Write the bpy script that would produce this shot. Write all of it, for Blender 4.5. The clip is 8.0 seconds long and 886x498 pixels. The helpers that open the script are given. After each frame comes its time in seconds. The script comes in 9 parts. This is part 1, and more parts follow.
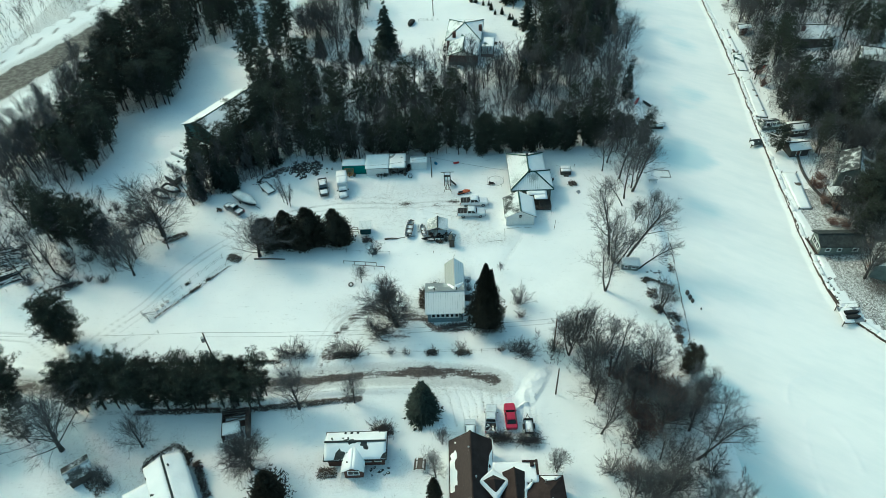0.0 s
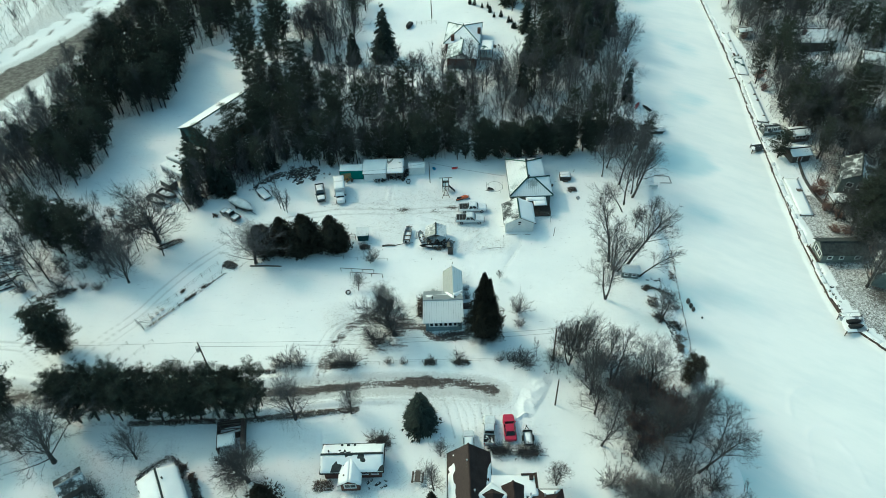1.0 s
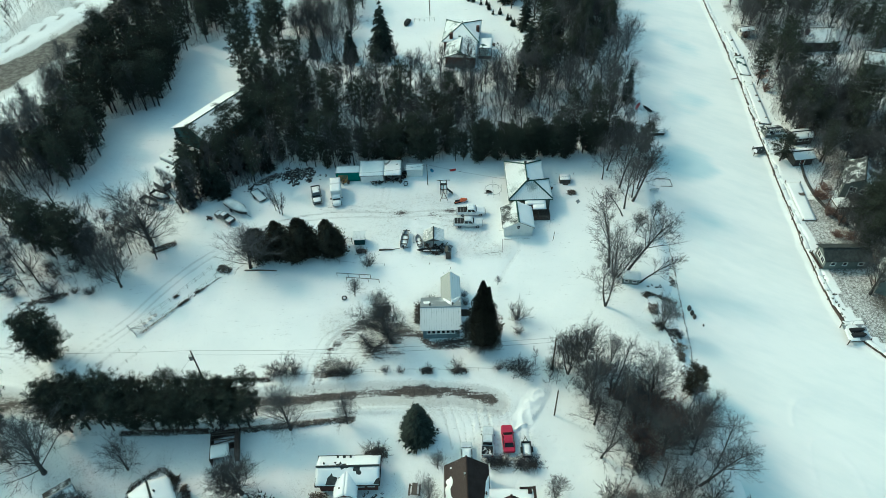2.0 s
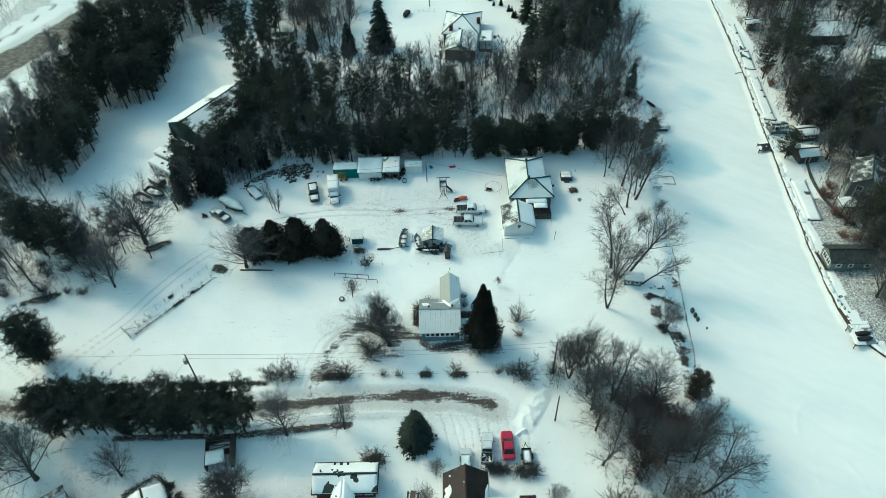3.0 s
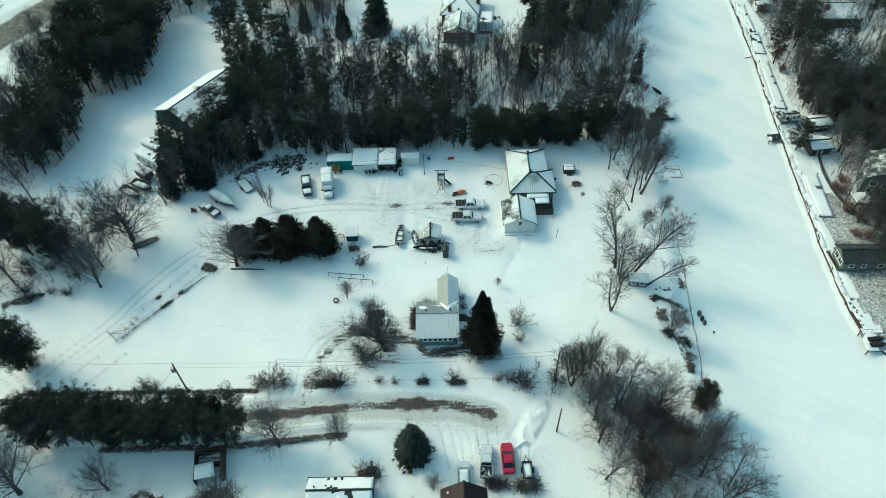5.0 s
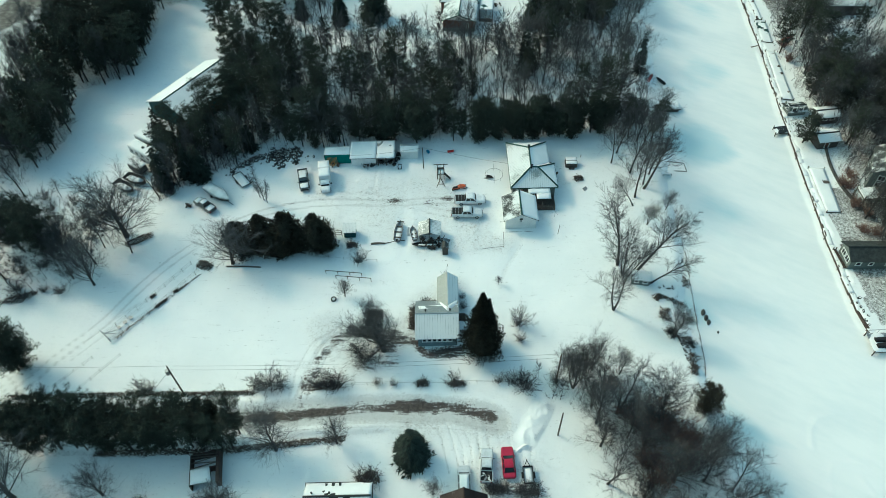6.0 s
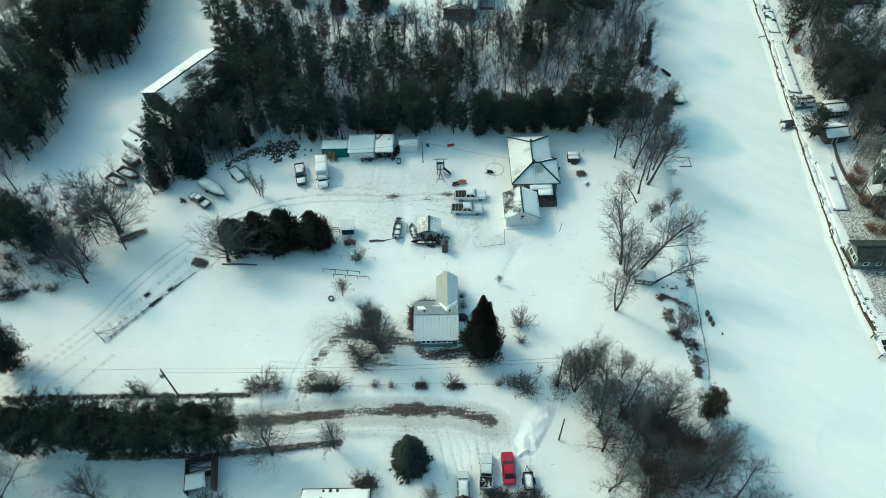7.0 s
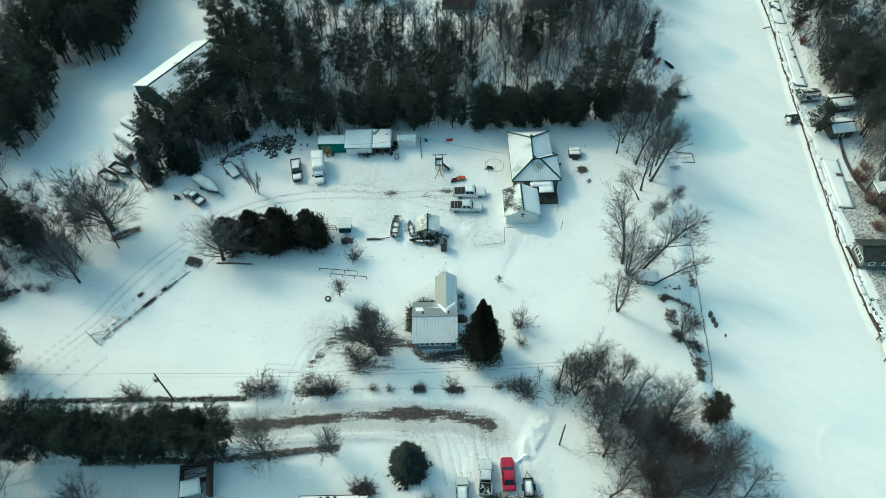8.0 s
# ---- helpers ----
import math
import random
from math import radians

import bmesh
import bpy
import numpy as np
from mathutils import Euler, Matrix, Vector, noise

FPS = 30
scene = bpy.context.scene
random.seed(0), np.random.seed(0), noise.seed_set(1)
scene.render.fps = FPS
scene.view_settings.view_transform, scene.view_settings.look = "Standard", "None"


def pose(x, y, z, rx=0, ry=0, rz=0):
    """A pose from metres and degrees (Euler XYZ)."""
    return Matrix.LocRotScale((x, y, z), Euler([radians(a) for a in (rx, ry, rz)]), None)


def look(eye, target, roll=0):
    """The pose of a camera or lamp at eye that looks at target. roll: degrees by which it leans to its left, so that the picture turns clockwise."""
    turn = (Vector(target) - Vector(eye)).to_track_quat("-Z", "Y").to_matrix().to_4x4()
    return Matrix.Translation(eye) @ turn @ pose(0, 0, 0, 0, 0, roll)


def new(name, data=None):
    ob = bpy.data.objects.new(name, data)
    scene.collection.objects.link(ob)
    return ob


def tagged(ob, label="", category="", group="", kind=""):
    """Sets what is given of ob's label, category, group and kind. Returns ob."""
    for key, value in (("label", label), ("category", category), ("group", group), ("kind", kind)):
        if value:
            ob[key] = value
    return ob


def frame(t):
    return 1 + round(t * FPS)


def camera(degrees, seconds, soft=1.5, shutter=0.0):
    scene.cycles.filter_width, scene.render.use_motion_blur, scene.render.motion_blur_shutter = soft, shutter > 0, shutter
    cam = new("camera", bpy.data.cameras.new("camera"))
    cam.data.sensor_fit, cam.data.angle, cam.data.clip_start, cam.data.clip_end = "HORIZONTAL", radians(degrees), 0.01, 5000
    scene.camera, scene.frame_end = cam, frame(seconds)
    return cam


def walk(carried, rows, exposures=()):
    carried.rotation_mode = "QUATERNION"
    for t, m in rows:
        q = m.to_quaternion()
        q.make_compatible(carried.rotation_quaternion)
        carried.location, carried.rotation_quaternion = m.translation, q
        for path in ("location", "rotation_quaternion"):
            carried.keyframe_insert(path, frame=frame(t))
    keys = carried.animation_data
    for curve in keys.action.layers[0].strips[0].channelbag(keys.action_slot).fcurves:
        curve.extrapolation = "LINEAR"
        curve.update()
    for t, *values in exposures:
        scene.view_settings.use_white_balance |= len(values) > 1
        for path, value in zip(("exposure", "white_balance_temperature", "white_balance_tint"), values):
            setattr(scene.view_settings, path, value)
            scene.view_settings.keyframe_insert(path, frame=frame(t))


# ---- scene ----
cam = camera(66.1, 8.0, soft=0.45)
PATH = [
    (0, (0.243, -0.118, 92.58), (0.209, 1.336, 91.206), -2.8),
    (0.5, (0.214, 0.874, 92.696), (0.184, 2.327, 91.322), -2.7),
    (1, (0.266, 1.984, 92.74), (0.237, 3.436, 91.364), -2.6),
    (1.5, (0.217, 3.467, 92.898), (0.192, 4.913, 91.517), -2.4),
    (3, (0.28, 8.304, 93.174), (0.259, 9.714, 91.756), -2.1),
    (3.5, (0.344, 9.966, 93.167), (0.322, 11.363, 91.736), -2.1),
    (4, (0.334, 11.763, 93.199), (0.314, 13.145, 91.753), -2.1),
    (4.5, (0.382, 13.48, 93.214), (0.363, 14.847, 91.753), -2.0),
    (6, (0.456, 18.91, 93.488), (0.438, 20.217, 91.974), -2.0),
    (6.5, (0.572, 20.666, 93.467), (0.553, 21.954, 91.937), -2.0),
    (7, (0.556, 22.483, 93.454), (0.537, 23.751, 91.907), -1.9),
    (7.5, (0.464, 24.219, 93.449), (0.449, 25.468, 91.887), -1.8),
    (8, (0.563, 25.811, 93.435), (0.547, 27.042, 91.859), -1.8),
]
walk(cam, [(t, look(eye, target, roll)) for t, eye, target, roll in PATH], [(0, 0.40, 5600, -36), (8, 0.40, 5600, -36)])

# ---- light ----
SUN_EL, SUN_AZ = 37.0, -58.0
world = bpy.data.worlds.new("winter_sky")
scene.world = world
world.use_nodes = True
wn = world.node_tree.nodes
sky = wn.new("ShaderNodeTexSky")
sky.sky_type = "NISHITA"
sky.sun_disc = False
sky.sun_elevation = radians(SUN_EL)
sky.sun_rotation = radians(SUN_AZ)
sky.dust_density = 3.0
sky.ozone_density = 0.0
sky.air_density = 1.1
wn["Background"].inputs["Strength"].default_value = 0.158
world.node_tree.links.new(sky.outputs["Color"], wn["Background"].inputs["Color"])
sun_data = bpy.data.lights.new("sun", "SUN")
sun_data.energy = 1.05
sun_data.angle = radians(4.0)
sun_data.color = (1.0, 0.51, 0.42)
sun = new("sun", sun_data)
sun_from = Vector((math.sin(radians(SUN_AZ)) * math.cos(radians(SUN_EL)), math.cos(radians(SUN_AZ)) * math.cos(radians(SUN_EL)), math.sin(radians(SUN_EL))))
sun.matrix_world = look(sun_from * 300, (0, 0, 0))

# ---- materials ----


def nodes_of(name):
    m = bpy.data.materials.new(name)
    m.use_nodes = True
    nt = m.node_tree
    return m, nt, nt.nodes["Principled BSDF"]


def noise_node(nt, vec, scale, detail=4.0, rough=0.55, distort=0.0):
    n = nt.nodes.new("ShaderNodeTexNoise")
    n.inputs["Scale"].default_value = scale
    n.inputs["Detail"].default_value = detail
    n.inputs["Roughness"].default_value = rough
    n.inputs["Distortion"].default_value = distort
    nt.links.new(vec, n.inputs["Vector"])
    return n.outputs["Fac"]


def ramp(nt, fac, a, b):
    n = nt.nodes.new("ShaderNodeMapRange")
    n.interpolation_type = "SMOOTHSTEP"
    n.inputs["From Min"].default_value = a
    n.inputs["From Max"].default_value = b
    nt.links.new(fac, n.inputs["Value"])
    return n.outputs["Result"]


def math_node(nt, op, a, b=None):
    n = nt.nodes.new("ShaderNodeMath")
    n.operation = op
    for k, v in enumerate((a, b)):
        if v is None:
            continue
        if isinstance(v, (int, float)):
            n.inputs[k].default_value = v
        else:
            nt.links.new(v, n.inputs[k])
    return n.outputs[0]


def mixed(nt, fac, a, b):
    n = nt.nodes.new("ShaderNodeMix")
    n.data_type = "RGBA"
    for key, v in ((0, fac), (6, a), (7, b)):
        if isinstance(v, tuple):
            n.inputs[key].default_value = (*v, 1)
        elif isinstance(v, (int, float)):
            n.inputs[key].default_value = v
        else:
            nt.links.new(v, n.inputs[key])
    return n.outputs[2]


def coords(nt, kind="Object"):
    return nt.nodes.new("ShaderNodeTexCoord").outputs[kind]


def bumped(nt, bsdf, height, strength, dist):
    b = nt.nodes.new("ShaderNodeBump")
    b.inputs["Strength"].default_value = strength
    b.inputs["Distance"].default_value = dist
    nt.links.new(height, b.inputs["Height"])
    nt.links.new(b.outputs["Normal"], bsdf.inputs["Normal"])


def surface(name, c1, c2, rough=0.7, metal=0.0, scale=1.5, fine=18.0, bump=0.3, dist=0.03, vary=0.0, island=0.0, gloss=0.3):
    """Two colours mixed by a broad and a fine noise, with relief; vary and island shift the value per object and per piece."""
    m, nt, b = nodes_of(name)
    co = coords(nt)
    n1, n2 = noise_node(nt, co, scale), noise_node(nt, co, fine)
    fac = ramp(nt, math_node(nt, "ADD", math_node(nt, "MULTIPLY", n1, 0.65), math_node(nt, "MULTIPLY", n2, 0.35)), 0.32, 0.68)
    col = mixed(nt, fac, c1, c2)
    for amount, node, out in ((vary, "ShaderNodeObjectInfo", "Random"), (island, "ShaderNodeNewGeometry", "Random Per Island")):
        if amount:
            r = nt.nodes.new(node).outputs[out]
            v = math_node(nt, "ADD", math_node(nt, "MULTIPLY", r, 2 * amount), 1 - amount)
            h = nt.nodes.new("ShaderNodeHueSaturation")
            nt.links.new(v, h.inputs["Value"])
            nt.links.new(col, h.inputs["Color"])
            col = h.outputs["Color"]
    nt.links.new(col, b.inputs["Base Color"])
    b.inputs["Roughness"].default_value = rough
    b.inputs["Specular IOR Level"].default_value = gloss
    b.inputs["Metallic"].default_value = metal
    if bump:
        bumped(nt, b, n2, bump, dist)
    return m


def striped(name, c1, c2, axis, pitch, rough=0.6, depth=0.5, metal=0.0):
    """Boards, siding or sheet ribs: lines across one axis of the object, with stains."""
    m, nt, b = nodes_of(name)
    co = coords(nt)
    sep = nt.nodes.new("ShaderNodeSeparateXYZ")
    nt.links.new(co, sep.inputs[0])
    saw = math_node(nt, "FRACT", math_node(nt, "MULTIPLY", sep.outputs["XYZ".index(axis)], 1 / pitch))
    groove = ramp(nt, saw, 0.0, 0.16)
    n1, n2 = noise_node(nt, co, 0.9), noise_node(nt, co, 9.0)
    fac = ramp(nt, math_node(nt, "ADD", math_node(nt, "MULTIPLY", n1, 0.6), math_node(nt, "MULTIPLY", n2, 0.4)), 0.3, 0.7)
    col = mixed(nt, fac, c1, c2)
    col = mixed(nt, math_node(nt, "MULTIPLY", math_node(nt, "SUBTRACT", 1.0, groove), 0.45), col, tuple(v * 0.45 for v in c1))
    nt.links.new(col, b.inputs["Base Color"])
    b.inputs["Roughness"].default_value = max(rough, 0.7)
    b.inputs["Specular IOR Level"].default_value = 0.2
    b.inputs["Metallic"].default_value = metal
    bumped(nt, b, groove, depth, 0.02)
    return m


def snow_material(name, c1=(0.80, 0.815, 0.82), c2=(0.86, 0.865, 0.865), scale=0.35):
    m, nt, b = nodes_of(name)
    co = coords(nt)
    n1, n2, n3 = noise_node(nt, co, scale, 5), noise_node(nt, co, 2.6, 5), noise_node(nt, co, 16, 3)
    nt.links.new(mixed(nt, ramp(nt, n1, 0.35, 0.65), c1, c2), b.inputs["Base Color"])
    b.inputs["Roughness"].default_value = 0.62
    b.inputs["Specular IOR Level"].default_value = 0.25
    h = math_node(nt, "ADD", n2, math_node(nt, "MULTIPLY", n3, 0.25))
    bumped(nt, b, h, 0.4, 0.12)
    return m


def dusted(name, under1, under2, amount, rough=0.5, metal=0.3, scale=0.5, pitch=0.0, axis="X"):
    """A roof or deck surface with a thin broken layer of snow on it; amount 0 to 1 is how much is covered."""
    m, nt, b = nodes_of(name)
    co = coords(nt)
    n1, n2 = noise_node(nt, co, scale, 6, 0.6), noise_node(nt, co, 7.0, 4, 0.6)
    base = mixed(nt, ramp(nt, n2, 0.35, 0.65), under1, under2)
    cover = math_node(nt, "ADD", math_node(nt, "MULTIPLY", n1, 0.72), math_node(nt, "MULTIPLY", n2, 0.28))
    height = cover
    if pitch:
        sep = nt.nodes.new("ShaderNodeSeparateXYZ")
        nt.links.new(co, sep.inputs[0])
        saw = math_node(nt, "FRACT", math_node(nt, "MULTIPLY", sep.outputs["XYZ".index(axis)], 1 / pitch))
        rib = math_node(nt, "SUBTRACT", 1.0, ramp(nt, saw, 0.0, 0.22))
        cover = math_node(nt, "SUBTRACT", cover, math_node(nt, "MULTIPLY", rib, 0.15))
    edge = 0.68 - 0.36 * amount
    fac = ramp(nt, cover, edge - 0.06, edge + 0.06)
    nt.links.new(mixed(nt, fac, base, (0.68, 0.70, 0.71)), b.inputs["Base Color"])
    b.inputs["Roughness"].default_value = rough
    nt.links.new(math_node(nt, "MULTIPLY", math_node(nt, "SUBTRACT", 1.0, fac), metal), b.inputs["Metallic"])
    bumped(nt, b, fac, 0.4, 0.04)
    return m


def glass_material(name, tint=(0.03, 0.04, 0.045)):
    m, nt, b = nodes_of(name)
    b.inputs["Base Color"].default_value = (*tint, 1)
    b.inputs["Roughness"].default_value = 0.06
    b.inputs["IOR"].default_value = 1.5
    b.inputs["Transmission Weight"].default_value = 0.35
    return m


def paint(name, c, rough=0.28, coat=0.6):
    m, nt, b = nodes_of(name)
    n = noise_node(nt, coords(nt), 2.2)
    nt.links.new(mixed(nt, ramp(nt, n, 0.35, 0.7), c, tuple(v * 0.82 for v in c)), b.inputs["Base Color"])
    b.inputs["Roughness"].default_value = rough
    b.inputs["Coat Weight"].default_value = coat
    b.inputs["Coat Roughness"].default_value = 0.12
    return m


def ground_material():
    m, nt, b = nodes_of("snowy_ground")
    co = coords(nt)
    big, mid, fine, grit = noise_node(nt, co, 0.05, 5), noise_node(nt, co, 0.7, 5), noise_node(nt, co, 2.6, 6, 0.7, 0.8), noise_node(nt, co, 11, 5, 0.8, 0.4)

    def attr(key):
        a = nt.nodes.new("ShaderNodeAttribute")
        a.attribute_name = key
        return a.outputs["Fac"]
    snow = mixed(nt, ramp(nt, big, 0.38, 0.62), (0.80, 0.815, 0.825), (0.86, 0.865, 0.865))
    packed_and_shade = attr("packed_and_shade")
    pf = ramp(nt, math_node(nt, "ADD", packed_and_shade, math_node(nt, "MULTIPLY", math_node(nt, "SUBTRACT", fine, 0.5), 0.9)), 0.25, 0.85)
    col = mixed(nt, pf, snow, (0.57, 0.575, 0.575))
    litter = attr("litter")
    speck = math_node(nt, "ADD", math_node(nt, "MULTIPLY", grit, 0.5), math_node(nt, "MULTIPLY", fine, 0.5))
    lf = ramp(nt, math_node(nt, "ADD", speck, math_node(nt, "MULTIPLY", math_node(nt, "SUBTRACT", litter, 1.0), 0.42)), 0.30, 0.52)
    leaf = mixed(nt, mid, (0.05, 0.045, 0.041), (0.105, 0.093, 0.083))
    col = mixed(nt, lf, col, leaf)
    mud = attr("mud")
    mp = nt.nodes.new("ShaderNodeMapping")
    mp.inputs["Scale"].default_value = (0.22, 1.5, 1)
    nt.links.new(co, mp.inputs["Vector"])
    streak = noise_node(nt, mp.outputs[0], 1.3, 6, 0.7, 0.6)
    mf = ramp(nt, math_node(nt, "ADD", mud, math_node(nt, "ADD", math_node(nt, "MULTIPLY", math_node(nt, "SUBTRACT", streak, 0.5), 1.7), math_node(nt, "MULTIPLY", math_node(nt, "SUBTRACT", fine, 0.5), 1.9))), 0.25, 0.8)
    dirt = mixed(nt, ramp(nt, fine, 0.35, 0.65), (0.030, 0.026, 0.025), (0.088, 0.073, 0.069))
    col = mixed(nt, mf, col, dirt)
    trod = attr("trodden")
    lump = noise_node(nt, co, 1.35, 6, 0.72, 1.2)
    crumb = noise_node(nt, co, 4.6, 4, 0.75, 0.5)
    tf = math_node(nt, "MULTIPLY", trod, ramp(nt, math_node(nt, "ADD", math_node(nt, "MULTIPLY", lump, 0.5), math_node(nt, "MULTIPLY", crumb, 0.5)), 0.50, 0.62))
    col = mixed(nt, tf, col, (0.30, 0.265, 0.245))
    road = attr("road")
    rf = ramp(nt, math_node(nt, "ADD", road, math_node(nt, "MULTIPLY", math_node(nt, "SUBTRACT", fine, 0.5), 0.9)), 0.3, 0.7)
    tar = mixed(nt, ramp(nt, mid, 0.35, 0.7), (0.055, 0.052, 0.05), (0.14, 0.135, 0.13))
    col = mixed(nt, rf, col, tar)
    nt.links.new(col, b.inputs["Base Color"])
    b.inputs["Roughness"].default_value = 0.66
    b.inputs["Specular IOR Level"].default_value = 0.25
    mid = math_node(nt, "ADD", mid, math_node(nt, "MULTIPLY", trod, math_node(nt, "ADD", math_node(nt, "MULTIPLY", lump, 6.0), math_node(nt, "MULTIPLY", crumb, 2.2))))
    h = math_node(nt, "ADD", math_node(nt, "MULTIPLY", mid, 1.0), math_node(nt, "ADD", math_node(nt, "MULTIPLY", fine, 0.35), math_node(nt, "MULTIPLY", grit, 0.08)))
    bumped(nt, b, h, 0.45, 0.35)
    return m


def ice_material():
    m, nt, b = nodes_of("snow_covered_ice")
    co = coords(nt)
    mp = nt.nodes.new("ShaderNodeMapping")
    mp.vector_type = "TEXTURE"
    # streaks of drifted snow, turned to also paint the diagonal tree-shadow bands
    mp.inputs["Rotation"].default_value = (0, 0, radians(-34))
    mp.inputs["Scale"].default_value = (1.9, 0.6, 1)
    nt.links.new(co, mp.inputs["Vector"])
    drift_shade, mid, fine = noise_node(nt, mp.outputs[0], 0.06, 6, 0.6), noise_node(nt, mp.outputs[0], 0.45, 5), noise_node(nt, co, 3.0, 4)
    fac = ramp(nt, math_node(nt, "ADD", math_node(nt, "MULTIPLY", drift_shade, 0.7), math_node(nt, "MULTIPLY", mid, 0.3)), 0.36, 0.62)
    # cyan patches: thin snow, with tree shade painted into the colour
    thin_and_shade = nt.nodes.new("ShaderNodeAttribute")
    thin_and_shade.attribute_name = "thin_and_shade"
    bare = ramp(nt, math_node(nt, "ADD", thin_and_shade.outputs["Fac"], math_node(nt, "MULTIPLY", math_node(nt, "SUBTRACT", drift_shade, 0.5), 1.5)), 0.2, 0.75)
    snow = mixed(nt, fac, (0.77, 0.79, 0.795), (0.85, 0.85, 0.845))
    nt.links.new(mixed(nt, bare, snow, (0.56, 0.69, 0.73)), b.inputs["Base Color"])
    b.inputs["Roughness"].default_value = 0.55
    bumped(nt, b, math_node(nt, "ADD", mid, math_node(nt, "MULTIPLY", fine, 0.3)), 0.14, 0.15)
    return m


GROUND, ICE, SNOW = ground_material(), ice_material(), snow_material("fresh_snow")
BARK = surface("grey_bark", (0.034, 0.032, 0.031), (0.075, 0.070, 0.067), 0.85, scale=2, fine=14, bump=0.5, vary=0.3)
TWIG = surface("bare_twigs", (0.055, 0.056, 0.061), (0.105, 0.104, 0.110), 0.85, scale=1, fine=6, bump=0, vary=0.35)
TWIG_RED = surface("reddish_twigs", (0.15, 0.094, 0.082), (0.21, 0.135, 0.115), 0.85, scale=1, fine=6, bump=0, vary=0.2)
BIRCH = surface("pale_bark", (0.28, 0.26, 0.24), (0.42, 0.40, 0.37), 0.8, scale=3, fine=16)
PINE = surface("pine_needles", (0.032, 0.040, 0.033), (0.056, 0.062, 0.048), 0.8, scale=0.7, fine=6, bump=0, vary=0.25, island=0.35, gloss=0.1)
SPRUCE = surface("spruce_needles", (0.026, 0.034, 0.030), (0.045, 0.053, 0.045), 0.8, scale=0.8, fine=6, bump=0, vary=0.25, island=0.35, gloss=0.1)
CEDAR = surface("cedar_leaves", (0.034, 0.035, 0.028), (0.062, 0.057, 0.044), 0.85, scale=0.8, fine=6, bump=0, vary=0.2, island=0.35, gloss=0.1)
OLD_WOOD = surface("weathered_wood", (0.055, 0.045, 0.038), (0.13, 0.11, 0.095), 0.85, scale=2.5, fine=25, vary=0.2)
NEW_WOOD = surface("yellow_lumber", (0.36, 0.20, 0.07), (0.48, 0.30, 0.13), 0.7, scale=3, fine=25)
GREY_METAL = surface("galvanised_metal", (0.28, 0.29, 0.30), (0.42, 0.43, 0.44), 0.45, 0.7, scale=1.5, fine=12, bump=0.1)
DARK_METAL = surface("dark_metal", (0.018, 0.022, 0.024), (0.05, 0.055, 0.058), 0.5, 0.5, scale=3, fine=16, bump=0.1)
BLACK = surface("black_rubber", (0.012, 0.012, 0.013), (0.03, 0.03, 0.031), 0.8, scale=4, fine=20)
GREEN_TRIM = surface("dark_green_metal", (0.018, 0.05, 0.046), (0.035, 0.085, 0.078), 0.45, 0.4, scale=2, fine=12, bump=0.1)
STONE = surface("dark_stone", (0.035, 0.034, 0.034), (0.11, 0.106, 0.10), 0.85, scale=2, fine=9, bump=0.8, dist=0.08, vary=0.3)
RUST = surface("rusty_wood", (0.036, 0.026, 0.023), (0.080, 0.058, 0.050), 0.85, scale=2, fine=16)
GLASS = glass_material("window_glass")
CAR_GLASS = glass_material("car_glass", (0.012, 0.016, 0.018))
WHITE_SIDING = striped("white_siding", (0.62, 0.63, 0.62), (0.74, 0.74, 0.73), "Z", 0.2, 0.6)
BLUE_SIDING = striped("grey_blue_siding", (0.12, 0.165, 0.185), (0.19, 0.24, 0.26), "Z", 0.16, 0.6)
GREY_SIDING = striped("grey_green_siding", (0.11, 0.13, 0.125), (0.17, 0.19, 0.18), "Z", 0.18, 0.6)
BROWN_SIDING = striped("brown_siding", (0.075, 0.038, 0.031), (0.12, 0.060, 0.048), "Z", 0.2, 0.65)
DARK_SIDING = striped("dark_board_siding", (0.05, 0.045, 0.042), (0.10, 0.09, 0.082), "X", 0.18, 0.7)
TEAL_SHEET = striped("teal_corrugated_steel", (0.02, 0.15, 0.13), (0.03, 0.20, 0.175), "X", 0.28, 0.5, 1.0)
GREEN_SHEET = striped("dark_green_sheet_wall", (0.015, 0.05, 0.055), (0.025, 0.075, 0.08), "X", 0.3, 0.5, 0.8)
SHINGLE = striped("brown_shingles", (0.024, 0.016, 0.015), (0.048, 0.033, 0.030), "Y", 0.14, 0.85)
DARK_SHINGLE = surface("dark_shingles", (0.022, 0.027, 0.027), (0.055, 0.06, 0.06), 0.85, scale=1.5, fine=14)
METAL_ROOF = dusted("snow_dusted_metal_roof", (0.34, 0.37, 0.38), (0.44, 0.47, 0.48), 0.84, 0.45, 0.35, 0.4, 0.42, "X")
METAL_BARE = dusted("bare_grey_metal_roof", (0.22, 0.235, 0.24), (0.30, 0.315, 0.32), 0.22, 0.45, 0.35, 0.35, 0.42, "X")
METAL_BARE_Y = dusted("bare_grey_metal_wing", (0.22, 0.235, 0.24), (0.30, 0.315, 0.32), 0.12, 0.45, 0.35, 0.35, 0.42, "Y")
GARAGE_ROOF = dusted("half_melted_shingles", (0.022, 0.027, 0.027), (0.05, 0.055, 0.055), 0.56, 0.8, 0.0, 0.3)
BROWN_MELT = dusted("brown_shingles_with_snow", (0.026, 0.017, 0.016), (0.050, 0.034, 0.031), 0.05, 0.85, 0.0, 0.5)
MELT = dusted("half_bare_dark_shingles", (0.025, 0.028, 0.028), (0.055, 0.058, 0.058), 0.45, 0.8, 0.0, 0.5)
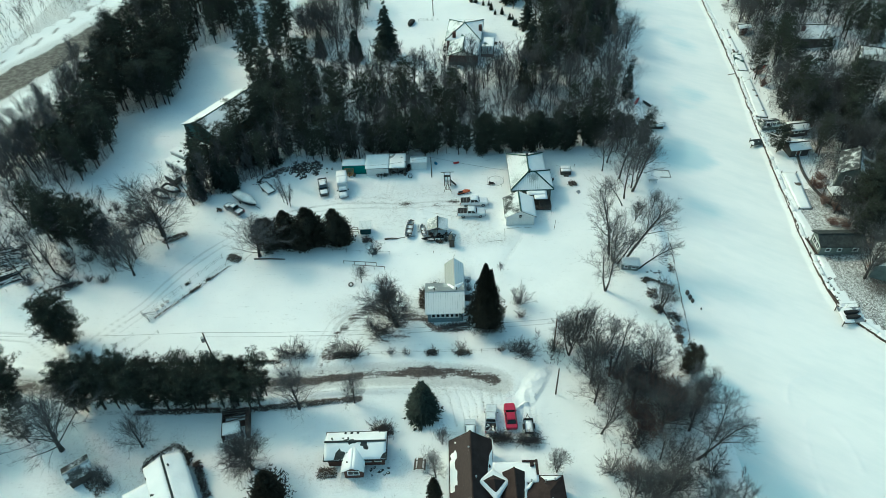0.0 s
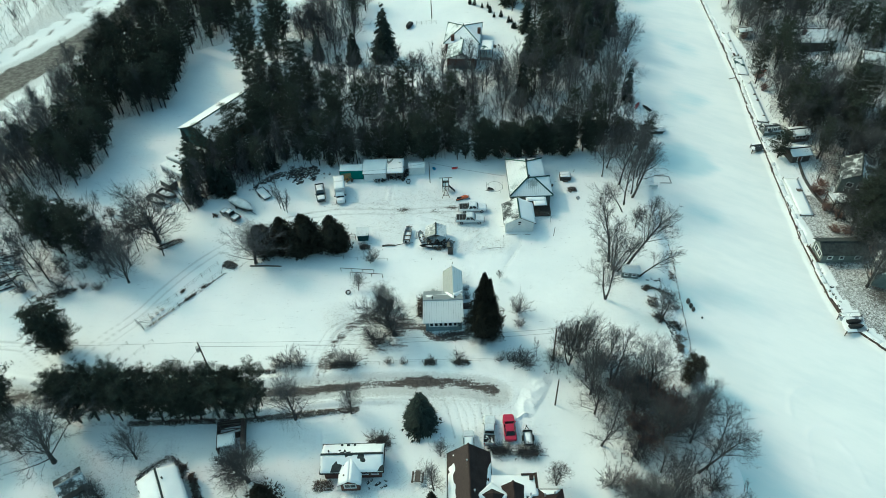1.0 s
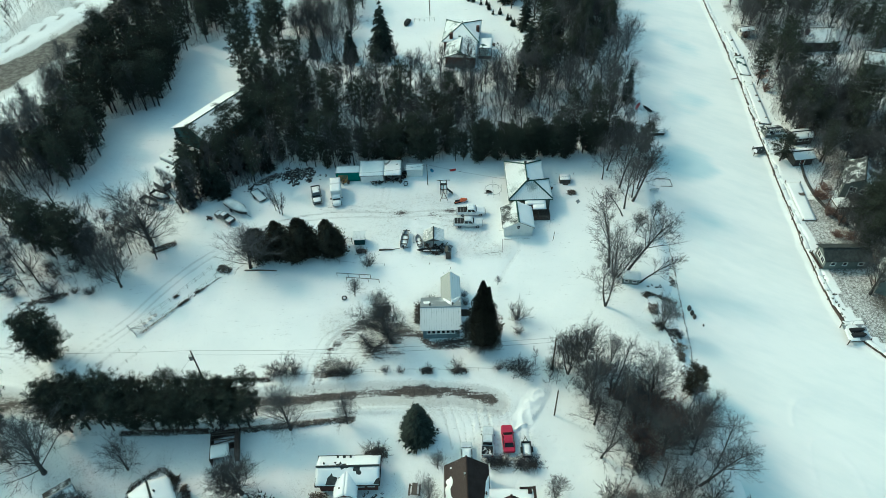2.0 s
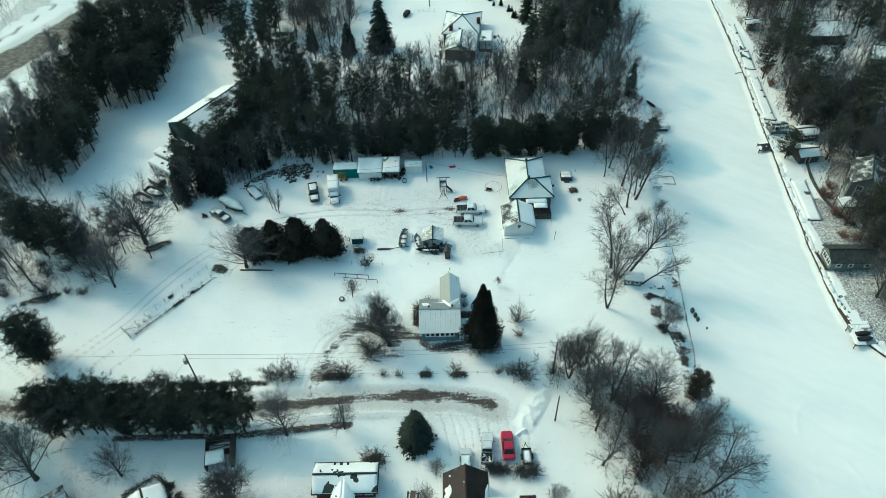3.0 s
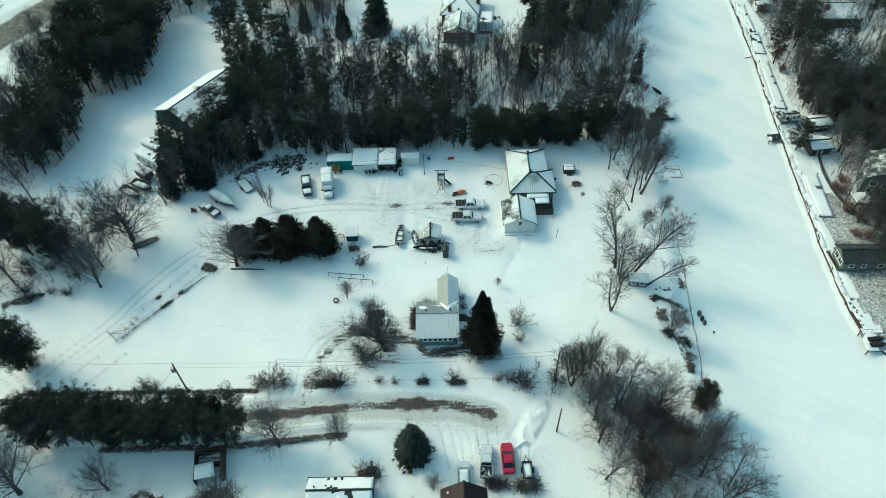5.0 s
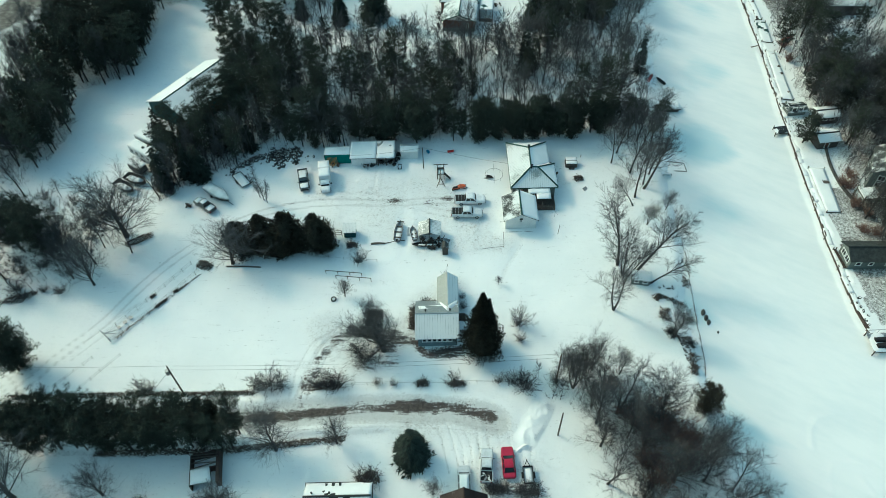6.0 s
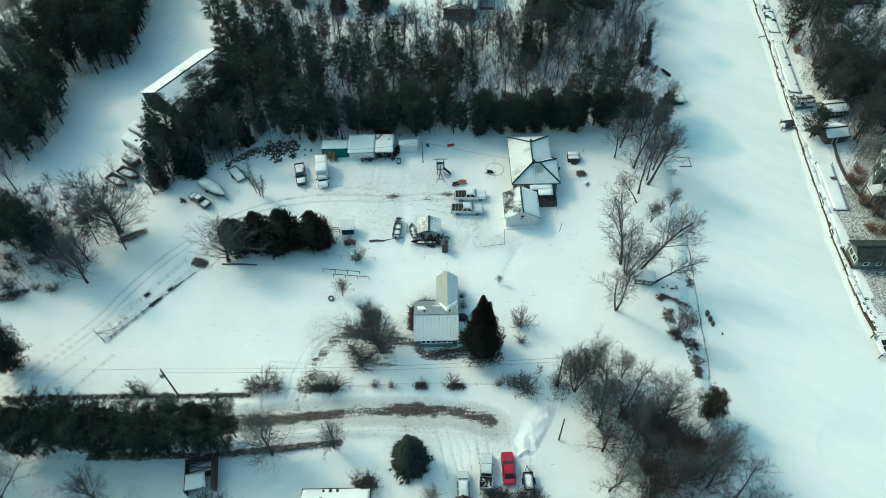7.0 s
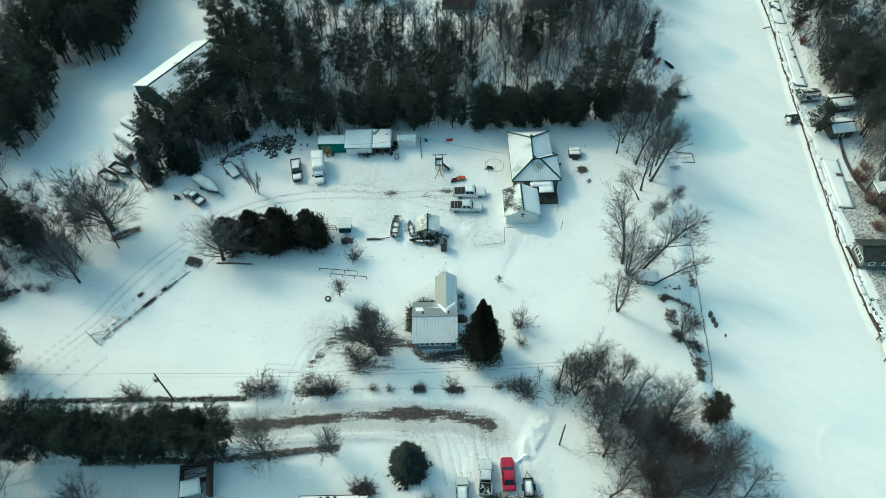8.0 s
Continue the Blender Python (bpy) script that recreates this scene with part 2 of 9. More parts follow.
GREEN_MELT = dusted("half_bare_green_metal", (0.018, 0.05, 0.046), (0.035, 0.085, 0.078), 0.62, 0.5, 0.3, 0.35)
TIN_SNOW = dusted("snowy_tin_roof", (0.16, 0.18, 0.19), (0.26, 0.28, 0.29), 0.66, 0.45, 0.4, 0.5, 0.34, "Y")
TIN_X = dusted("frosted_ribbed_tin", (0.16, 0.18, 0.19), (0.26, 0.28, 0.29), 0.92, 0.45, 0.4, 0.5, 0.26, "X")
TIN_Y = dusted("frosted_tin_roof", (0.16, 0.18, 0.19), (0.26, 0.28, 0.29), 0.46, 0.45, 0.4, 0.5, 0.5, "Y")
FARM_ROOF = dusted("snow_on_green_metal_roof", (0.24, 0.27, 0.27), (0.32, 0.35, 0.35), 0.74, 0.8, 0.0, 0.2, 0.40, "Y")
FARM_FRONT = dusted("snow_on_green_metal_front", (0.24, 0.27, 0.27), (0.32, 0.35, 0.35), 0.72, 0.8, 0.0, 0.3, 0.40, "X")
RED_PAINT, WHITE_PAINT = paint("red_car_paint", (0.36, 0.001, 0.040), 0.4, 0.15), paint("white_car_paint", (0.78, 0.80, 0.82))
GREY_PAINT, DARK_PAINT, SILVER_PAINT = paint("grey_car_paint", (0.20, 0.22, 0.23)), paint("dark_car_paint", (0.035, 0.045, 0.05)), paint("silver_car_paint", (0.62, 0.65, 0.67))
ORANGE, BLUE_PLASTIC, RED_PLASTIC = paint("orange_plastic", (0.62, 0.12, 0.03)), paint("blue_plastic", (0.02, 0.16, 0.30)), paint("red_plastic", (0.45, 0.03, 0.03))
LAMP_RED, LAMP_CLEAR = paint("red_lamp_glass", (0.35, 0.01, 0.01), 0.15), paint("clear_lamp_glass", (0.7, 0.7, 0.68), 0.1)
WHITE_PANEL = surface("white_panels", (0.60, 0.61, 0.61), (0.72, 0.72, 0.72), 0.5, scale=1, fine=8, bump=0.1)


# ---- shape tools ----
class Shape:
    """A mesh in the making."""

    def __init__(self):
        self.v, self.f = [], []

    def add(self, verts, faces):
        n = len(self.v)
        self.v.extend(tuple(p) for p in verts)
        self.f.extend(tuple(i + n for i in q) for q in faces)
        return self

    def box(self, c, s, rz=0.0, m=None):
        m = m or pose(c[0], c[1], c[2], 0, 0, rz)
        p = [m @ Vector((x * s[0] / 2, y * s[1] / 2, z * s[2] / 2)) for x in (-1, 1) for y in (-1, 1) for z in (-1, 1)]
        return self.add(p, [(0, 1, 3, 2), (4, 6, 7, 5), (0, 4, 5, 1), (2, 3, 7, 6), (0, 2, 6, 4), (1, 5, 7, 3)])

    def span(self, x0, x1, y0, y1, z0, z1):
        return self.box(((x0 + x1) / 2, (y0 + y1) / 2, (z0 + z1) / 2), (x1 - x0, y1 - y0, z1 - z0))

    def tube(self, pts, radii, n=4, cap=True):
        pts = [Vector(p) for p in pts]
        rings = []
        for k, p in enumerate(pts):
            d = (pts[min(k + 1, len(pts) - 1)] - pts[max(k - 1, 0)]).normalized()
            a = d.orthogonal().normalized()
            b = d.cross(a)
            r = radii[k] if isinstance(radii, (list, tuple)) else radii
            rings.append([p + (a * math.cos(2 * math.pi * i / n) + b * math.sin(2 * math.pi * i / n)) * r for i in range(n)])
        return self.loft(rings, cap)

    def loft(self, rings, cap=True):
        n, base = len(rings[0]), len(self.v)
        for r in rings:
            self.v.extend(tuple(p) for p in r)
        for k in range(len(rings) - 1):
            for i in range(n):
                j = (i + 1) % n
                self.f.append((base + k * n + i, base + k * n + j, base + (k + 1) * n + j, base + (k + 1) * n + i))
        if cap:
            self.f.append(tuple(base + i for i in range(n))[::-1])
            self.f.append(tuple(base + (len(rings) - 1) * n + i for i in range(n)))
        return self

    def slab(self, poly, t):
        """A plate with the given upper outline, t thick downwards."""
        n = len(poly)
        top = [Vector(p) for p in poly]
        low = [p - Vector((0, 0, t)) for p in top]
        self.add(top + low, [tuple(range(n)), tuple(range(2 * n - 1, n - 1, -1))] + [(i, n + i, n + (i + 1) % n, (i + 1) % n) for i in range(n)])
        return self

    def disc(self, c, axis, r, w, n=14):
        c, axis = Vector(c), Vector(axis).normalized()
        return self.tube([c - axis * w / 2, c + axis * w / 2], r, n)


def mesh_of(name, shape, material, smooth=False, bevel=0.0):
    me = bpy.data.meshes.new(name)
    me.from_pydata(shape.v, [], shape.f)
    bm = bmesh.new()
    bm.from_mesh(me)
    bmesh.ops.recalc_face_normals(bm, faces=bm.faces)
    if bevel:
        edges = [e for e in bm.edges if len(e.link_faces) == 2 and e.calc_face_angle(0) > 0.5]
        bmesh.ops.bevel(bm, geom=edges, offset=bevel, segments=2, affect="EDGES", clamp_overlap=True)
    bm.to_mesh(me)
    bm.free()
    me.materials.append(material)
    if smooth:
        me.shade_smooth()
    return me


def part(name, shape, material, parent, label="", smooth=False, bevel=0.0):
    ob = new(name, mesh_of(name, shape, material, smooth, bevel))
    ob.parent = parent
    return tagged(ob, label)


def thing(name, label, category, m=None, group="", kind=""):
    ob = new(name)
    ob.empty_display_size = 0.3
    if m is not None:
        ob.matrix_world = m
    return tagged(ob, label, category, group, kind)


def solid(name, shape, material, label, category, m=None, group="", kind="", smooth=False, bevel=0.0):
    ob = new(name, mesh_of(name, shape, material, smooth, bevel))
    if m is not None:
        ob.matrix_world = m
    return tagged(ob, label, category, group, kind)


def wobble(x, y, z=0.0):
    return noise.noise(Vector((x, y, z)))


def along(pts, ys):
    """x as a smooth function of y through the given points (y, x)."""
    pts = sorted(pts)
    return np.interp(ys, [p[0] for p in pts], [p[1] for p in pts])


def inside(poly, x, y):
    hit, n = False, len(poly)
    for i in range(n):
        (x0, y0), (x1, y1) = poly[i], poly[(i + 1) % n]
        if (y0 > y) != (y1 > y) and x < (x1 - x0) * (y - y0) / (y1 - y0) + x0:
            hit = not hit
    return hit


def inside_grid(poly, X, Y):
    """inside() for whole grids."""
    hit, n = np.zeros(X.shape, bool), len(poly)
    for i in range(n):
        (x0, y0), (x1, y1) = poly[i], poly[(i + 1) % n]
        if y0 != y1:
            hit ^= ((y0 > Y) != (y1 > Y)) & (X < (x1 - x0) * (Y - y0) / (y1 - y0) + x0)
    return hit


def near_line(X, Y, pts):
    """Distance of grid points from a bent line."""
    best = np.full(X.shape, 1e9)
    for (x0, y0), (x1, y1) in zip(pts, pts[1:]):
        dx, dy = x1 - x0, y1 - y0
        k = np.clip(((X - x0) * dx + (Y - y0) * dy) / (dx * dx + dy * dy), 0, 1)
        best = np.minimum(best, np.hypot(X - x0 - k * dx, Y - y0 - k * dy))
    return best


def curved(pts, n=6):
    """The points of a smooth line through pts (Catmull-Rom)."""
    p = [Vector(q) for q in pts]
    p = [p[0] * 2 - p[1]] + p + [p[-1] * 2 - p[-2]]
    out = []
    for k in range(1, len(p) - 2):
        for i in range(n):
            t = i / n
            a, b, c, d = p[k - 1], p[k], p[k + 1], p[k + 2]
            out.append(0.5 * (2 * b + (c - a) * t + (2 * a - 5 * b + 4 * c - d) * t * t + (3 * b - a - 3 * c + d) * t ** 3))
    return out + [p[-2]]


def soft_step(d, inner, outer):
    t = np.clip((outer - d) / (outer - inner), 0, 1)
    return t * t * (3 - 2 * t)


# ---- ground, river and roads ----
SHORE_L = [(-400, 60), (20, 45), (45, 43), (62, 42.5), (71, 41.8), (80, 41), (88, 41.8), (97, 43.8), (110, 45), (123, 47), (140, 49), (160, 51.5), (190, 54), (215, 54), (400, 60), (3000, 100)]
SHORE_R = [(-400, 140), (20, 112), (45, 96), (58, 84), (66, 77), (71.6, 72.6), (77.4, 68.7), (82, 67.7), (97, 68.5), (115, 70.6), (129.5, 72.1), (141, 73.5), (163, 76.4), (190, 79), (209, 80.5), (400, 92), (3000, 160)]


def steps(*runs):
    out = []
    for a, b, d in runs:
        out.extend(np.arange(a, b, d))
    return np.array(out)


FAR = np.array([60, 140, 260, 450, 800, 1400, 2600])
gx = np.concatenate([(-135 - FAR)[::-1], steps((-135, -100, 2.5), (-100, -60, 0.8), (-60, -32, 0.42), (-32, 17, 0.2), (17, 45, 0.42), (45, 82, 0.8), (82, 136, 1.6)), 136 + FAR])
gy = np.concatenate([(10 - FAR)[::-1], steps((10, 42, 4), (42, 56, 0.5), (56, 84, 0.2), (84, 130, 0.42), (130, 236, 1.2)), 236 + FAR])
GX, GY = np.meshgrid(gx, gy)
left, right = along(SHORE_L, GY), along(SHORE_R, GY)


def field(X, Y, size, seed):
    """Smooth value noise over the plan, about -1 to 1."""
    table = np.random.RandomState(seed).rand(64, 64) * 2 - 1
    u, v = X / size, Y / size
    i, j = np.floor(u).astype(int), np.floor(v).astype(int)
    a, b = u - i, v - j
    a, b = a * a * (3 - 2 * a), b * b * (3 - 2 * b)
    g = lambda p, q: table[p % 64, q % 64]
    return (g(i, j) * (1 - a) + g(i + 1, j) * a) * (1 - b) + (g(i, j + 1) * (1 - a) + g(i + 1, j + 1) * a) * b


def ground_height(X, Y):
    X, Y = np.asarray(X, float), np.asarray(Y, float)
    z = 0.10 * field(X, Y, 9, 3) + 0.05 * field(X, Y, 3, 4)
    lo, hi = along(SHORE_L, Y) + 0.5 * field(X, Y, 3, 8), along(SHORE_R, Y)
    z = z + np.clip((X - hi - 4) * 0.05, 0, 2.0)
    bank = soft_step(lo - X, -1.6, 4.0) * (X < (lo + hi) / 2) + (X > hi) * 0.0
    wet = np.where(X < (lo + hi) / 2, bank, (X < hi + 0.1) * 1.0)
    return z * (1 - wet) - 1.9 * wet


PILE = [(10.5, 61.0), (11.2, 62.6), (12.4, 65.0), (13.9, 66.9), (14.8, 67.9)]
ROAD = [(-140, 73.5), (-95, 72), (-71, 67.6), (-50, 66.6), (-32, 66.7), (-23, 67.6), (-10, 68.0), (-1, 67.5), (4, 66.6), (7, 65.6)]
DRIVE = [(-76, 62), (-69, 70), (-63.2, 78.6), (-58, 85), (-54.3, 91.6), (-49.6, 98.4), (-44, 104), (-36, 109.5), (-26, 112), (-12, 111.8), (2, 112)]
MUD_LANE = [(-23, 69), (-22.3, 72.5), (-21.2, 75.5), (-19.3, 80), (-16, 82), (-11.7, 82), (-8, 80.8), (-5, 79.8)]


def offset_line(pts, d):
    out = []
    for k, (x, y) in enumerate(pts):
        a, b = pts[max(k - 1, 0)], pts[min(k + 1, len(pts) - 1)]
        dx, dy = b[0] - a[0], b[1] - a[1]
        s = math.hypot(dx, dy)
        out.append((x - dy / s * d, y + dx / s * d))
    return out


def smooth_line(pts, n=5):
    return [(p.x, p.y) for p in curved([(x, y, 0) for x, y in pts], n)]


GZ = ground_height(GX, GY)
wig = field(GX, GY, 5, 11)
# ploughed snow pile
d = near_line(GX, GY, PILE)
GZ += 0.12 * soft_step(d + 0.6 * field(GX, GY, 0.9, 22), 0.1, 1.5) * (1 + 0.9 * field(GX, GY, 0.8, 21))
# the road and its banks
road_line = smooth_line(ROAD)
d = near_line(GX, GY, road_line)
GZ -= 0.18 * soft_step(d, 1.0, 2.2)
GZ += 0.22 * soft_step(np.abs(d - 3.0), 0.0, 1.1) * (1 + 0.5 * wig) * np.clip((-2 - GX) / 8, 0, 1)
yard = soft_step(np.hypot((GX + 8) / 1.6, GY - 109) + 3 * wig, 8, 17)
GZ += yard * (0.07 * field(GX, GY, 1.3, 71) + 0.10 * np.maximum(field(GX, GY, 3.1, 72), 0)) + 0.03 * field(GX, GY, 1.1, 73)
MUD_ROAD = [(-75, 67.6), (-50, 67.2), (-32, 67.1), (-25.3, 67.2), (-18.8, 67.6), (-12.3, 68.15), (-5.9, 68.4), (0.6, 68.0), (3.8, 67.2), (6.2, 66.5)]
lane_mud = near_line(GX, GY, MUD_ROAD)
mud = soft_step(lane_mud + 0.3 * wig + 0.25 * field(GX, GY, 1.1, 52), 0.1, 1.55) * np.clip(0.98 + 0.35 * field(GX, GY, 4, 51), 0.6, 1.25) * (GX > -75)
packed_and_shade = 0.8 * soft_step(d + 0.3 * wig, 1.4, 3.6)
road_grey = 0.7 * soft_step(d + 0.3 * wig, 1.2, 2.4) * np.clip((-14 - GX) / 16, 0, 1)
home = soft_step(near_line(GX, GY, [(-20, 50), (-4, 52), (12, 52)]) + 3 * wig, 6, 14) + soft_step(near_line(GX, GY, [(-16, 80), (-4, 76), (4, 80)]) + 2 * wig, 3, 10)
GZ += home * (0.05 * field(GX, GY, 0.8, 74) + 0.05 * np.maximum(field(GX, GY, 1.7, 75), 0))
# wheel tracks, and one cast shadow painted like a track
for pts, wide, deep, dark in (
        (smooth_line(DRIVE), 0.8, 0.05, 0.62), (smooth_line(MUD_LANE), 0.85, 0.06, 0.6), ([(-21.6, 76), (-18, 78), (-14, 77), (-11, 75.2)], 0.8, 0.05, 0.45), ([(-28, 76.5), (-22, 76), (-18.5, 77)], 0.5, 0.04, 0.5), ([(-24, 70), (-23.5, 75), (-21.8, 79.5), (-17, 83)], 0.7, 0.05, 0.5),
        ([(-23, 73.5), (-8, 74.1), (12, 73)], 0.7, 0.05, 0.25),
        ([(-61.5, 78.3), (-57, 83.8), (-52.6, 88.6)], 0.7, 0.04, 0.5), ([(-1.5, 66), (-0.6, 63), (0.4, 58)], 0.75, 0.07, 0.6),
        ([(4.4, 66), (4.6, 63), (5, 60)], 0.75, 0.06, 0.55), ([(7.6, 66), (7.8, 63), (8, 60.5)], 0.75, 0.05, 0.45),
        ([(-26, 114.5), (-14, 113.6), (-2, 109.2), (3, 107.6)], 0.8, 0.05, 0.5), ([(-28, 117), (-20, 113), (-13.5, 115.6), (-13, 121)], 0.75, 0.05, 0.42),
        ([(-67, 71), (-70, 74), (-76, 78), (-90, 80)], 0.8, 0.05, 0.6),
        ([(9, 91), (10.5, 95), (13.5, 100), (14, 103)], 0.18, 0.05, 0.4), ([(16, 90), (20, 97), (24, 104), (24, 110)], 0.6, 0.04, 0.22), ([(13, 84), (18, 88), (22, 96)], 0.6, 0.04, 0.2), ([(-14, 96), (-6, 97), (3, 98.6), (10, 99.5)], 0.25, 0.05, 0.3),
        # the line from (15.7, 63) is the short pole's cast shadow, put into the colour
        ([(-13, 119), (-8, 117), (-3, 116), (3, 113)], 0.6, 0.05, 0.35), ([(-20, 109), (-12, 106), (-7, 107)], 0.6, 0.05, 0.35), ([(2, 105), (8, 103.5), (10, 101)], 0.3, 0.07, 0.4), ([(-42, 84), (-30, 80), (-24, 76)], 0.6, 0.03, 0.2), ([(15.7, 63), (20.5, 60.6), (24, 58)], 0.1, 0.03, 0.25), ([(0.5, 66), (2.2, 62), (2.4, 59)], 0.6, 0.06, 0.5), ([(11, 66), (10.9, 62), (10.8, 59)], 0.6, 0.05, 0.35), ([(-8, 64.5), (0, 64.8), (8, 63.6)], 0.7, 0.05, 0.4), ([(-32, 64.6), (-20, 65.2), (-8, 65.4), (4, 64.6)], 0.35, 0.06, 0.5)):
    for side in (-wide, wide):
        t = near_line(GX, GY, offset_line(pts, side))
        GZ -= deep * soft_step(t + 0.06 * wig, 0.06, 0.34)
        packed_and_shade = np.maximum(packed_and_shade, dark * soft_step(t + 0.12 * wig, 0.08, 0.5))
        lane_dirt = dark * soft_step(t + 0.08 * wig, 0.02, 0.24) * np.clip(0.55 + 0.7 * field(GX, GY, 2.2, 77), 0, 1) * (GY < 116) * (GX > -34)
        mud = np.maximum(mud, 0.62 * lane_dirt)
    packed_and_shade = np.maximum(packed_and_shade, 0.22 * soft_step(near_line(GX, GY, pts) + 0.5 * wig, 0.8, 2.4))
# bare earth round the cottage, the yard tree and the lane
mud = np.maximum(mud, 0.6 * soft_step(near_line(GX, GY, MUD_LANE) + 1.1 * field(GX, GY, 1.4, 81), 0.2, 1.8))
mud = np.maximum(mud, 0.78 * soft_step(near_line(GX, GY, [(-16, 82.6), (-10, 80.5), (-5.4, 80), (-4, 77.6), (1.5, 77.6)]) + 0.5 * wig, 0.3, 1.9))
mud = np.maximum(mud, 0.72 * soft_step(np.hypot(GX + 10.2, (GY - 79.2) * 1.3) + 0.9 * wig, 0.5, 3.2))
mud = np.maximum(mud, 0.46 * soft_step(near_line(GX, GY, [(-14, 75.5), (-9, 76.5)]) + 0.9 * wig, 0.4, 2.4))
mud = np.maximum(mud, 0.45 * soft_step(near_line(GX, GY, [(-5.6, 80.5), (-5.9, 86.5), (-2, 87.5)]) + 0.4 * wig, 0.2, 1.2))
for x, y, r, k in ((-9.9, 112.2, 1.6, 0.9), (-3, 111.6, 0.9, 0.62), (0.4, 112.4, 1.3, 0.7), (-1.5, 110.6, 0.7, 0.4), (8.4, 118, 0.9, 0.6), (10.6, 106, 0.9, 0.5), (-7, 127, 2.0, 0.3)):
    mud = np.maximum(mud, k * soft_step(np.hypot((GX - x) / 1.7, GY - y) + 0.3 * wig, 0.1, r))
# highways far off
HIGHWAY = [(-165, 70), (-140, 129), (-123.7, 168.2), (-117.6, 181.6), (-110.6, 195), (-105.2, 206), (-100, 219), (-60, 330)]
DITCH = [(-142, 150), (-130.4, 182.4), (-122.7, 202.4), (-114.9, 225.5)]
road = (0.82 + 0.2 * field(GX, GY, 3, 67)) * soft_step(near_line(GX, GY, HIGHWAY) + 0.7 * wig, 4.8, 7.4)
packed_and_shade = np.maximum(packed_and_shade, 0.75 * soft_step(near_line(GX, GY, HIGHWAY) + wig, 7, 13))
road = np.maximum(road, road_grey * 0.75)
road = np.maximum(road, soft_step(near_line(GX, GY, [(118, 120), (128, 180), (133, 205), (150, 300)]), 2.4, 3.2))
# leaf litter under the woods
WOODS = {
    "main": [(-40, 127), (-25, 127.8), (-5, 129.6), (14, 130), (34, 129.8), (41, 128.5), (44, 140), (46, 165), (48, 200), (40, 205), (30, 186), (22, 168), (0, 164), (-12, 164), (-28, 167), (-40, 171), (-49, 163), (-47, 150), (-46, 135)],
    "north_west": [(-72.8, 155), (-72.2, 167), (-74.4, 186), (-67.5, 190), (-62, 200), (-60, 225), (-90, 225), (-98, 198), (-97, 178), (-93, 165), (-92, 152), (-84.5, 151)],
    "highway_side": [(-108, 126), (-101.7, 139), (-99.3, 154), (-101, 169), (-99.5, 183), (-97, 192), (-94, 172), (-92, 152), (-90, 140), (-92, 124)],
    "west": [(-102, 140), (-86, 147), (-80.6, 135), (-83.4, 122), (-82, 106), (-64, 109), (-58, 106), (-63, 95), (-74, 90.5), (-90, 89), (-122, 95), (-126, 140)],
    "yard_edge": [(-56, 113), (-52, 117.5), (-41, 124.8), (-40, 128), (-46, 136), (-54, 131), (-57, 122)],
    "shore": [(10, 71.5), (18, 74.5), (24, 73), (27, 68.5), (31, 64), (37, 64), (39, 58), (39, 45), (42, 30), (25, 30), (22, 48), (21.5, 58), (20, 66.5)],
    "east": [(84, 98), (82, 104), (88, 126), (81, 128), (79, 146), (86, 162), (86, 190), (85, 216), (126, 216), (121, 180), (112, 140), (100, 100), (92, 78)],
    "highway": [(-175, 150), (-142, 166), (-130, 194), (-114, 234), (-175, 234)],
    "south_west": [(-100, 47), (-76, 48), (-73.5, 60), (-78, 70), (-100, 70)],
    "far_west": [(-94, 141), (-85, 147), (-81, 139), (-82, 127), (-92, 125)],
    "north": [(-44, 184), (-27, 176), (-24, 215), (-40, 226)],
}
litter = np.zeros(GX.shape)
core = (GX > -135) & (GX < 136) & (GY > 10) & (GY < 236)
for key, poly in WOODS.items():
    amount = {"main": 0.52, "north_west": 0.66, "highway_side": 0.4, "west": 0.45, "yard_edge": 0.6, "shore": 0.5, "east": 0.6, "south_west": 0.7, "far_west": 0.7, "highway": 0.7, "north": 0.4}[key]
    ragged = inside_grid(poly, GX + 1.3 * wig + 0.7 * field(GX, GY, 1.6, 65), GY + 1.3 * field(GX, GY, 5, 64) + 0.7 * field(GX, GY, 1.7, 66))
    litter = np.where(core & ragged, amount, litter)
litter = np.maximum(litter, (0.92 + 0.15 * field(GX, GY, 6, 61)) * ((GX > right + 2.2 + wig) & (GX < right + 14) & (GY < 112 + 5 * wig) & (GY > 66)))
litter = np.maximum(litter, (0.62 + 0.34 * field(GX, GY, 7, 62)) * (GX > right + 5 + 2 * wig))
litter = np.maximum(litter, 0.35 * soft_step(near_line(GX, GY, [(-68, 71.4), (-32, 71.2), (10, 72)]) + 0.3 * wig, 0.3, 1.3))
litter = np.maximum(litter, 0.62 * soft_step(near_line(GX, GY, [(-62, 62), (-37, 61.7), (-26, 62.4), (-15.5, 63.4)]) + 0.3 * wig, 0.3, 1.3))
litter = np.maximum(litter, 0.9 * soft_step(near_line(GX, GY, DITCH) + 0.5 * wig, 0.4, 1.9))
litter = np.maximum(litter, 0.38 * soft_step(np.abs(GX - left + 1.2) + 0.5 * wig, 0.3, 1.8) * (GY < 100))
# south-west corner: thin litter, made denser to paint in the trees' shade
litter = np.maximum(litter, np.clip(0.42 + 0.3 * field(GX, GY, 4, 63), 0, 0.6) * soft_step(np.hypot(np.maximum(GX + 40, 0), np.maximum(GY - 56, 0)) + 2.5 * wig, 1, 9) * (GY > 30))

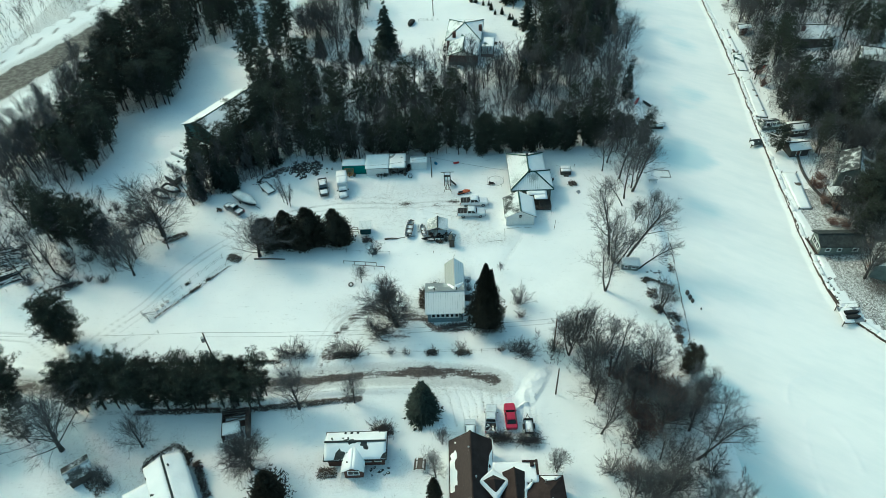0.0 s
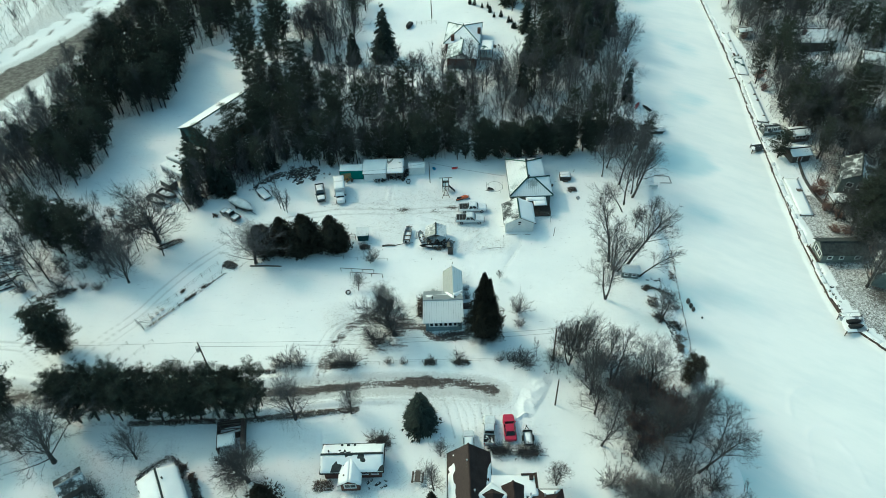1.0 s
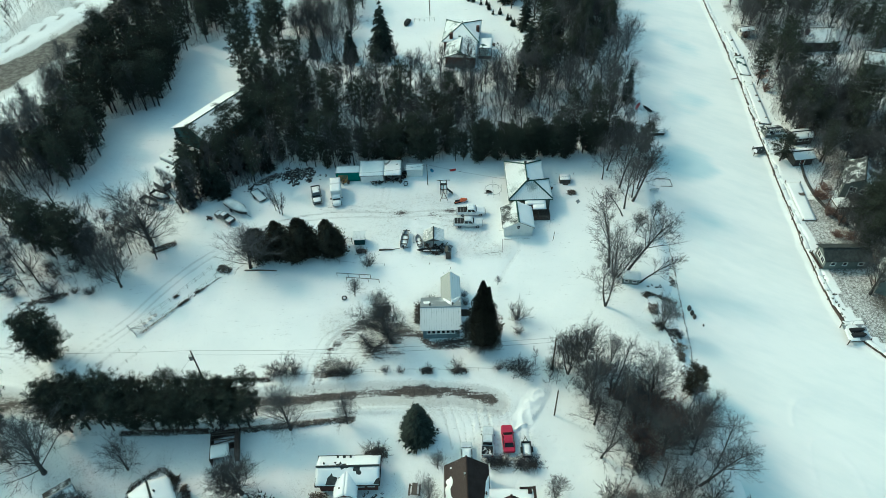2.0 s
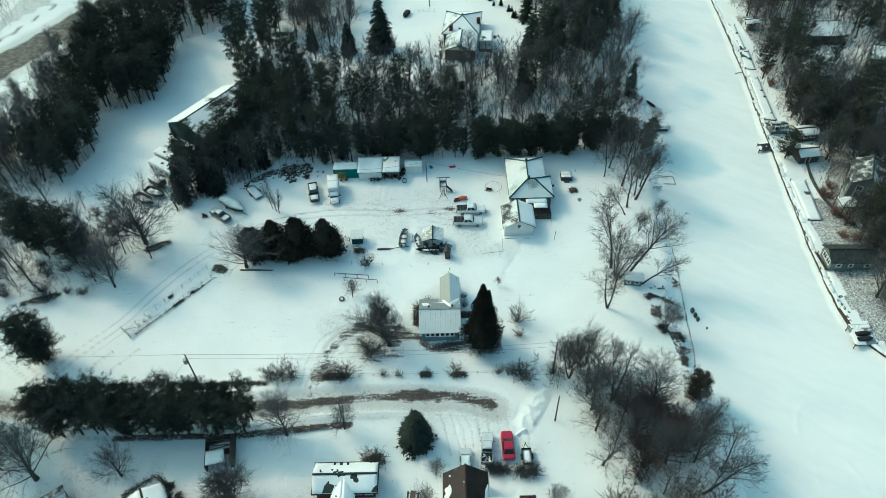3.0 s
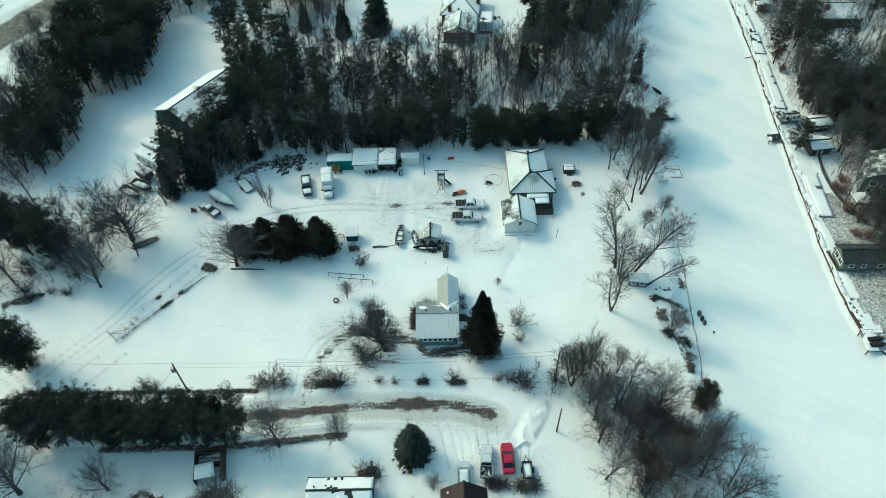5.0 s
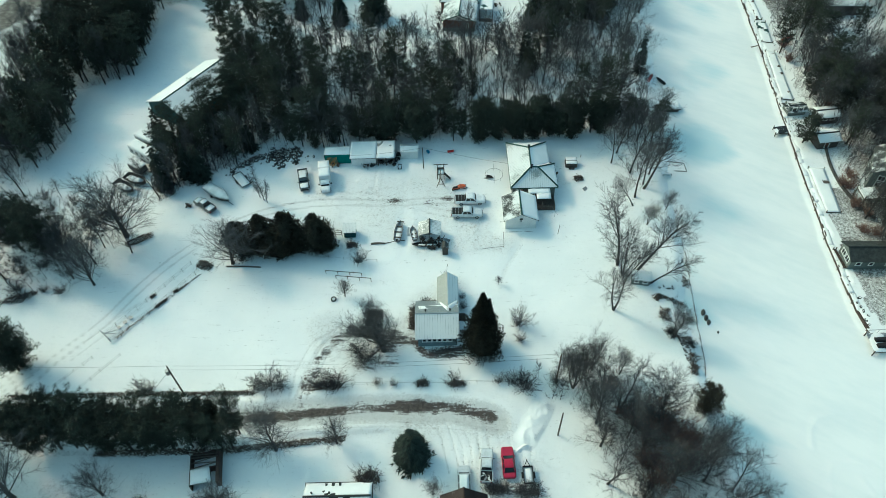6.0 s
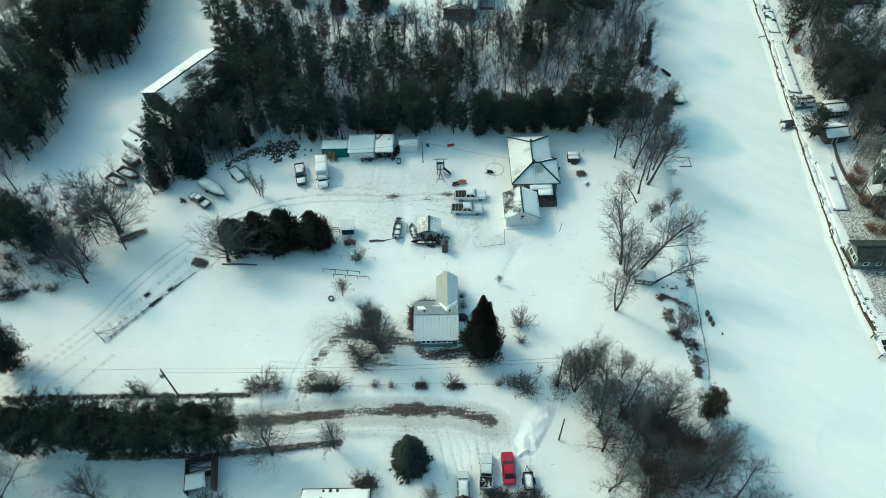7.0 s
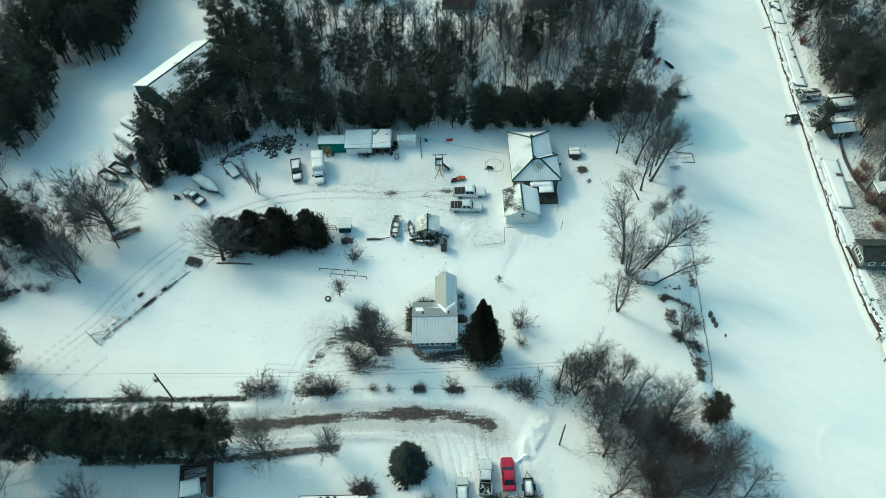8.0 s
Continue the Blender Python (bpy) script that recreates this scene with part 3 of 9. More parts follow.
# trodden snow of the yard, the lane and round the houses
trodden = 0.62 * soft_step(np.hypot((GX + 6) / 1.9, GY - 110) + 4 * wig, 5, 15) * np.clip(0.7 + 0.7 * field(GX, GY, 6, 91), 0.15, 1)
for line, wide, amount in (([(-5, 100), (4, 101), (10, 101)], 3.5, 0.6), ([(-20, 82), (-15, 78), (-9, 80), (-5, 84)], 5.5, 0.7), ([(-5, 88), (1, 91)], 3.5, 0.5), ([(-24, 66), (-8, 65.5), (9, 64)], 3.0, 0.5), ([(3, 58), (11, 58)], 4.0, 0.45), ([(-22, 51), (-8, 50)], 4.5, 0.4), ([(22, 116), (26, 117)], 3.0, 0.4), ([(11, 62), (14.6, 68)], 1.8, 0.6), ([(-46, 50), (-56, 52)], 6.0, 0.5)):
    trodden = np.maximum(trodden, amount * soft_step(near_line(GX, GY, line) + 0.8 * wig, 0.4, wide))
rows, cols = GX.shape
shape = Shape()
verts = np.stack([GX, GY, GZ], -1).reshape(-1, 3)
idx = np.arange(rows * cols).reshape(rows, cols)
quads = np.stack([idx[:-1, :-1], idx[:-1, 1:], idx[1:, 1:], idx[1:, :-1]], -1).reshape(-1, 4)
me = bpy.data.meshes.new("ground")
me.from_pydata(verts.tolist(), [], quads.tolist())
for key, values in (("mud", mud), ("packed_and_shade", packed_and_shade), ("litter", litter), ("road", road), ("trodden", trodden)):
    a = me.attributes.new(key, "FLOAT", "POINT")
    a.data.foreach_set("value", np.ascontiguousarray(values, dtype=np.float32).ravel())
me.materials.append(GROUND)
me.shade_smooth()
ground = tagged(new("ground", me), "snow-covered ground with wheel tracks, mud and leaf litter", "ground", kind="structure")


def ground_at(x, y):
    """Height of the snow at a place."""
    i = int(np.clip(np.searchsorted(gx, x) - 1, 0, len(gx) - 2))
    j = int(np.clip(np.searchsorted(gy, y) - 1, 0, len(gy) - 2))
    a, b = (x - gx[i]) / (gx[i + 1] - gx[i]), (y - gy[j]) / (gy[j + 1] - gy[j])
    return float((GZ[j, i] * (1 - a) + GZ[j, i + 1] * a) * (1 - b) + (GZ[j + 1, i] * (1 - a) + GZ[j + 1, i + 1] * a) * b)


# the frozen river
iy = np.concatenate([[-390, -200, -80], np.arange(0, 40, 4), np.arange(40, 100, 0.4), np.arange(100, 140, 0.9), np.arange(140, 240, 2.5), [260, 300, 400, 700, 1200, 2800]])
iu = np.linspace(0, 1, 140)
IY, IU = np.meshgrid(iy, iu, indexing="ij")
IX = along(SHORE_L, IY) - 3 + IU * (along(SHORE_R, IY) - along(SHORE_L, IY) + 3.2)
IZ = -0.8 + 0.04 * field(IX * 0.6 + IY * 0.4, IY, 5, 31) + 0.02 * field(IX, IY, 1.7, 32)
IZ += 0.24 * soft_step((along(SHORE_R, IY) - IX) + 0.3 * field(IX, IY, 2, 36), 0.1, 1.3)
for pts, w, h in ((smooth_line([(52.2, 60.5), (52.5, 62.4), (53.6, 64.4), (55.4, 65.5), (57.7, 65.9), (59.4, 64.9)]), 0.3, 0.10), (smooth_line([(53.3, 57.2), (54.4, 58.2), (56.4, 58.5), (58.6, 58.0)]), 0.3, 0.11), (smooth_line([(53.3, 57.2), (52.3, 53.1), (51.8, 48.6), (51.8, 45.1)]), 0.25, 0.08), (smooth_line([(57.3, 55.8), (58.4, 52.9), (58.4, 48.4)]), 0.35, 0.10), (smooth_line([(51.6, 80.5), (52.4, 77), (52.2, 73)]), 0.2, 0.03)):
    IZ += h * soft_step(near_line(IX, IY, pts) + 0.25 * field(IX, IY, 0.9, 33), 0.05, w * 1.8)
idx = np.arange(IX.size).reshape(IX.shape)
quads = np.stack([idx[:-1, :-1], idx[:-1, 1:], idx[1:, 1:], idx[1:, :-1]], -1).reshape(-1, 4)
me = bpy.data.meshes.new("water")
me.from_pydata(np.stack([IX, IY, IZ], -1).reshape(-1, 3).tolist(), [], quads.tolist())
# patches beside the woods and shore: thin snow plus painted shade of the trees
thin_and_shade = 0.62 * soft_step(np.hypot((IX - 53) / 11, (IY - 128) / 11), 0.3, 1.0) + 0.55 * soft_step(np.hypot((IX - 60) / 9, (IY - 152) / 12), 0.2, 1.0) + 0.45 * soft_step(np.hypot((IX - 52) / 9, (IY - 108) / 9), 0.2, 1.0)
thin_and_shade += 0.45 * soft_step(IX - along(SHORE_L, IY), 0, 9) * (IY < 98) + 0.3 * soft_step(np.hypot((IX - 66) / 8, (IY - 185) / 20), 0.2, 1.0) + 0.42 * soft_step(np.hypot((IX - 45) / 14, (IY - 40) / 14), 0.3, 1.0)
a = me.attributes.new("thin_and_shade", "FLOAT", "POINT")
a.data.foreach_set("value", np.ascontiguousarray(thin_and_shade, dtype=np.float32).ravel())
me.materials.append(ICE)
me.shade_smooth()
tagged(new("water", me), "frozen river under wind-drifted snow", "river", kind="structure")


# the ploughed bank of rough snow beside the drive
def snow_bank(line, half, height, seed):
    pts = curved([(x, y, 0) for x, y in line], 16)
    s = Shape()
    n = 22
    for k, p in enumerate(pts):
        q = pts[min(k + 1, len(pts) - 1)] - pts[max(k - 1, 0)]
        side = Vector((-q.y, q.x, 0)).normalized()
        u = k / (len(pts) - 1)
        ends = min(1.0, 6 * u, 6 * (1 - u))
        for i in range(n + 1):
            v = i / n * 2 - 1
            c = p + side * (v * half * (0.7 + 0.3 * ends) + 0.12 * wobble(u * 30, i * 0.9, seed))
            lumps = 0.66 + 0.34 * wobble(c.x * 0.9, c.y * 0.9, seed) + (0.30 * wobble(c.x * 2.6, c.y * 2.6, seed + 1) + 0.10 * wobble(c.x * 6, c.y * 6, seed + 3)) * (0.35 + 0.65 * (v > -0.2))
            crest = (v + 1) / 1.35 if v < 0.35 else (1 - v) / 0.65
            h = height * crest ** (1.25 if v < 0.35 else 0.8) * ends * max(lumps, 0.1)
            s.v.append((c.x, c.y, ground_at(c.x, c.y) - 0.05 + h))
    m = n + 1
    s.f += [(k * m + i, k * m + i + 1, (k + 1) * m + i + 1, (k + 1) * m + i) for k in range(len(pts) - 1) for i in range(n)]
    return s


solid("snow_bank", snow_bank(PILE, 2.4, 0.24, 5), SNOW, "rough ploughed bank of snow beside the parked cars", "snow bank", smooth=True)
solid("snow_bank", snow_bank([(9.2, 60.2), (10.4, 61.2), (11.4, 61.4)], 0.5, 0.35, 9), SNOW, "low heap of ploughed snow blocks", "snow bank", smooth=True)


# ---- trees ----
def bare_tree(seed, height=10.0, spread=0.5, clear=0.25, limbs=11, branches=7, twigs=9, width=0.02, lean=0.0, trunk_r=0.17, forks=1, stem=0.6, open_angle=0.9, bow=0.02, thick=0.42):
    """A leafless tree: trunk and limbs, and a crown of fine branches and twigs that fan outwards."""
    rng = random.Random(seed)
    wood, crown = Shape(), Shape()

    def wander(p, d, length, n, bend, up):
        pts = [p.copy()]
        for _ in range(n):
            d = (d + Vector((rng.uniform(-bend, bend), rng.uniform(-bend, bend), rng.uniform(-bend, bend) + up))).normalized()
            p = p + d * (length / n)
            pts.append(p.copy())
        return pts

    def side_way(d, angle, spin):
        a = Matrix.Rotation(spin, 3, d) @ d.orthogonal().normalized()
        return (d * math.cos(angle) + a * math.sin(angle)).normalized()

    def on(pts, k):
        u = k * (len(pts) - 1)
        i = min(int(u), len(pts) - 2)
        return pts[i].lerp(pts[i + 1], u - i), (pts[i + 1] - pts[i]).normalized()

    def twig(p, d, length, w):
        a = Matrix.Rotation(rng.uniform(0, 3.14), 3, d) @ d.orthogonal().normalized() * w
        crown.add([p + a, p - a, p + d * length], [(0, 1, 2)])

    for fork_no in range(forks):
        fork = 0.0 if forks == 1 else rng.uniform(0.14, 0.42)
        az = fork_no * 6.283 / forks + rng.uniform(-.5, .5)
        d0 = Vector((math.sin(fork) * math.cos(az) + lean, math.sin(fork) * math.sin(az), 1)).normalized()
        r0 = trunk_r * (1 if forks == 1 else 0.72)
        trunk = wander(Vector((0, 0, -0.15)), d0, height * stem, 7, 0.08, bow)
        wood.tube(trunk, [r0 * (1.3 if k == 0 else 1 - 0.66 * k / 7) for k in range(8)], 6)
        for i in range(limbs):
            k = clear + (1 - clear) * ((i + 0.8 * rng.random()) / limbs)
            low = 1 - (k - clear) / (1 - clear)
            p, d = on(trunk, min(k, 0.999))
            length = height * spread * (0.75 + 0.35 * low) * rng.uniform(0.7, 1.15)
            limb = wander(p, side_way(d, open_angle * (0.30 + 0.70 * low) * rng.uniform(0.75, 1.2), i * 2.4 + rng.uniform(-.4, .4)), length, 5, 0.16, 0.09)
            r = max(r0 * (thick - 0.18 * k), 0.025)
            wood.tube(limb, [r * (1 - 0.80 * q / 5) for q in range(6)], 4)
            for j in range(branches):
                kk = 0.15 + 0.85 * (j + rng.random()) / branches
                p2, d2 = on(limb, min(kk, 0.99))
                bl = length * rng.uniform(0.36, 0.62) * (1.2 - 0.55 * kk)
                br = wander(p2, side_way(d2, rng.uniform(0.4, 0.9), j * 2.4 + rng.uniform(-.5, .5)), bl, 2, 0.20, 0.06)
                crown.tube(br, [max(r * 0.30, width) * (1 - 0.7 * q / 2) for q in range(3)], 3, False)
                for _ in range(int(twigs * 1.4)):
                    p3, d3 = on(br, rng.uniform(0.15, 1.0) * 0.99)
                    td = (side_way(d3, rng.uniform(0.35, 1.0), rng.uniform(0, 6.28)) + Vector((0, 0, 0.12))).normalized()
                    tl = bl * rng.uniform(0.34, 0.78)
                    twig(p3, td, tl, width * 0.6)
                    twig(p3 + td * tl * rng.uniform(0.3, 0.7), side_way(td, rng.uniform(0.4, 0.8), rng.uniform(0, 6.28)), tl * 0.6, width * 0.5)
    return wood, crown


def shrub(seed, height=2.2, stems=42, boughs=5, twigs=8, width=0.015, spread=0.9):
    """A leafless shrub: arching stems with side boughs and short fine twigs."""
    rng = random.Random(seed)
    wood, crown = Shape(), Shape()

    def tri(p, d, length, w):
        u = Matrix.Rotation(rng.uniform(0, 3.14), 3, d) @ d.orthogonal().normalized() * w
        crown.add([p + u, p - u, p + d * length], [(0, 1, 2)])

    for _ in range(stems):
        a, t = rng.uniform(0, 6.28), spread * math.sqrt(rng.uniform(0.02, 1))
        d = Vector((math.cos(a) * math.sin(t), math.sin(a) * math.sin(t), math.cos(t)))
        p = Vector((rng.uniform(-0.35, 0.35), rng.uniform(-0.35, 0.35), -0.1))
        length = height * rng.uniform(0.6, 0.95)
        pts = [p]
        for _ in range(4):
            d = (d + Vector((rng.uniform(-.22, .22), rng.uniform(-.22, .22), rng.uniform(-.2, .12)))).normalized()
            pts.append(pts[-1] + d * length / 4)
        wood.tube(pts, [width * 1.6, width * 1.4, width * 1.1, width * 0.8, width * 0.4], 3, False)
        for _ in range(boughs):
            k = rng.randrange(1, 4)
            q = pts[k].lerp(pts[k + 1], rng.random())
            bd = ((pts[k + 1] - pts[k]).normalized() + Vector((rng.uniform(-1, 1), rng.uniform(-1, 1), rng.uniform(-.3, .6)))).normalized()
            bl = height * rng.uniform(0.16, 0.32)
            tri(q, bd, bl, width)
            for _ in range(twigs):
                td = (bd + Vector((rng.uniform(-.9, .9), rng.uniform(-.9, .9), rng.uniform(-.4, .7)))).normalized()
                tri(q + bd * bl * rng.uniform(0.15, 0.95), td, bl * rng.uniform(0.3, 0.6), width * 0.75)
    return wood, crown


def tuft(shape, rng, c, size, n, up=0.3, flat=1.0):
    """A clump of short needle sprays round c."""
    for _ in range(n):
        d = Vector((rng.uniform(-1, 1), rng.uniform(-1, 1), rng.uniform(-0.5, 0.8) * flat + up)).normalized()
        w = Matrix.Rotation(rng.uniform(0, 6.28), 3, d) @ d.orthogonal().normalized() * size * rng.uniform(0.09, 0.15)
        o = c + Vector((rng.uniform(-1, 1), rng.uniform(-1, 1), rng.uniform(-.6, .6))) * size * 0.85
        shape.add([o - w, o + w, o + d * size * rng.uniform(0.6, 1.1)], [(0, 1, 2)])


def pine(seed, height=14.0, clear=0.35, radius=2.6, boughs=40, size=0.62, tufts=5, blades=8):
    """A pine: bare lower trunk, uneven boughs with needle clumps."""
    rng = random.Random(seed)
    wood, crown = Shape(), Shape()
    top = Vector((rng.uniform(-.4, .4), rng.uniform(-.4, .4), height))
    wood.tube([Vector((0, 0, -0.2)), top * 0.5 + Vector((rng.uniform(-.2, .2), 0, 0)), top], [0.2, 0.13, 0.02], 6)
    lop = rng.uniform(0, 6.28)
    for i in range(boughs):
        k = clear + (1 - clear) * (i + rng.random()) / boughs
        p = top * k
        prof = math.sin(math.pi * min(1, 0.25 + 0.75 * (1 - (k - clear) / (1 - clear)))) ** 0.7 * (0.35 + 0.65 * (1 - (k - clear) / (1 - clear)))
        az = i * 2.4 + rng.uniform(-.5, .5)
        length = radius * (0.3 + prof) * rng.uniform(0.6, 1.2) * (1 + 0.25 * math.cos(az - lop))
        d = Vector((math.cos(az), math.sin(az), rng.uniform(0.05, 0.45))).normalized()
        end = p + d * length + Vector((0, 0, 0.15 * length))
        wood.tube([p, p + d * length * 0.5, end], [0.06, 0.04, 0.015], 3, False)
        for j in range(tufts):
            c = p.lerp(end, 0.35 + 0.7 * (j + rng.random()) / tufts) + Vector((rng.uniform(-.5, .5), rng.uniform(-.5, .5), rng.uniform(-.15, .25)))
            tuft(crown, rng, c, size * rng.uniform(0.8, 1.3), blades, 0.35)
    tuft(crown, rng, top, size, blades, 0.8)
    for i in range(8):
        k = rng.uniform(0.12, clear)
        az = rng.uniform(0, 6.28)
        d = Vector((math.cos(az), math.sin(az), rng.uniform(-0.3, 0.3)))
        wood.tube([top * k, top * k + d * rng.uniform(0.5, 1.5)], [0.03, 0.008], 3, False)
    return wood, crown


def spruce(seed, height=12.0, radius=2.6, whorls=17, per=9, sprays=5):
    """A spruce: a cone of drooping boughs down to the ground."""
    rng = random.Random(seed)
    wood, crown = Shape(), Shape()
    wood.tube([Vector((0, 0, -0.2)), Vector((0, 0, height * 0.97))], [0.2, 0.02], 6)
    for i in range(whorls * per):
        tier = (1 - math.sqrt(rng.random())) * whorls
        k = 0.03 + 0.95 * (math.floor(tier) + 0.5 + rng.uniform(-.18, .18)) / whorls
        reach = radius * (1 - k) ** 1.0 + 0.15
        az = i * 2.4 + rng.uniform(-.5, .5)
        length = reach * rng.choice((0.5, 0.75, 0.9, 1.0, 1.08, 1.25)) * rng.uniform(0.9, 1.1)
        p = Vector((0, 0, height * k))
        out, side = Vector((math.cos(az), math.sin(az), 0)), Vector((-math.sin(az), math.cos(az), 0))
        for q in range(sprays):
            u = 0.2 + 0.8 * (q + rng.random()) / sprays
            base = p + out * length * u + Vector((0, 0, -0.34 * length * u * u + 0.06))
            for _ in range(5):
                way = (out * rng.uniform(0.5, 1.0) + side * rng.uniform(-.7, .7) + Vector((0, 0, rng.uniform(-0.6, 0.15)))).normalized()
                w = Matrix.Rotation(rng.uniform(-.8, .8), 3, way) @ way.cross(Vector((0, 0, 1))).normalized() * rng.uniform(0.07, 0.13)
                o = base + side * rng.uniform(-.16, .16) * (0.4 + length * 0.4)
                crown.add([o - w, o + w, o + way * rng.uniform(0.45, 0.9) * (0.5 + 0.5 * min(1, length / 1.5))], [(0, 1, 2)])
    tuft(crown, rng, Vector((0, 0, height * 0.97)), 0.5, 6, 1.5)
    return wood, crown


def cedar(seed, height=8.0, radius=2.2, blades=900, belly=0.35, size=0.55, tops=1, bulge=1.6, tip=0.8, lump=0.3):
    """A dense cedar or juniper: upright sprays over a rounded body."""
    rng = random.Random(seed)
    wood, crown = Shape(), Shape()
    heads = [(Vector((0, 0, 0)), 1.0)] + [(Vector((rng.uniform(-.5, .5) * radius, rng.uniform(-.4, .4) * radius, 0)), rng.uniform(0.6, 0.9)) for _ in range(tops - 1)]
    for o, s in heads:
        wood.tube([o + Vector((0, 0, -0.2)), o * 0.9 + Vector((0, 0, height * s * 0.9))], [0.16, 0.02], 5)
        rings = []
        for i in range(9):
            k = 0.02 + 0.8 * i / 8
            prof = (min(k / belly, 1) ** 0.5 * 0.75 + 0.25) if k < belly else (max(0.0, 1 - ((k - belly) / (1 - belly)) ** bulge)) ** tip
            rings.append([o + Vector((math.cos(a * 0.785) * radius * s * prof * 0.6, math.sin(a * 0.785) * radius * s * prof * 0.6, k * height * s)) for a in range(8)])
        crown.loft(rings)
        for _ in range(int(blades / len(heads))):
            k = rng.random() ** 1.1
            prof = (min(k / belly, 1) ** 0.5 * 0.75 + 0.25) if k < belly else (max(0.0, 1 - ((k - belly) / (1 - belly)) ** bulge)) ** tip
            az = rng.uniform(0, 6.283)
            r = radius * s * prof * rng.uniform(0.45, 1.06) * (1 + lump * (wobble(math.cos(az) * 2.2 + seed, math.sin(az) * 2.2, k * height * 0.55) + 0.6 * wobble(math.cos(az) * 5, math.sin(az) * 5 + seed, k * height * 1.3)))
            c = o + Vector((math.cos(az) * r, math.sin(az) * r, 0.1 + k * height * s * 0.96))
            d = (Vector((math.cos(az) * 0.55, math.sin(az) * 0.55, rng.uniform(0.3, 1.1))) + Vector((rng.uniform(-.3, .3), rng.uniform(-.3, .3), 0))).normalized()
            w = Matrix.Rotation(rng.uniform(0, 6.28), 3, d) @ d.orthogonal().normalized()
            t, h = size * rng.uniform(0.7, 1.3), size * rng.uniform(0.18, 0.32)
            crown.add([c - w * h, c + w * h, c + d * t], [(0, 1, 2)])
    return wood, crown


BANK = {}


def breed(key, maker, leaf, bark, trunk_name="trunk"):
    wood, crown = maker
    h = max(p[2] for p in crown.v)
    BANK[key] = (mesh_of("trunk", wood, bark, True), mesh_of("crown", crown, leaf), h)


for s in range(5):
    breed(f"tall{s}", bare_tree(100 + s, 13, 0.30, 0.26, 12, 7, 9, 0.022, trunk_r=0.14, stem=0.76, open_angle=0.85), TWIG, BARK)
for s in range(3):
    breed(f"spread{s}", bare_tree(150 + s, 10, 0.46, 0.24, 11, 8, 10, 0.020, trunk_r=0.18, stem=0.58, open_angle=1.05), TWIG, BARK)
for s in range(4):
    breed(f"wide{s}", bare_tree(200 + s, 10, 0.48, 0.14, 24, 8, 10, 0.018, trunk_r=0.22, stem=0.55, open_angle=0.95, thick=0.32), TWIG, BARK)
for s in range(3):
    breed(f"fork{s}", bare_tree(300 + s, 10, 0.40, 0.22, 10, 8, 10, 0.018, trunk_r=0.18, forks=3, stem=0.64, open_angle=0.85, thick=0.34), TWIG, BARK)
for s in range(2):
    breed(f"lean{s}", bare_tree(330 + s, 10, 0.34, 0.5, 12, 9, 11, 0.018, lean=0.35, trunk_r=0.18, stem=0.82, open_angle=0.9), TWIG, BARK)
breed("arch0", bare_tree(340, 7, 0.42, 0.4, 11, 8, 10, 0.018, lean=0.5, trunk_r=0.17, stem=1.15, open_angle=0.8, bow=-0.16), TWIG, BARK)
breed("vee0", bare_tree(341, 10, 0.32, 0.3, 8, 7, 10, 0.018, trunk_r=0.18, forks=2, stem=0.72, open_angle=0.85), TWIG, BARK)
breed("yard0", bare_tree(345, 9, 0.46, 0.14, 32, 10, 13, 0.016, trunk_r=0.26, stem=0.56, open_angle=0.9, thick=0.28), TWIG, BARK)
breed("birch0", bare_tree(350, 11, 0.3, 0.3, 9, 5, 6, 0.02, trunk_r=0.12, forks=2, stem=0.75, open_angle=0.7), TWIG, BIRCH)
breed("poplar0", bare_tree(360, 10, 0.26, 0.08, 16, 6, 7, 0.02, trunk_r=0.12, stem=0.8, open_angle=0.3), TWIG, BARK)
for s in range(4):
    breed(f"shrub{s}", shrub(400 + s, 2.4), TWIG, TWIG)
for s in range(2):
    breed(f"red{s}", shrub(420 + s, 3.2, 64, 7, 12, 0.013, 0.7), TWIG_RED, TWIG_RED)
for s in range(4):
    breed(f"pine{s}", pine(500 + s, 14, 0.2, 2.8, 58, 0.38, 8, 14), PINE, BARK)
for s in range(3):
    breed(f"farpine{s}", pine(510 + s, 14, 0.26, 3.3, 50, 0.46, 8, 12), PINE, BARK)
for s in range(2):
    breed(f"bushy{s}", pine(520 + s, 10, 0.2, 3.0, 54, 0.34, 9, 13), PINE, BARK)
for s in range(2):
    breed(f"dense{s}", pine(530 + s, 12, 0.14, 3.3, 90, 0.36, 10, 14), PINE, BARK)
for s in range(3):
    breed(f"skirt{s}", pine(545 + s, 9, 0.02, 2.5, 74, 0.36, 8, 13), PINE, BARK)
for s in range(2):
    breed(f"edge{s}", pine(534 + s, 15, 0.2, 3.4, 70, 0.40, 9, 15), PINE, BARK)
for s in range(3):
    breed(f"spruce{s}", spruce(540 + s, 12, 2.3, 20, 12, 5), SPRUCE, BARK)
for s in range(3):
    breed(f"cedar{s}", cedar(560 + s, 8, 2.2, 11000, 0.2, 0.34, 3, 1.5, 0.8, 0.75), CEDAR, BARK)
def two_tipped(seed):
    """A tall cedar: one broad skirt that rises into two close tips."""
    wood, crown = cedar(seed, 14.5, 3.0, 15000, 0.12, 0.32, 1, 0.95, 0.95, 0.42)
    wood2, crown2 = cedar(seed + 1, 13.6, 1.9, 4200, 0.10, 0.32, 1, 0.95, 0.95, 0.26)
    for a, b in ((wood, wood2), (crown, crown2)):
        a.add([Vector(p) + Vector((0.75, -0.3, 0)) for p in b.v], b.f)
    return wood, crown


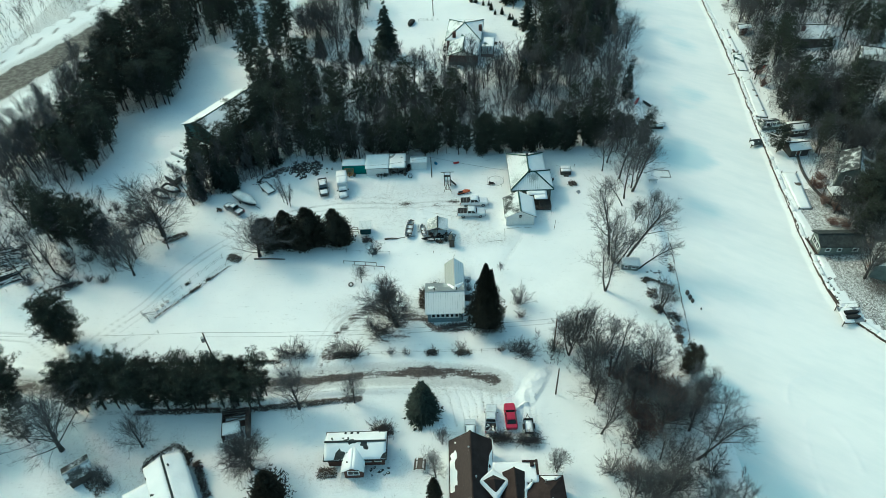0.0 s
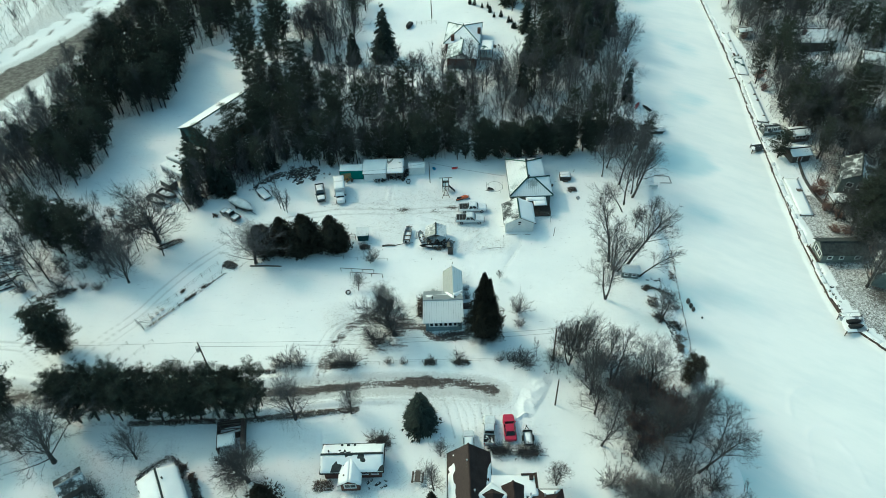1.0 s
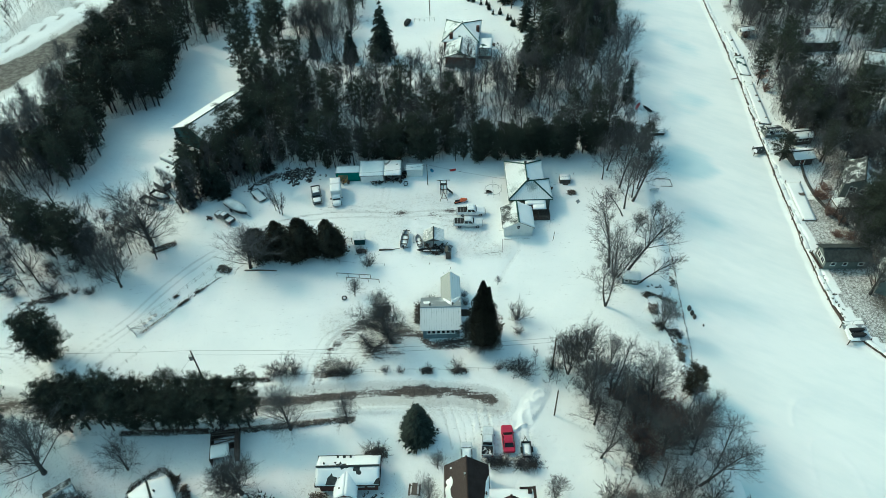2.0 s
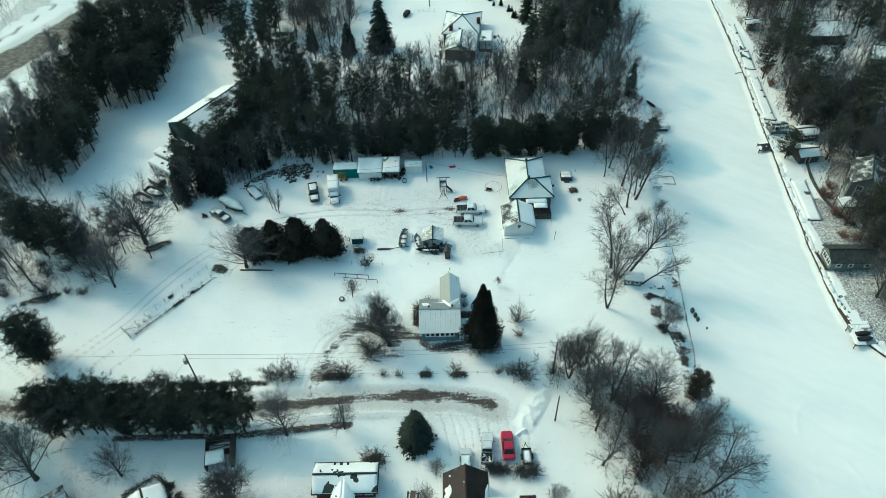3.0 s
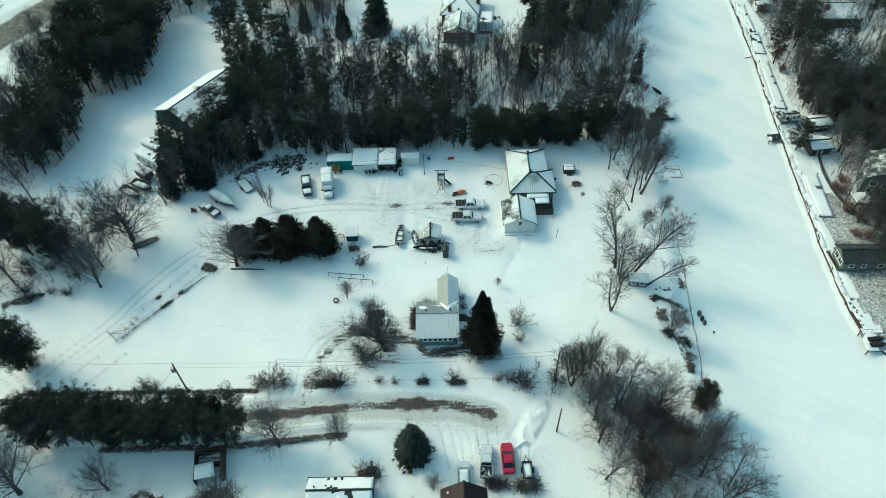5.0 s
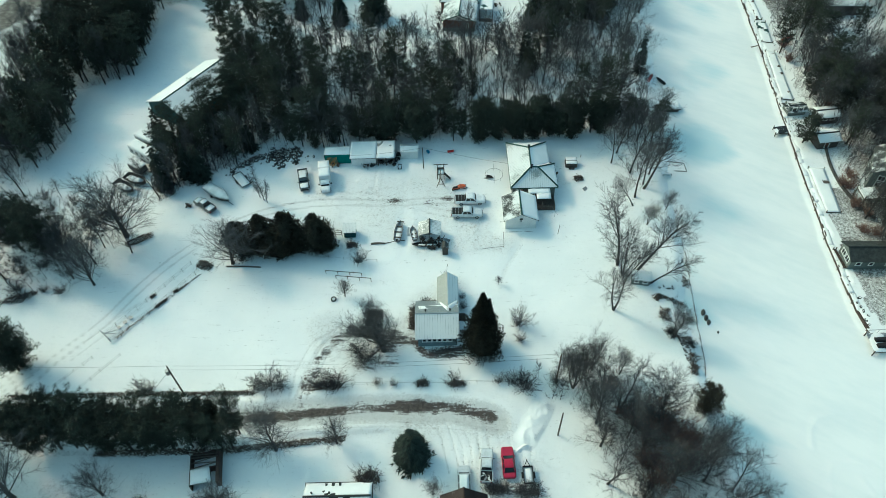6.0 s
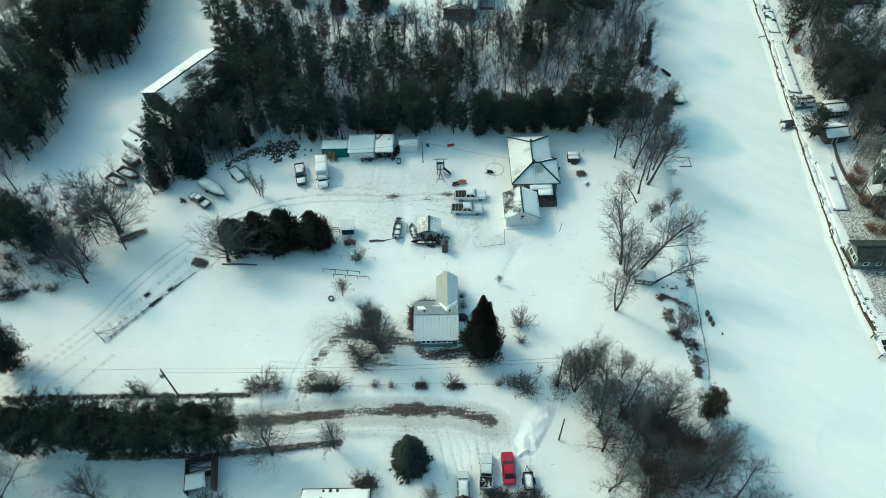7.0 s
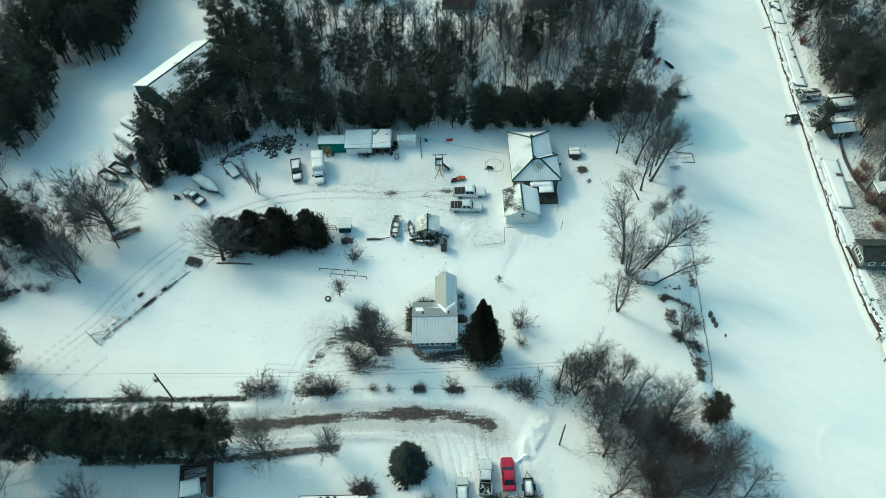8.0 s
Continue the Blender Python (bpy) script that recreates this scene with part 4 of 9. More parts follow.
breed("bigcedar", two_tipped(580), CEDAR, BARK)
breed("juniper", pine(581, 7, 0.04, 2.9, 104, 0.32, 9, 18), CEDAR, BARK)
breed("column", cedar(582, 8, 0.95, 2400, 0.4, 0.34), CEDAR, BARK)
breed("front_spruce", spruce(583, 10, 2.7, 15, 26, 6), SPRUCE, BARK)

NAMES = {"tall": ("bare_tree", "tall leafless hardwood tree in snowy woods", "tree"), "spread": ("bare_tree", "spreading leafless tree among others", "tree"), "farpine": ("pine_tree", "dark green pine in dense snowy woods", "tree"), "wide": ("bare_tree", "spreading leafless tree with fine grey twigs", "tree"),
         "fork": ("bare_tree", "leafless tree forking into several stems", "tree"), "lean": ("bare_tree", "leafless tree leaning over the snowy bank", "tree"),
         "arch": ("bare_tree", "leafless tree arching over the snowy shore", "tree"), "vee": ("bare_tree", "leafless tree with two spreading stems", "tree"), "yard": ("bare_tree", "dense spreading leafless tree beside the cottage", "tree"),
         "birch": ("birch_tree", "leafless birch with pale bark", "tree"), "poplar": ("poplar_tree", "slim leafless poplar with upright branches", "tree"),
         "shrub": ("shrub", "leafless grey shrub standing in snow", "shrub"), "red": ("shrub", "leafless reddish-brown shrub on the bank", "shrub"),
         "pine": ("pine_tree", "dark green pine with a bare lower trunk", "tree"), "bushy": ("pine_tree", "dense dark green pine with low boughs", "tree"),
         "skirt": ("pine_tree", "dark pine branching down to the snow", "tree"), "dense": ("pine_tree", "full dark green pine at the lane", "tree"), "edge": ("pine_tree", "tall dark pine beside the snowy clearing", "tree"),
         "spruce": ("spruce_tree", "dark green spruce standing in snow", "tree"), "cedar": ("cedar_tree", "dense dark green cedar with rounded top", "tree"),
         "bigcedar": ("cedar_tree", "tall dark green conical cedar beside the cottage", "tree"), "juniper": ("juniper", "broad dark green juniper in the snow", "tree"),
         "column": ("cedar_tree", "slim column-shaped cedar beside a house", "tree"), "front_spruce": ("spruce_tree", "full dark green spruce near the parked cars", "tree")}


def plant(key, x, y, height, turn=0.0, wide=1.0, tilt=0.0, way=0.0, label="", group=""):
    """One tree at a place: trunk and crown under a base."""
    trunk, crown, h = BANK[key]
    name, text, category = NAMES.get(key) or NAMES[key.rstrip("0123456789")]
    s = height / h
    m = pose(x, y, ground_at(x, y)) @ Matrix.Rotation(radians(tilt), 4, Vector((-math.sin(radians(way)), math.cos(radians(way)), 0))) @ pose(0, 0, 0, 0, 0, turn) @ Matrix.Diagonal((s * wide, s * wide, s, 1))
    base = thing(name, label or text, category, m, group or {"shrub": "shrubs"}.get(category, ""))
    for n, data in (("trunk" if category != "shrub" else "stem", trunk), ("crown", crown)):
        ob = new(n, data)
        ob.parent = base
    return base


def scatter(poly, count, gap, seed, clear=()):
    rng = random.Random(seed)
    x0, x1, y0, y1 = min(p[0] for p in poly), max(p[0] for p in poly), min(p[1] for p in poly), max(p[1] for p in poly)
    out = []
    for _ in range(count * 30):
        if len(out) >= count:
            break
        x, y = rng.uniform(x0, x1), rng.uniform(y0, y1)
        if inside(poly, x, y) and all((x - a) ** 2 + (y - b) ** 2 > gap * gap for a, b in out) and not any(a < x < b and c < y < e for a, b, c, e in clear):
            out.append((x, y))
    return out


def wood_of(key, count, gap, seed, mix, group, clear=()):
    rng = random.Random(seed + 7)
    for x, y in scatter(WOODS[key], count, gap, seed, clear):
        kind, lo, hi = rng.choices([m[:3] for m in mix], [m[3] for m in mix])[0]
        n = sum(1 for k in BANK if k.rstrip("0123456789") == kind)
        plant(f"{kind}{rng.randrange(n)}", x, y, rng.uniform(lo, hi), rng.uniform(0, 360), rng.uniform(0.85, 1.15), rng.uniform(0, 4), rng.uniform(0, 360), group=group)


def far_wood(key, count, gap, seed, kinds, low, high, label, clear=()):
    """A distant stand of trees as one mesh."""
    rng = random.Random(seed + 7)
    verts, faces, slots, base, mats = [], [], [], 0, []
    for x, y in scatter(WOODS[key], count, gap, seed, clear):
        trunk, crown, h = BANK[rng.choice(kinds)]
        k = rng.uniform(low, high) / h
        m = np.array(pose(x, y, ground_at(x, y), rng.uniform(-3, 3), rng.uniform(-3, 3), rng.uniform(0, 360)) @ Matrix.Diagonal((k * rng.uniform(0.9, 1.15), k * rng.uniform(0.9, 1.15), k, 1)))
        for data in (trunk, crown):
            if data.materials[0] not in mats:
                mats.append(data.materials[0])
            v = np.empty(len(data.vertices) * 3, np.float32)
            data.vertices.foreach_get("co", v)
            verts.append(v.reshape(-1, 3) @ m[:3, :3].T + m[:3, 3])
            faces += [tuple(i + base for i in f.vertices) for f in data.polygons]
            slots += [mats.index(data.materials[0])] * len(data.polygons)
            base += len(data.vertices)
    me = bpy.data.meshes.new("far_wood")
    me.from_pydata(np.concatenate(verts).tolist(), [], faces)
    for mat in mats:
        me.materials.append(mat)
    me.polygons.foreach_set("material_index", slots)
    me.update()
    return tagged(new("far_wood", me), label, "wood", kind="stuff")


wood_of("main", 100, 2.3, 1, [("tall", 10, 15, 6.5), ("spread", 9, 12, 3), ("pine", 9, 13, 1.6), ("spruce", 6, 10, 0.3)], "trees of the wood behind the yard", clear=[(-6, 26, 164, 200)])
WOODS["dark_west"] = [(-46, 134), (-38, 130), (-22, 131), (-20, 146), (-30, 157), (-44, 165), (-49, 158)]
WOODS["dark_middle"] = [(-20, 133), (3, 133), (3, 149), (-20, 152)]
WOODS["far_corner"] = [(-91, 126), (-82.5, 124.5), (-81.5, 135), (-84, 148), (-86, 154), (-91, 150)]
WOODS["dark_east"] = [(15, 133), (33, 132), (38, 133), (41, 160), (44, 196), (38, 200), (31, 184), (24, 166), (17, 150)]
wood_of("highway_side", 52, 2.0, 21, [("tall", 11, 15, 3), ("spread", 9, 12, 1)], "bare trees between the pines and the highway")
wood_of("far_corner", 11, 2.8, 18, [("farpine", 10, 13, 1)], "pines round the clearing")
wood_of("dark_middle", 12, 3.0, 19, [("pine", 9, 13, 1)], "conifers in the wood behind the yard")
wood_of("dark_west", 27, 2.5, 11, [("pine", 11, 16, 4), ("spruce", 9, 13, 0.5)], "conifers in the wood behind the yard")
wood_of("dark_east", 15, 2.8, 12, [("pine", 10, 15, 3), ("spruce", 9, 14, 0.9)], "conifers in the wood behind the yard")
far_wood("north_west", 104, 2.4, 2, ["farpine0", "farpine1", "farpine2", "farpine0", "farpine1", "tall2"], 11, 15, "dense dark pine wood beside the highway")
wood_of("west", 46, 3.2, 3, [("tall", 9, 13, 5), ("farpine", 9, 12, 0.35), ("spread", 8, 11, 1.5)], "trees of the wood west of the lane")
WOODS["north_east"] = [(26, 176), (24, 190), (19, 204), (11, 214), (10, 232), (52, 232), (50, 200), (46, 178)]
far_wood("north_east", 62, 2.5, 24, ["farpine0", "farpine1", "spruce1", "farpine2", "wide1"], 11, 15, "dark conifers beyond the upper house")
wood_of("yard_edge", 44, 2.2, 4, [("pine", 9, 14, 2), ("spruce", 8, 12, 1.5), ("tall", 8, 12, 2), ("shrub", 2, 3, 3)], "trees along the yard's edge")
wood_of("shore", 50, 2.0, 5, [("fork", 8, 12, 2.4), ("wide", 8, 12, 2.4), ("spread", 7, 11, 1.2), ("tall", 8, 12, 1.0), ("shrub", 2.5, 4.5, 2.6), ("red", 2.5, 4, 0.6)], "trees and shrubs on the river bank")
wood_of("east", 84, 3.0, 6, [("farpine", 9, 14, 3), ("spruce", 7, 11, 0.8), ("spread", 8, 12, 2), ("wide", 9, 12, 1.4)], "trees on the far bank", clear=[(90, 107, 164, 184), (85, 93, 152, 160), (78, 90, 106, 122), (105, 114, 154, 165), (66, 84, 84, 99)])
WOODS["east_front"] = [(78, 92), (76.5, 104), (76, 114), (79.5, 122), (80, 128), (78, 140), (79, 160), (83, 176), (84, 200), (92, 200), (92, 130), (96, 92)]
wood_of("east_front", 50, 2.3, 16, [("spread", 8, 12, 3), ("wide", 8, 12, 2), ("farpine", 9, 13, 2.4), ("red", 2, 3, 3), ("birch", 9, 12, 0.5)], "trees on the far bank", clear=[(79, 87, 107, 119), (86, 92, 153, 159), (76, 82, 120, 127), (67, 75, 86, 99)])
WOODS["west_edge"] = [(-60.5, 110), (-61.5, 103), (-63, 93.5), (-72.1, 89.5), (-84, 90.5), (-92, 103), (-90, 112), (-79, 118), (-68, 115)]
wood_of("west_edge", 40, 2.4, 37, [("shrub", 1.6, 3.0, 9), ("tall", 6, 8, 0.8)], "brush along the field's edge", clear=[(-93, -81.5, 92, 105)])
wood_of("far_west", 4, 3.0, 13, [("farpine", 10, 13, 1)], "pines beside the clearing")
wood_of("south_west", 16, 3.6, 14, [("bushy", 9, 13, 1), ("farpine", 11, 15, 1), ("spread", 8, 11, 0.8)], "pines at the southern lane")
wood_of("north", 30, 2.8, 7, [("tall", 9, 13, 2), ("wide", 9, 12, 2.4), ("spread", 8, 11, 1), ("farpine", 8, 11, 0.7)], "trees beside the northern clearing")


def thicket(key, count, low, high, brush, seed, label):
    """The small stems and brush between the trees of a wood, past counting."""
    rng = random.Random(seed)
    s = Shape()

    def cone(p, d, length, r):
        a = d.orthogonal().normalized() * r
        b = d.cross(a)
        s.add([p + a, p - a * 0.5 + b * 0.87, p - a * 0.5 - b * 0.87, p + d * length], [(0, 1, 3), (1, 2, 3), (2, 0, 3)])

    for x, y in scatter(WOODS[key], count, 0.7, seed):
        h = rng.uniform(low, high)
        o = Vector((x, y, ground_at(x, y) - 0.1))
        up = Vector((rng.uniform(-.08, .08), rng.uniform(-.08, .08), 1)).normalized()
        cone(o, up, h, 0.05)
        for i in range(11):
            k = rng.uniform(0.3, 0.98)
            az, t = rng.uniform(0, 6.28), rng.uniform(0.35, 0.8)
            d = Vector((math.cos(az) * math.sin(t), math.sin(az) * math.sin(t), math.cos(t)))
            p, length = o + up * h * k, h * rng.uniform(0.14, 0.28)
            cone(p, d, length, 0.03)
            for _ in range(11):
                q = p + d * length * rng.uniform(0.2, 0.95)
                e = (d + Vector((rng.uniform(-.6, .6), rng.uniform(-.6, .6), rng.uniform(-.3, .6)))).normalized()
                a = Matrix.Rotation(rng.uniform(0, 3.14), 3, e) @ e.orthogonal().normalized() * 0.024
                s.add([q + a, q - a, q + e * length * rng.uniform(0.35, 0.7)], [(0, 1, 2)])
    for x, y in scatter(WOODS[key], brush, 0.25, seed + 1):
        o = Vector((x, y, ground_at(x, y) - 0.05))
        for _ in range(5):
            d = Vector((rng.uniform(-.6, .6), rng.uniform(-.6, .6), 1)).normalized()
            cone(o, d, rng.uniform(0.6, 2.0), 0.022)
    solid("thicket", s, TWIG, label, "thicket", kind="stuff")


thicket("main", 780, 5, 12, 1100, 71, "grey leafless thicket and brush in the wood")
thicket("west", 330, 5, 12, 700, 72, "grey leafless thicket west of the lane")
thicket("east", 600, 4, 11, 600, 73, "grey leafless thicket on the far bank")
thicket("east_front", 190, 3, 8, 700, 79, "leafless brush between the far houses")
thicket("shore", 95, 2.5, 6, 520, 74, "leafless brush along the river bank")
thicket("yard_edge", 120, 2.5, 7, 450, 75, "leafless brush along the yard's edge")
thicket("north_west", 240, 5, 11, 250, 76, "grey leafless thicket in the pine wood")
thicket("highway_side", 140, 6, 11, 160, 80, "slim leafless saplings beside the pines")
thicket("highway", 230, 6, 12, 500, 78, "slim leafless trees beyond the highway")
thicket("north", 90, 3, 9, 120, 77, "grey leafless thicket by the clearing")
# the dense dark front of the wood
rng = random.Random(31)
for k in range(44):
    x = -37 + k * 1.92 + rng.uniform(-.7, .7)
    if not (4.2 < x < 6.5):
        kind = rng.choice(["skirt0", "skirt1", "skirt2", "dense0", "pine2", "pine1"])
        plant(kind, x, 128.7 + 0.02 * x + rng.uniform(0, 4.6), rng.uniform(7, 11), rng.uniform(0, 360), rng.uniform(0.85, 1.15), group="conifers at the wood's front")
for k in range(13):
    plant(("skirt0", "pine3", "skirt1", "dense1", "skirt2")[k % 5], 7.5 + k * 2.1 + rng.uniform(-.7, .7), 129.0 + 0.02 * k + rng.uniform(0, 2.2), rng.uniform(7, 11), rng.uniform(0, 360), rng.uniform(0.9, 1.15), group="conifers at the wood's front")
# the row of pines along the road
for k in range(30):
    plant(rng.choice(["pine0", "bushy0", "bushy1", "dense0", "dense1"]), -61.6 + (k // 2) * 2.15 + rng.uniform(-.7, .7), (62.4 if k % 2 else 64.6) + rng.uniform(-.5, .5), rng.uniform(9.6, 11.6), rng.uniform(0, 360), rng.uniform(0.85, 1.0), label="dense dark pine in a row beside the road", group="row of pines along the road")
# tall pines round the clearing
for k, (x, y) in enumerate(((-73.2, 156.6), (-73.6, 160.5), (-72.8, 165), (-73.4, 170), (-74, 175), (-74.6, 180.5), (-73.6, 186), (-69, 190.5), (-65, 196), (-84.4, 154), (-84.2, 148.5), (-82.4, 142), (-81.2, 136), (-82.2, 130), (-84, 124.5), (-77, 157.4), (-80.5, 158.6), (-77.5, 164), (-77, 171), (-78, 179), (-87, 146), (-86, 137), (-87.5, 129))):
    plant(f"edge{k % 2}", x, y, 12.6 + 1.2 * math.sin(k * 2.3), k * 77, 1.05 + 0.12 * math.sin(k * 1.7), 3, k * 50, group="pines round the clearing")
WOODS["clearing_east"] = [(-57, 170), (-49, 165), (-44, 174), (-48, 198), (-58, 202)]
for k, (x, y) in enumerate(scatter(WOODS["clearing_east"], 12, 3.0, 23)):
    plant(f"edge{k % 2}", x, y, 14 + math.sin(k * 2.1), k * 91, 0.9, 2, k * 40, group="pines round the clearing")
# single trees
for key, x, y, h, turn, wide in (
        ("wide0", -59.7, 104.7, 16.2, 20, 1.4), ("wide1", -62.2, 93.3, 13.5, 80, 0.8), ("wide3", -66.5, 97.5, 13, 190, 0.8), ("spread1", -57.5, 100.5, 8, 10, 0.9), ("wide2", -38.4, 97.4, 11.5, 10, 1.45), ("poplar0", -35.3, 113.2, 8.6, 0, 0.9), ("poplar0", -36.2, 114, 7.4, 90, 0.9), ("poplar0", -34.6, 112.6, 7.0, 200, 0.9),
        ("yard0", -10.4, 78.3, 12.2, 40, 1.28), ("wide1", -25.4, 61.8, 10.4, 200, 1.1), ("wide0", -16.6, 62.6, 7.6, 130, 0.9), ("wide2", -61.3, 55.5, 15.5, 60, 1.15), ("wide0", -52.4, 49.6, 6, 60, 0.7), ("wide3", -48.8, 55.7, 9, 300, 0.95),
        ("yard0", -30.9, 51.5, 11, 130, 1.1), ("fork2", -31.5, 53, 8, 200, 1.1), ("fork1", 14.1, 49.6, 6.4, 10, 0.9), ("wide2", -3.6, 49.3, 7.6, 150, 0.85), ("wide1", -2.6, 54.8, 5, 15, 0.9), ("wide0", 31.1, 65.8, 12.5, 250, 1.0), ("tall1", 25.4, 66.9, 13.5, 250, 1.1), ("spread1", 23.5, 70.5, 9, 50, 1.0), ("wide3", 22.3, 73.8, 10, 100, 0.85), ("fork2", 26.4, 73, 7.4, 100, 0.8),
        ("vee0", 27.7, 85.3, 12, 200, 1.15), ("tall1", 30.1, 94.9, 18.5, 20, 1.25), ("fork1", 30.6, 92.6, 12, 70, 1.0), ("tall2", 36.8, 118.5, 15, 20, 1.3), ("tall0", 36.4, 111.6, 14.5, 90, 1.2), ("tall3", 38.7, 115.1, 13, 10, 1.1), ("spread2", 40.5, 118, 9, 10, 1.1), ("tall4", 33.6, 121.5, 12, 30, 1.2), ("spread0", 35.2, 124.5, 10, 30, 1.1), ("fork2", 37.2, 104.3, 6.5, 10, 0.9), ("tall2", 41, 121, 11, 0, 1.0), ("spread1", 42.5, 126.5, 10, 0, 1.0), ("spread0", 40, 128, 11, 70, 1.0), ("spread2", 46, 136, 9, 0, 1.1), ("fork2", 36.3, 79.5, 8.6, 90, 1.0), ("wide1", 41.5, 108, 5.5, 50, 0.8),
        ("shrub3", 11.7, 82.8, 4.4, 20, 0.7), ("shrub1", 11.6, 79.6, 1.8, 20, 0.9), ("shrub2", -15.6, 97.2, 3.4, 20, 0.8), ("wide2", -17.6, 89.4, 5.2, 10, 0.9), ("wide3", 8.8, 91.2, 2.6, 10, 0.7), ("shrub0", -0.4, 91.8, 3.4, 0, 0.5),
        ("bigcedar", 5.2, 77.8, 15.4, 0, 1.1), ("front_spruce", -5.5, 60.2, 9.2, 10, 1.12), ("cedar1", -26.9, 46.2, 8.6, 0, 1.15), ("column", -3.6, 44.6, 8.6, 0, 1.0),
        ("cedar0", -36.6, 100.6, 7.2, 0, 1.45), ("cedar1", -33.2, 101.2, 8.4, 60, 1.38), ("cedar2", -28.7, 100.6, 9.6, 30, 1.35), ("cedar0", -31.0, 99.4, 6.6, 190, 1.3), ("cedar1", -23.3, 100.6, 9.0, 120, 1.25),
        ("dense0", -68.7, 76.2, 13.5, 30, 1.15), ("skirt1", -68.2, 76.9, 11.5, 70, 1.2), ("bushy1", -75, 58, 9, 90, 1.0), ("dense0", -71.5, 99.5, 15, 10, 1.05), ("pine2", -83.2, 104.5, 15, 70, 1.35), ("dense1", -78.5, 102, 14.5, 190, 1.05), ("pine3", -75, 103, 13, 120, 1.3), ("bushy0", -67, 57, 8, 200, 0.9),
        ("juniper", 37.9, 66.6, 6.8, 50, 1.0), ("spruce0", 45.1, 151.9, 11.5, 30, 0.7), ("front_spruce", -16.9, 178.4, 17, 50, 0.82), ("front_spruce", -25.6, 176.8, 10.5, 10, 0.85), ("front_spruce", -36, 179.8, 9, 60, 0.8), ("front_spruce", 23.3, 173.5, 14, 0, 0.85), ("spruce2", 28, 176, 14, 40, 1.0), ("front_spruce", 38.7, 177.3, 14, 90, 0.9),
        ("spruce1", -59.0, 130.4, 10.6, 80, 1.0), ("pine3", -47.8, 133.4, 15, 20, 1.2), ("pine0", -51, 129, 12, 200, 1.1), ("pine1", -44, 137, 15, 100, 1.2), ("spruce0", -53.5, 124.5, 7.5, 10, 0.9), ("spruce2", -55.5, 117, 7, 70, 1.0),
        ("wide1", 0, 154, 10.5, 20, 0.9), ("wide3", 6.5, 153, 9.5, 120, 0.9), ("wide2", 15, 154, 11.5, 220, 0.9), ("wide0", 19, 160, 11.5, 320, 0.9), ("skirt1", 3.5, 147, 9.5, 320, 0.9), ("wide2", -9, 163, 11.5, 20, 0.9), ("wide0", 13.5, 160, 11.5, 20, 0.85), ("wide1", 23, 150, 11, 80, 0.8), ("wide3", 47.5, 195, 11, 80, 1.0), ("wide0", 50.5, 178, 12, 10, 0.9), ("wide2", -28, 205, 12, 200, 0.9),
        ("dense1", 73.6, 126.0, 7.4, 0, 1.5), ("dense1", 80.5, 141, 10, 0, 1.1), ("dense0", 84, 134, 10.5, 80, 1.0), ("dense1", 88, 126, 10, 30, 1.0), ("dense0", 91, 134, 11, 130, 1.1), ("dense1", 95, 128, 10, 230, 1.0), ("wide3", 86.5, 141, 12, 30, 1.0), ("wide1", 82, 125, 11, 30, 1.0), ("wide2", 92, 141, 12, 130, 1.0), ("wide0", 87, 121, 11, 230, 0.95), ("wide3", 79, 101.5, 10, 30, 0.9), ("wide1", 77, 96, 10, 120, 0.9), ("dense0", 81.5, 90, 9, 120, 0.9), ("birch0", 88, 147, 9, 0, 1.3), ("pine2", 84.8, 145.3, 13, 40, 1.3), ("pine1", 95.6, 142.4, 14, 80, 1.3), ("pine3", 111.6, 167.5, 14, 0, 1.2), ("pine0", 83, 138, 12, 0, 1.2), ("dense1", -70.8, 62.4, 13.5, 30, 1.0), ("dense0", -74, 66, 13, 70, 1.0), ("wide1", 86, 133, 12, 0, 1.0), ("wide3", 92, 168, 12, 50, 0.9), ("wide2", 92.5, 120, 11, 10, 1.0), ("wide0", 89, 106, 11, 70, 1.0), ("wide0", 80, 103, 10, 30, 0.9), ("pine0", 80.5, 100.5, 14, 30, 1.1)):
    plant(key, x, y, h, turn, wide)
for key, x, y, h, turn, wide in (("wide2", 75.2, 86.2, 14, 40, 0.9), ("wide0", 77.4, 104.4, 11, 60, 0.7), ("dense1", 79.8, 99.5, 12.5, 0, 1.1), ("dense0", 77.6, 95.2, 11, 70, 1.0), ("wide3", 81, 92, 13, 0, 1.0), ("skirt1", 84.5, 104, 11, 20, 1.2), ("wide1", 83.5, 101.5, 13, 200, 1.0), ("red0", 75.6, 101.2, 1.6, 0, 1.8), ("red1", 77.8, 100.4, 1.8, 50, 1.8), ("red0", 77.6, 112.5, 2.0, 90, 1.6), ("red1", 79, 115.5, 2.2, 130, 1.6), ("red0", 77.5, 88.2, 1.6, 10, 1.6)):
    plant(key, x, y, h, turn, wide)
for key, x, y, h, turn, tilt, way in (("lean0", 31.2, 92.2, 9, 0, 8, 0), ("lean1", 32.9, 93.2, 15.5, 0, 2, 10), ("arch0", 35.0, 90.7, 7.6, -10, 4, 0), ("lean1", 35.6, 109.3, 8, 180, 8, 180), ("lean0", 38.6, 113.9, 14, 0, -3, 0), ("lean1", 34.9, 51.0, 11.5, 0, 4, 0)):
    plant(key, x, y, h, turn, 1.05, tilt, way)
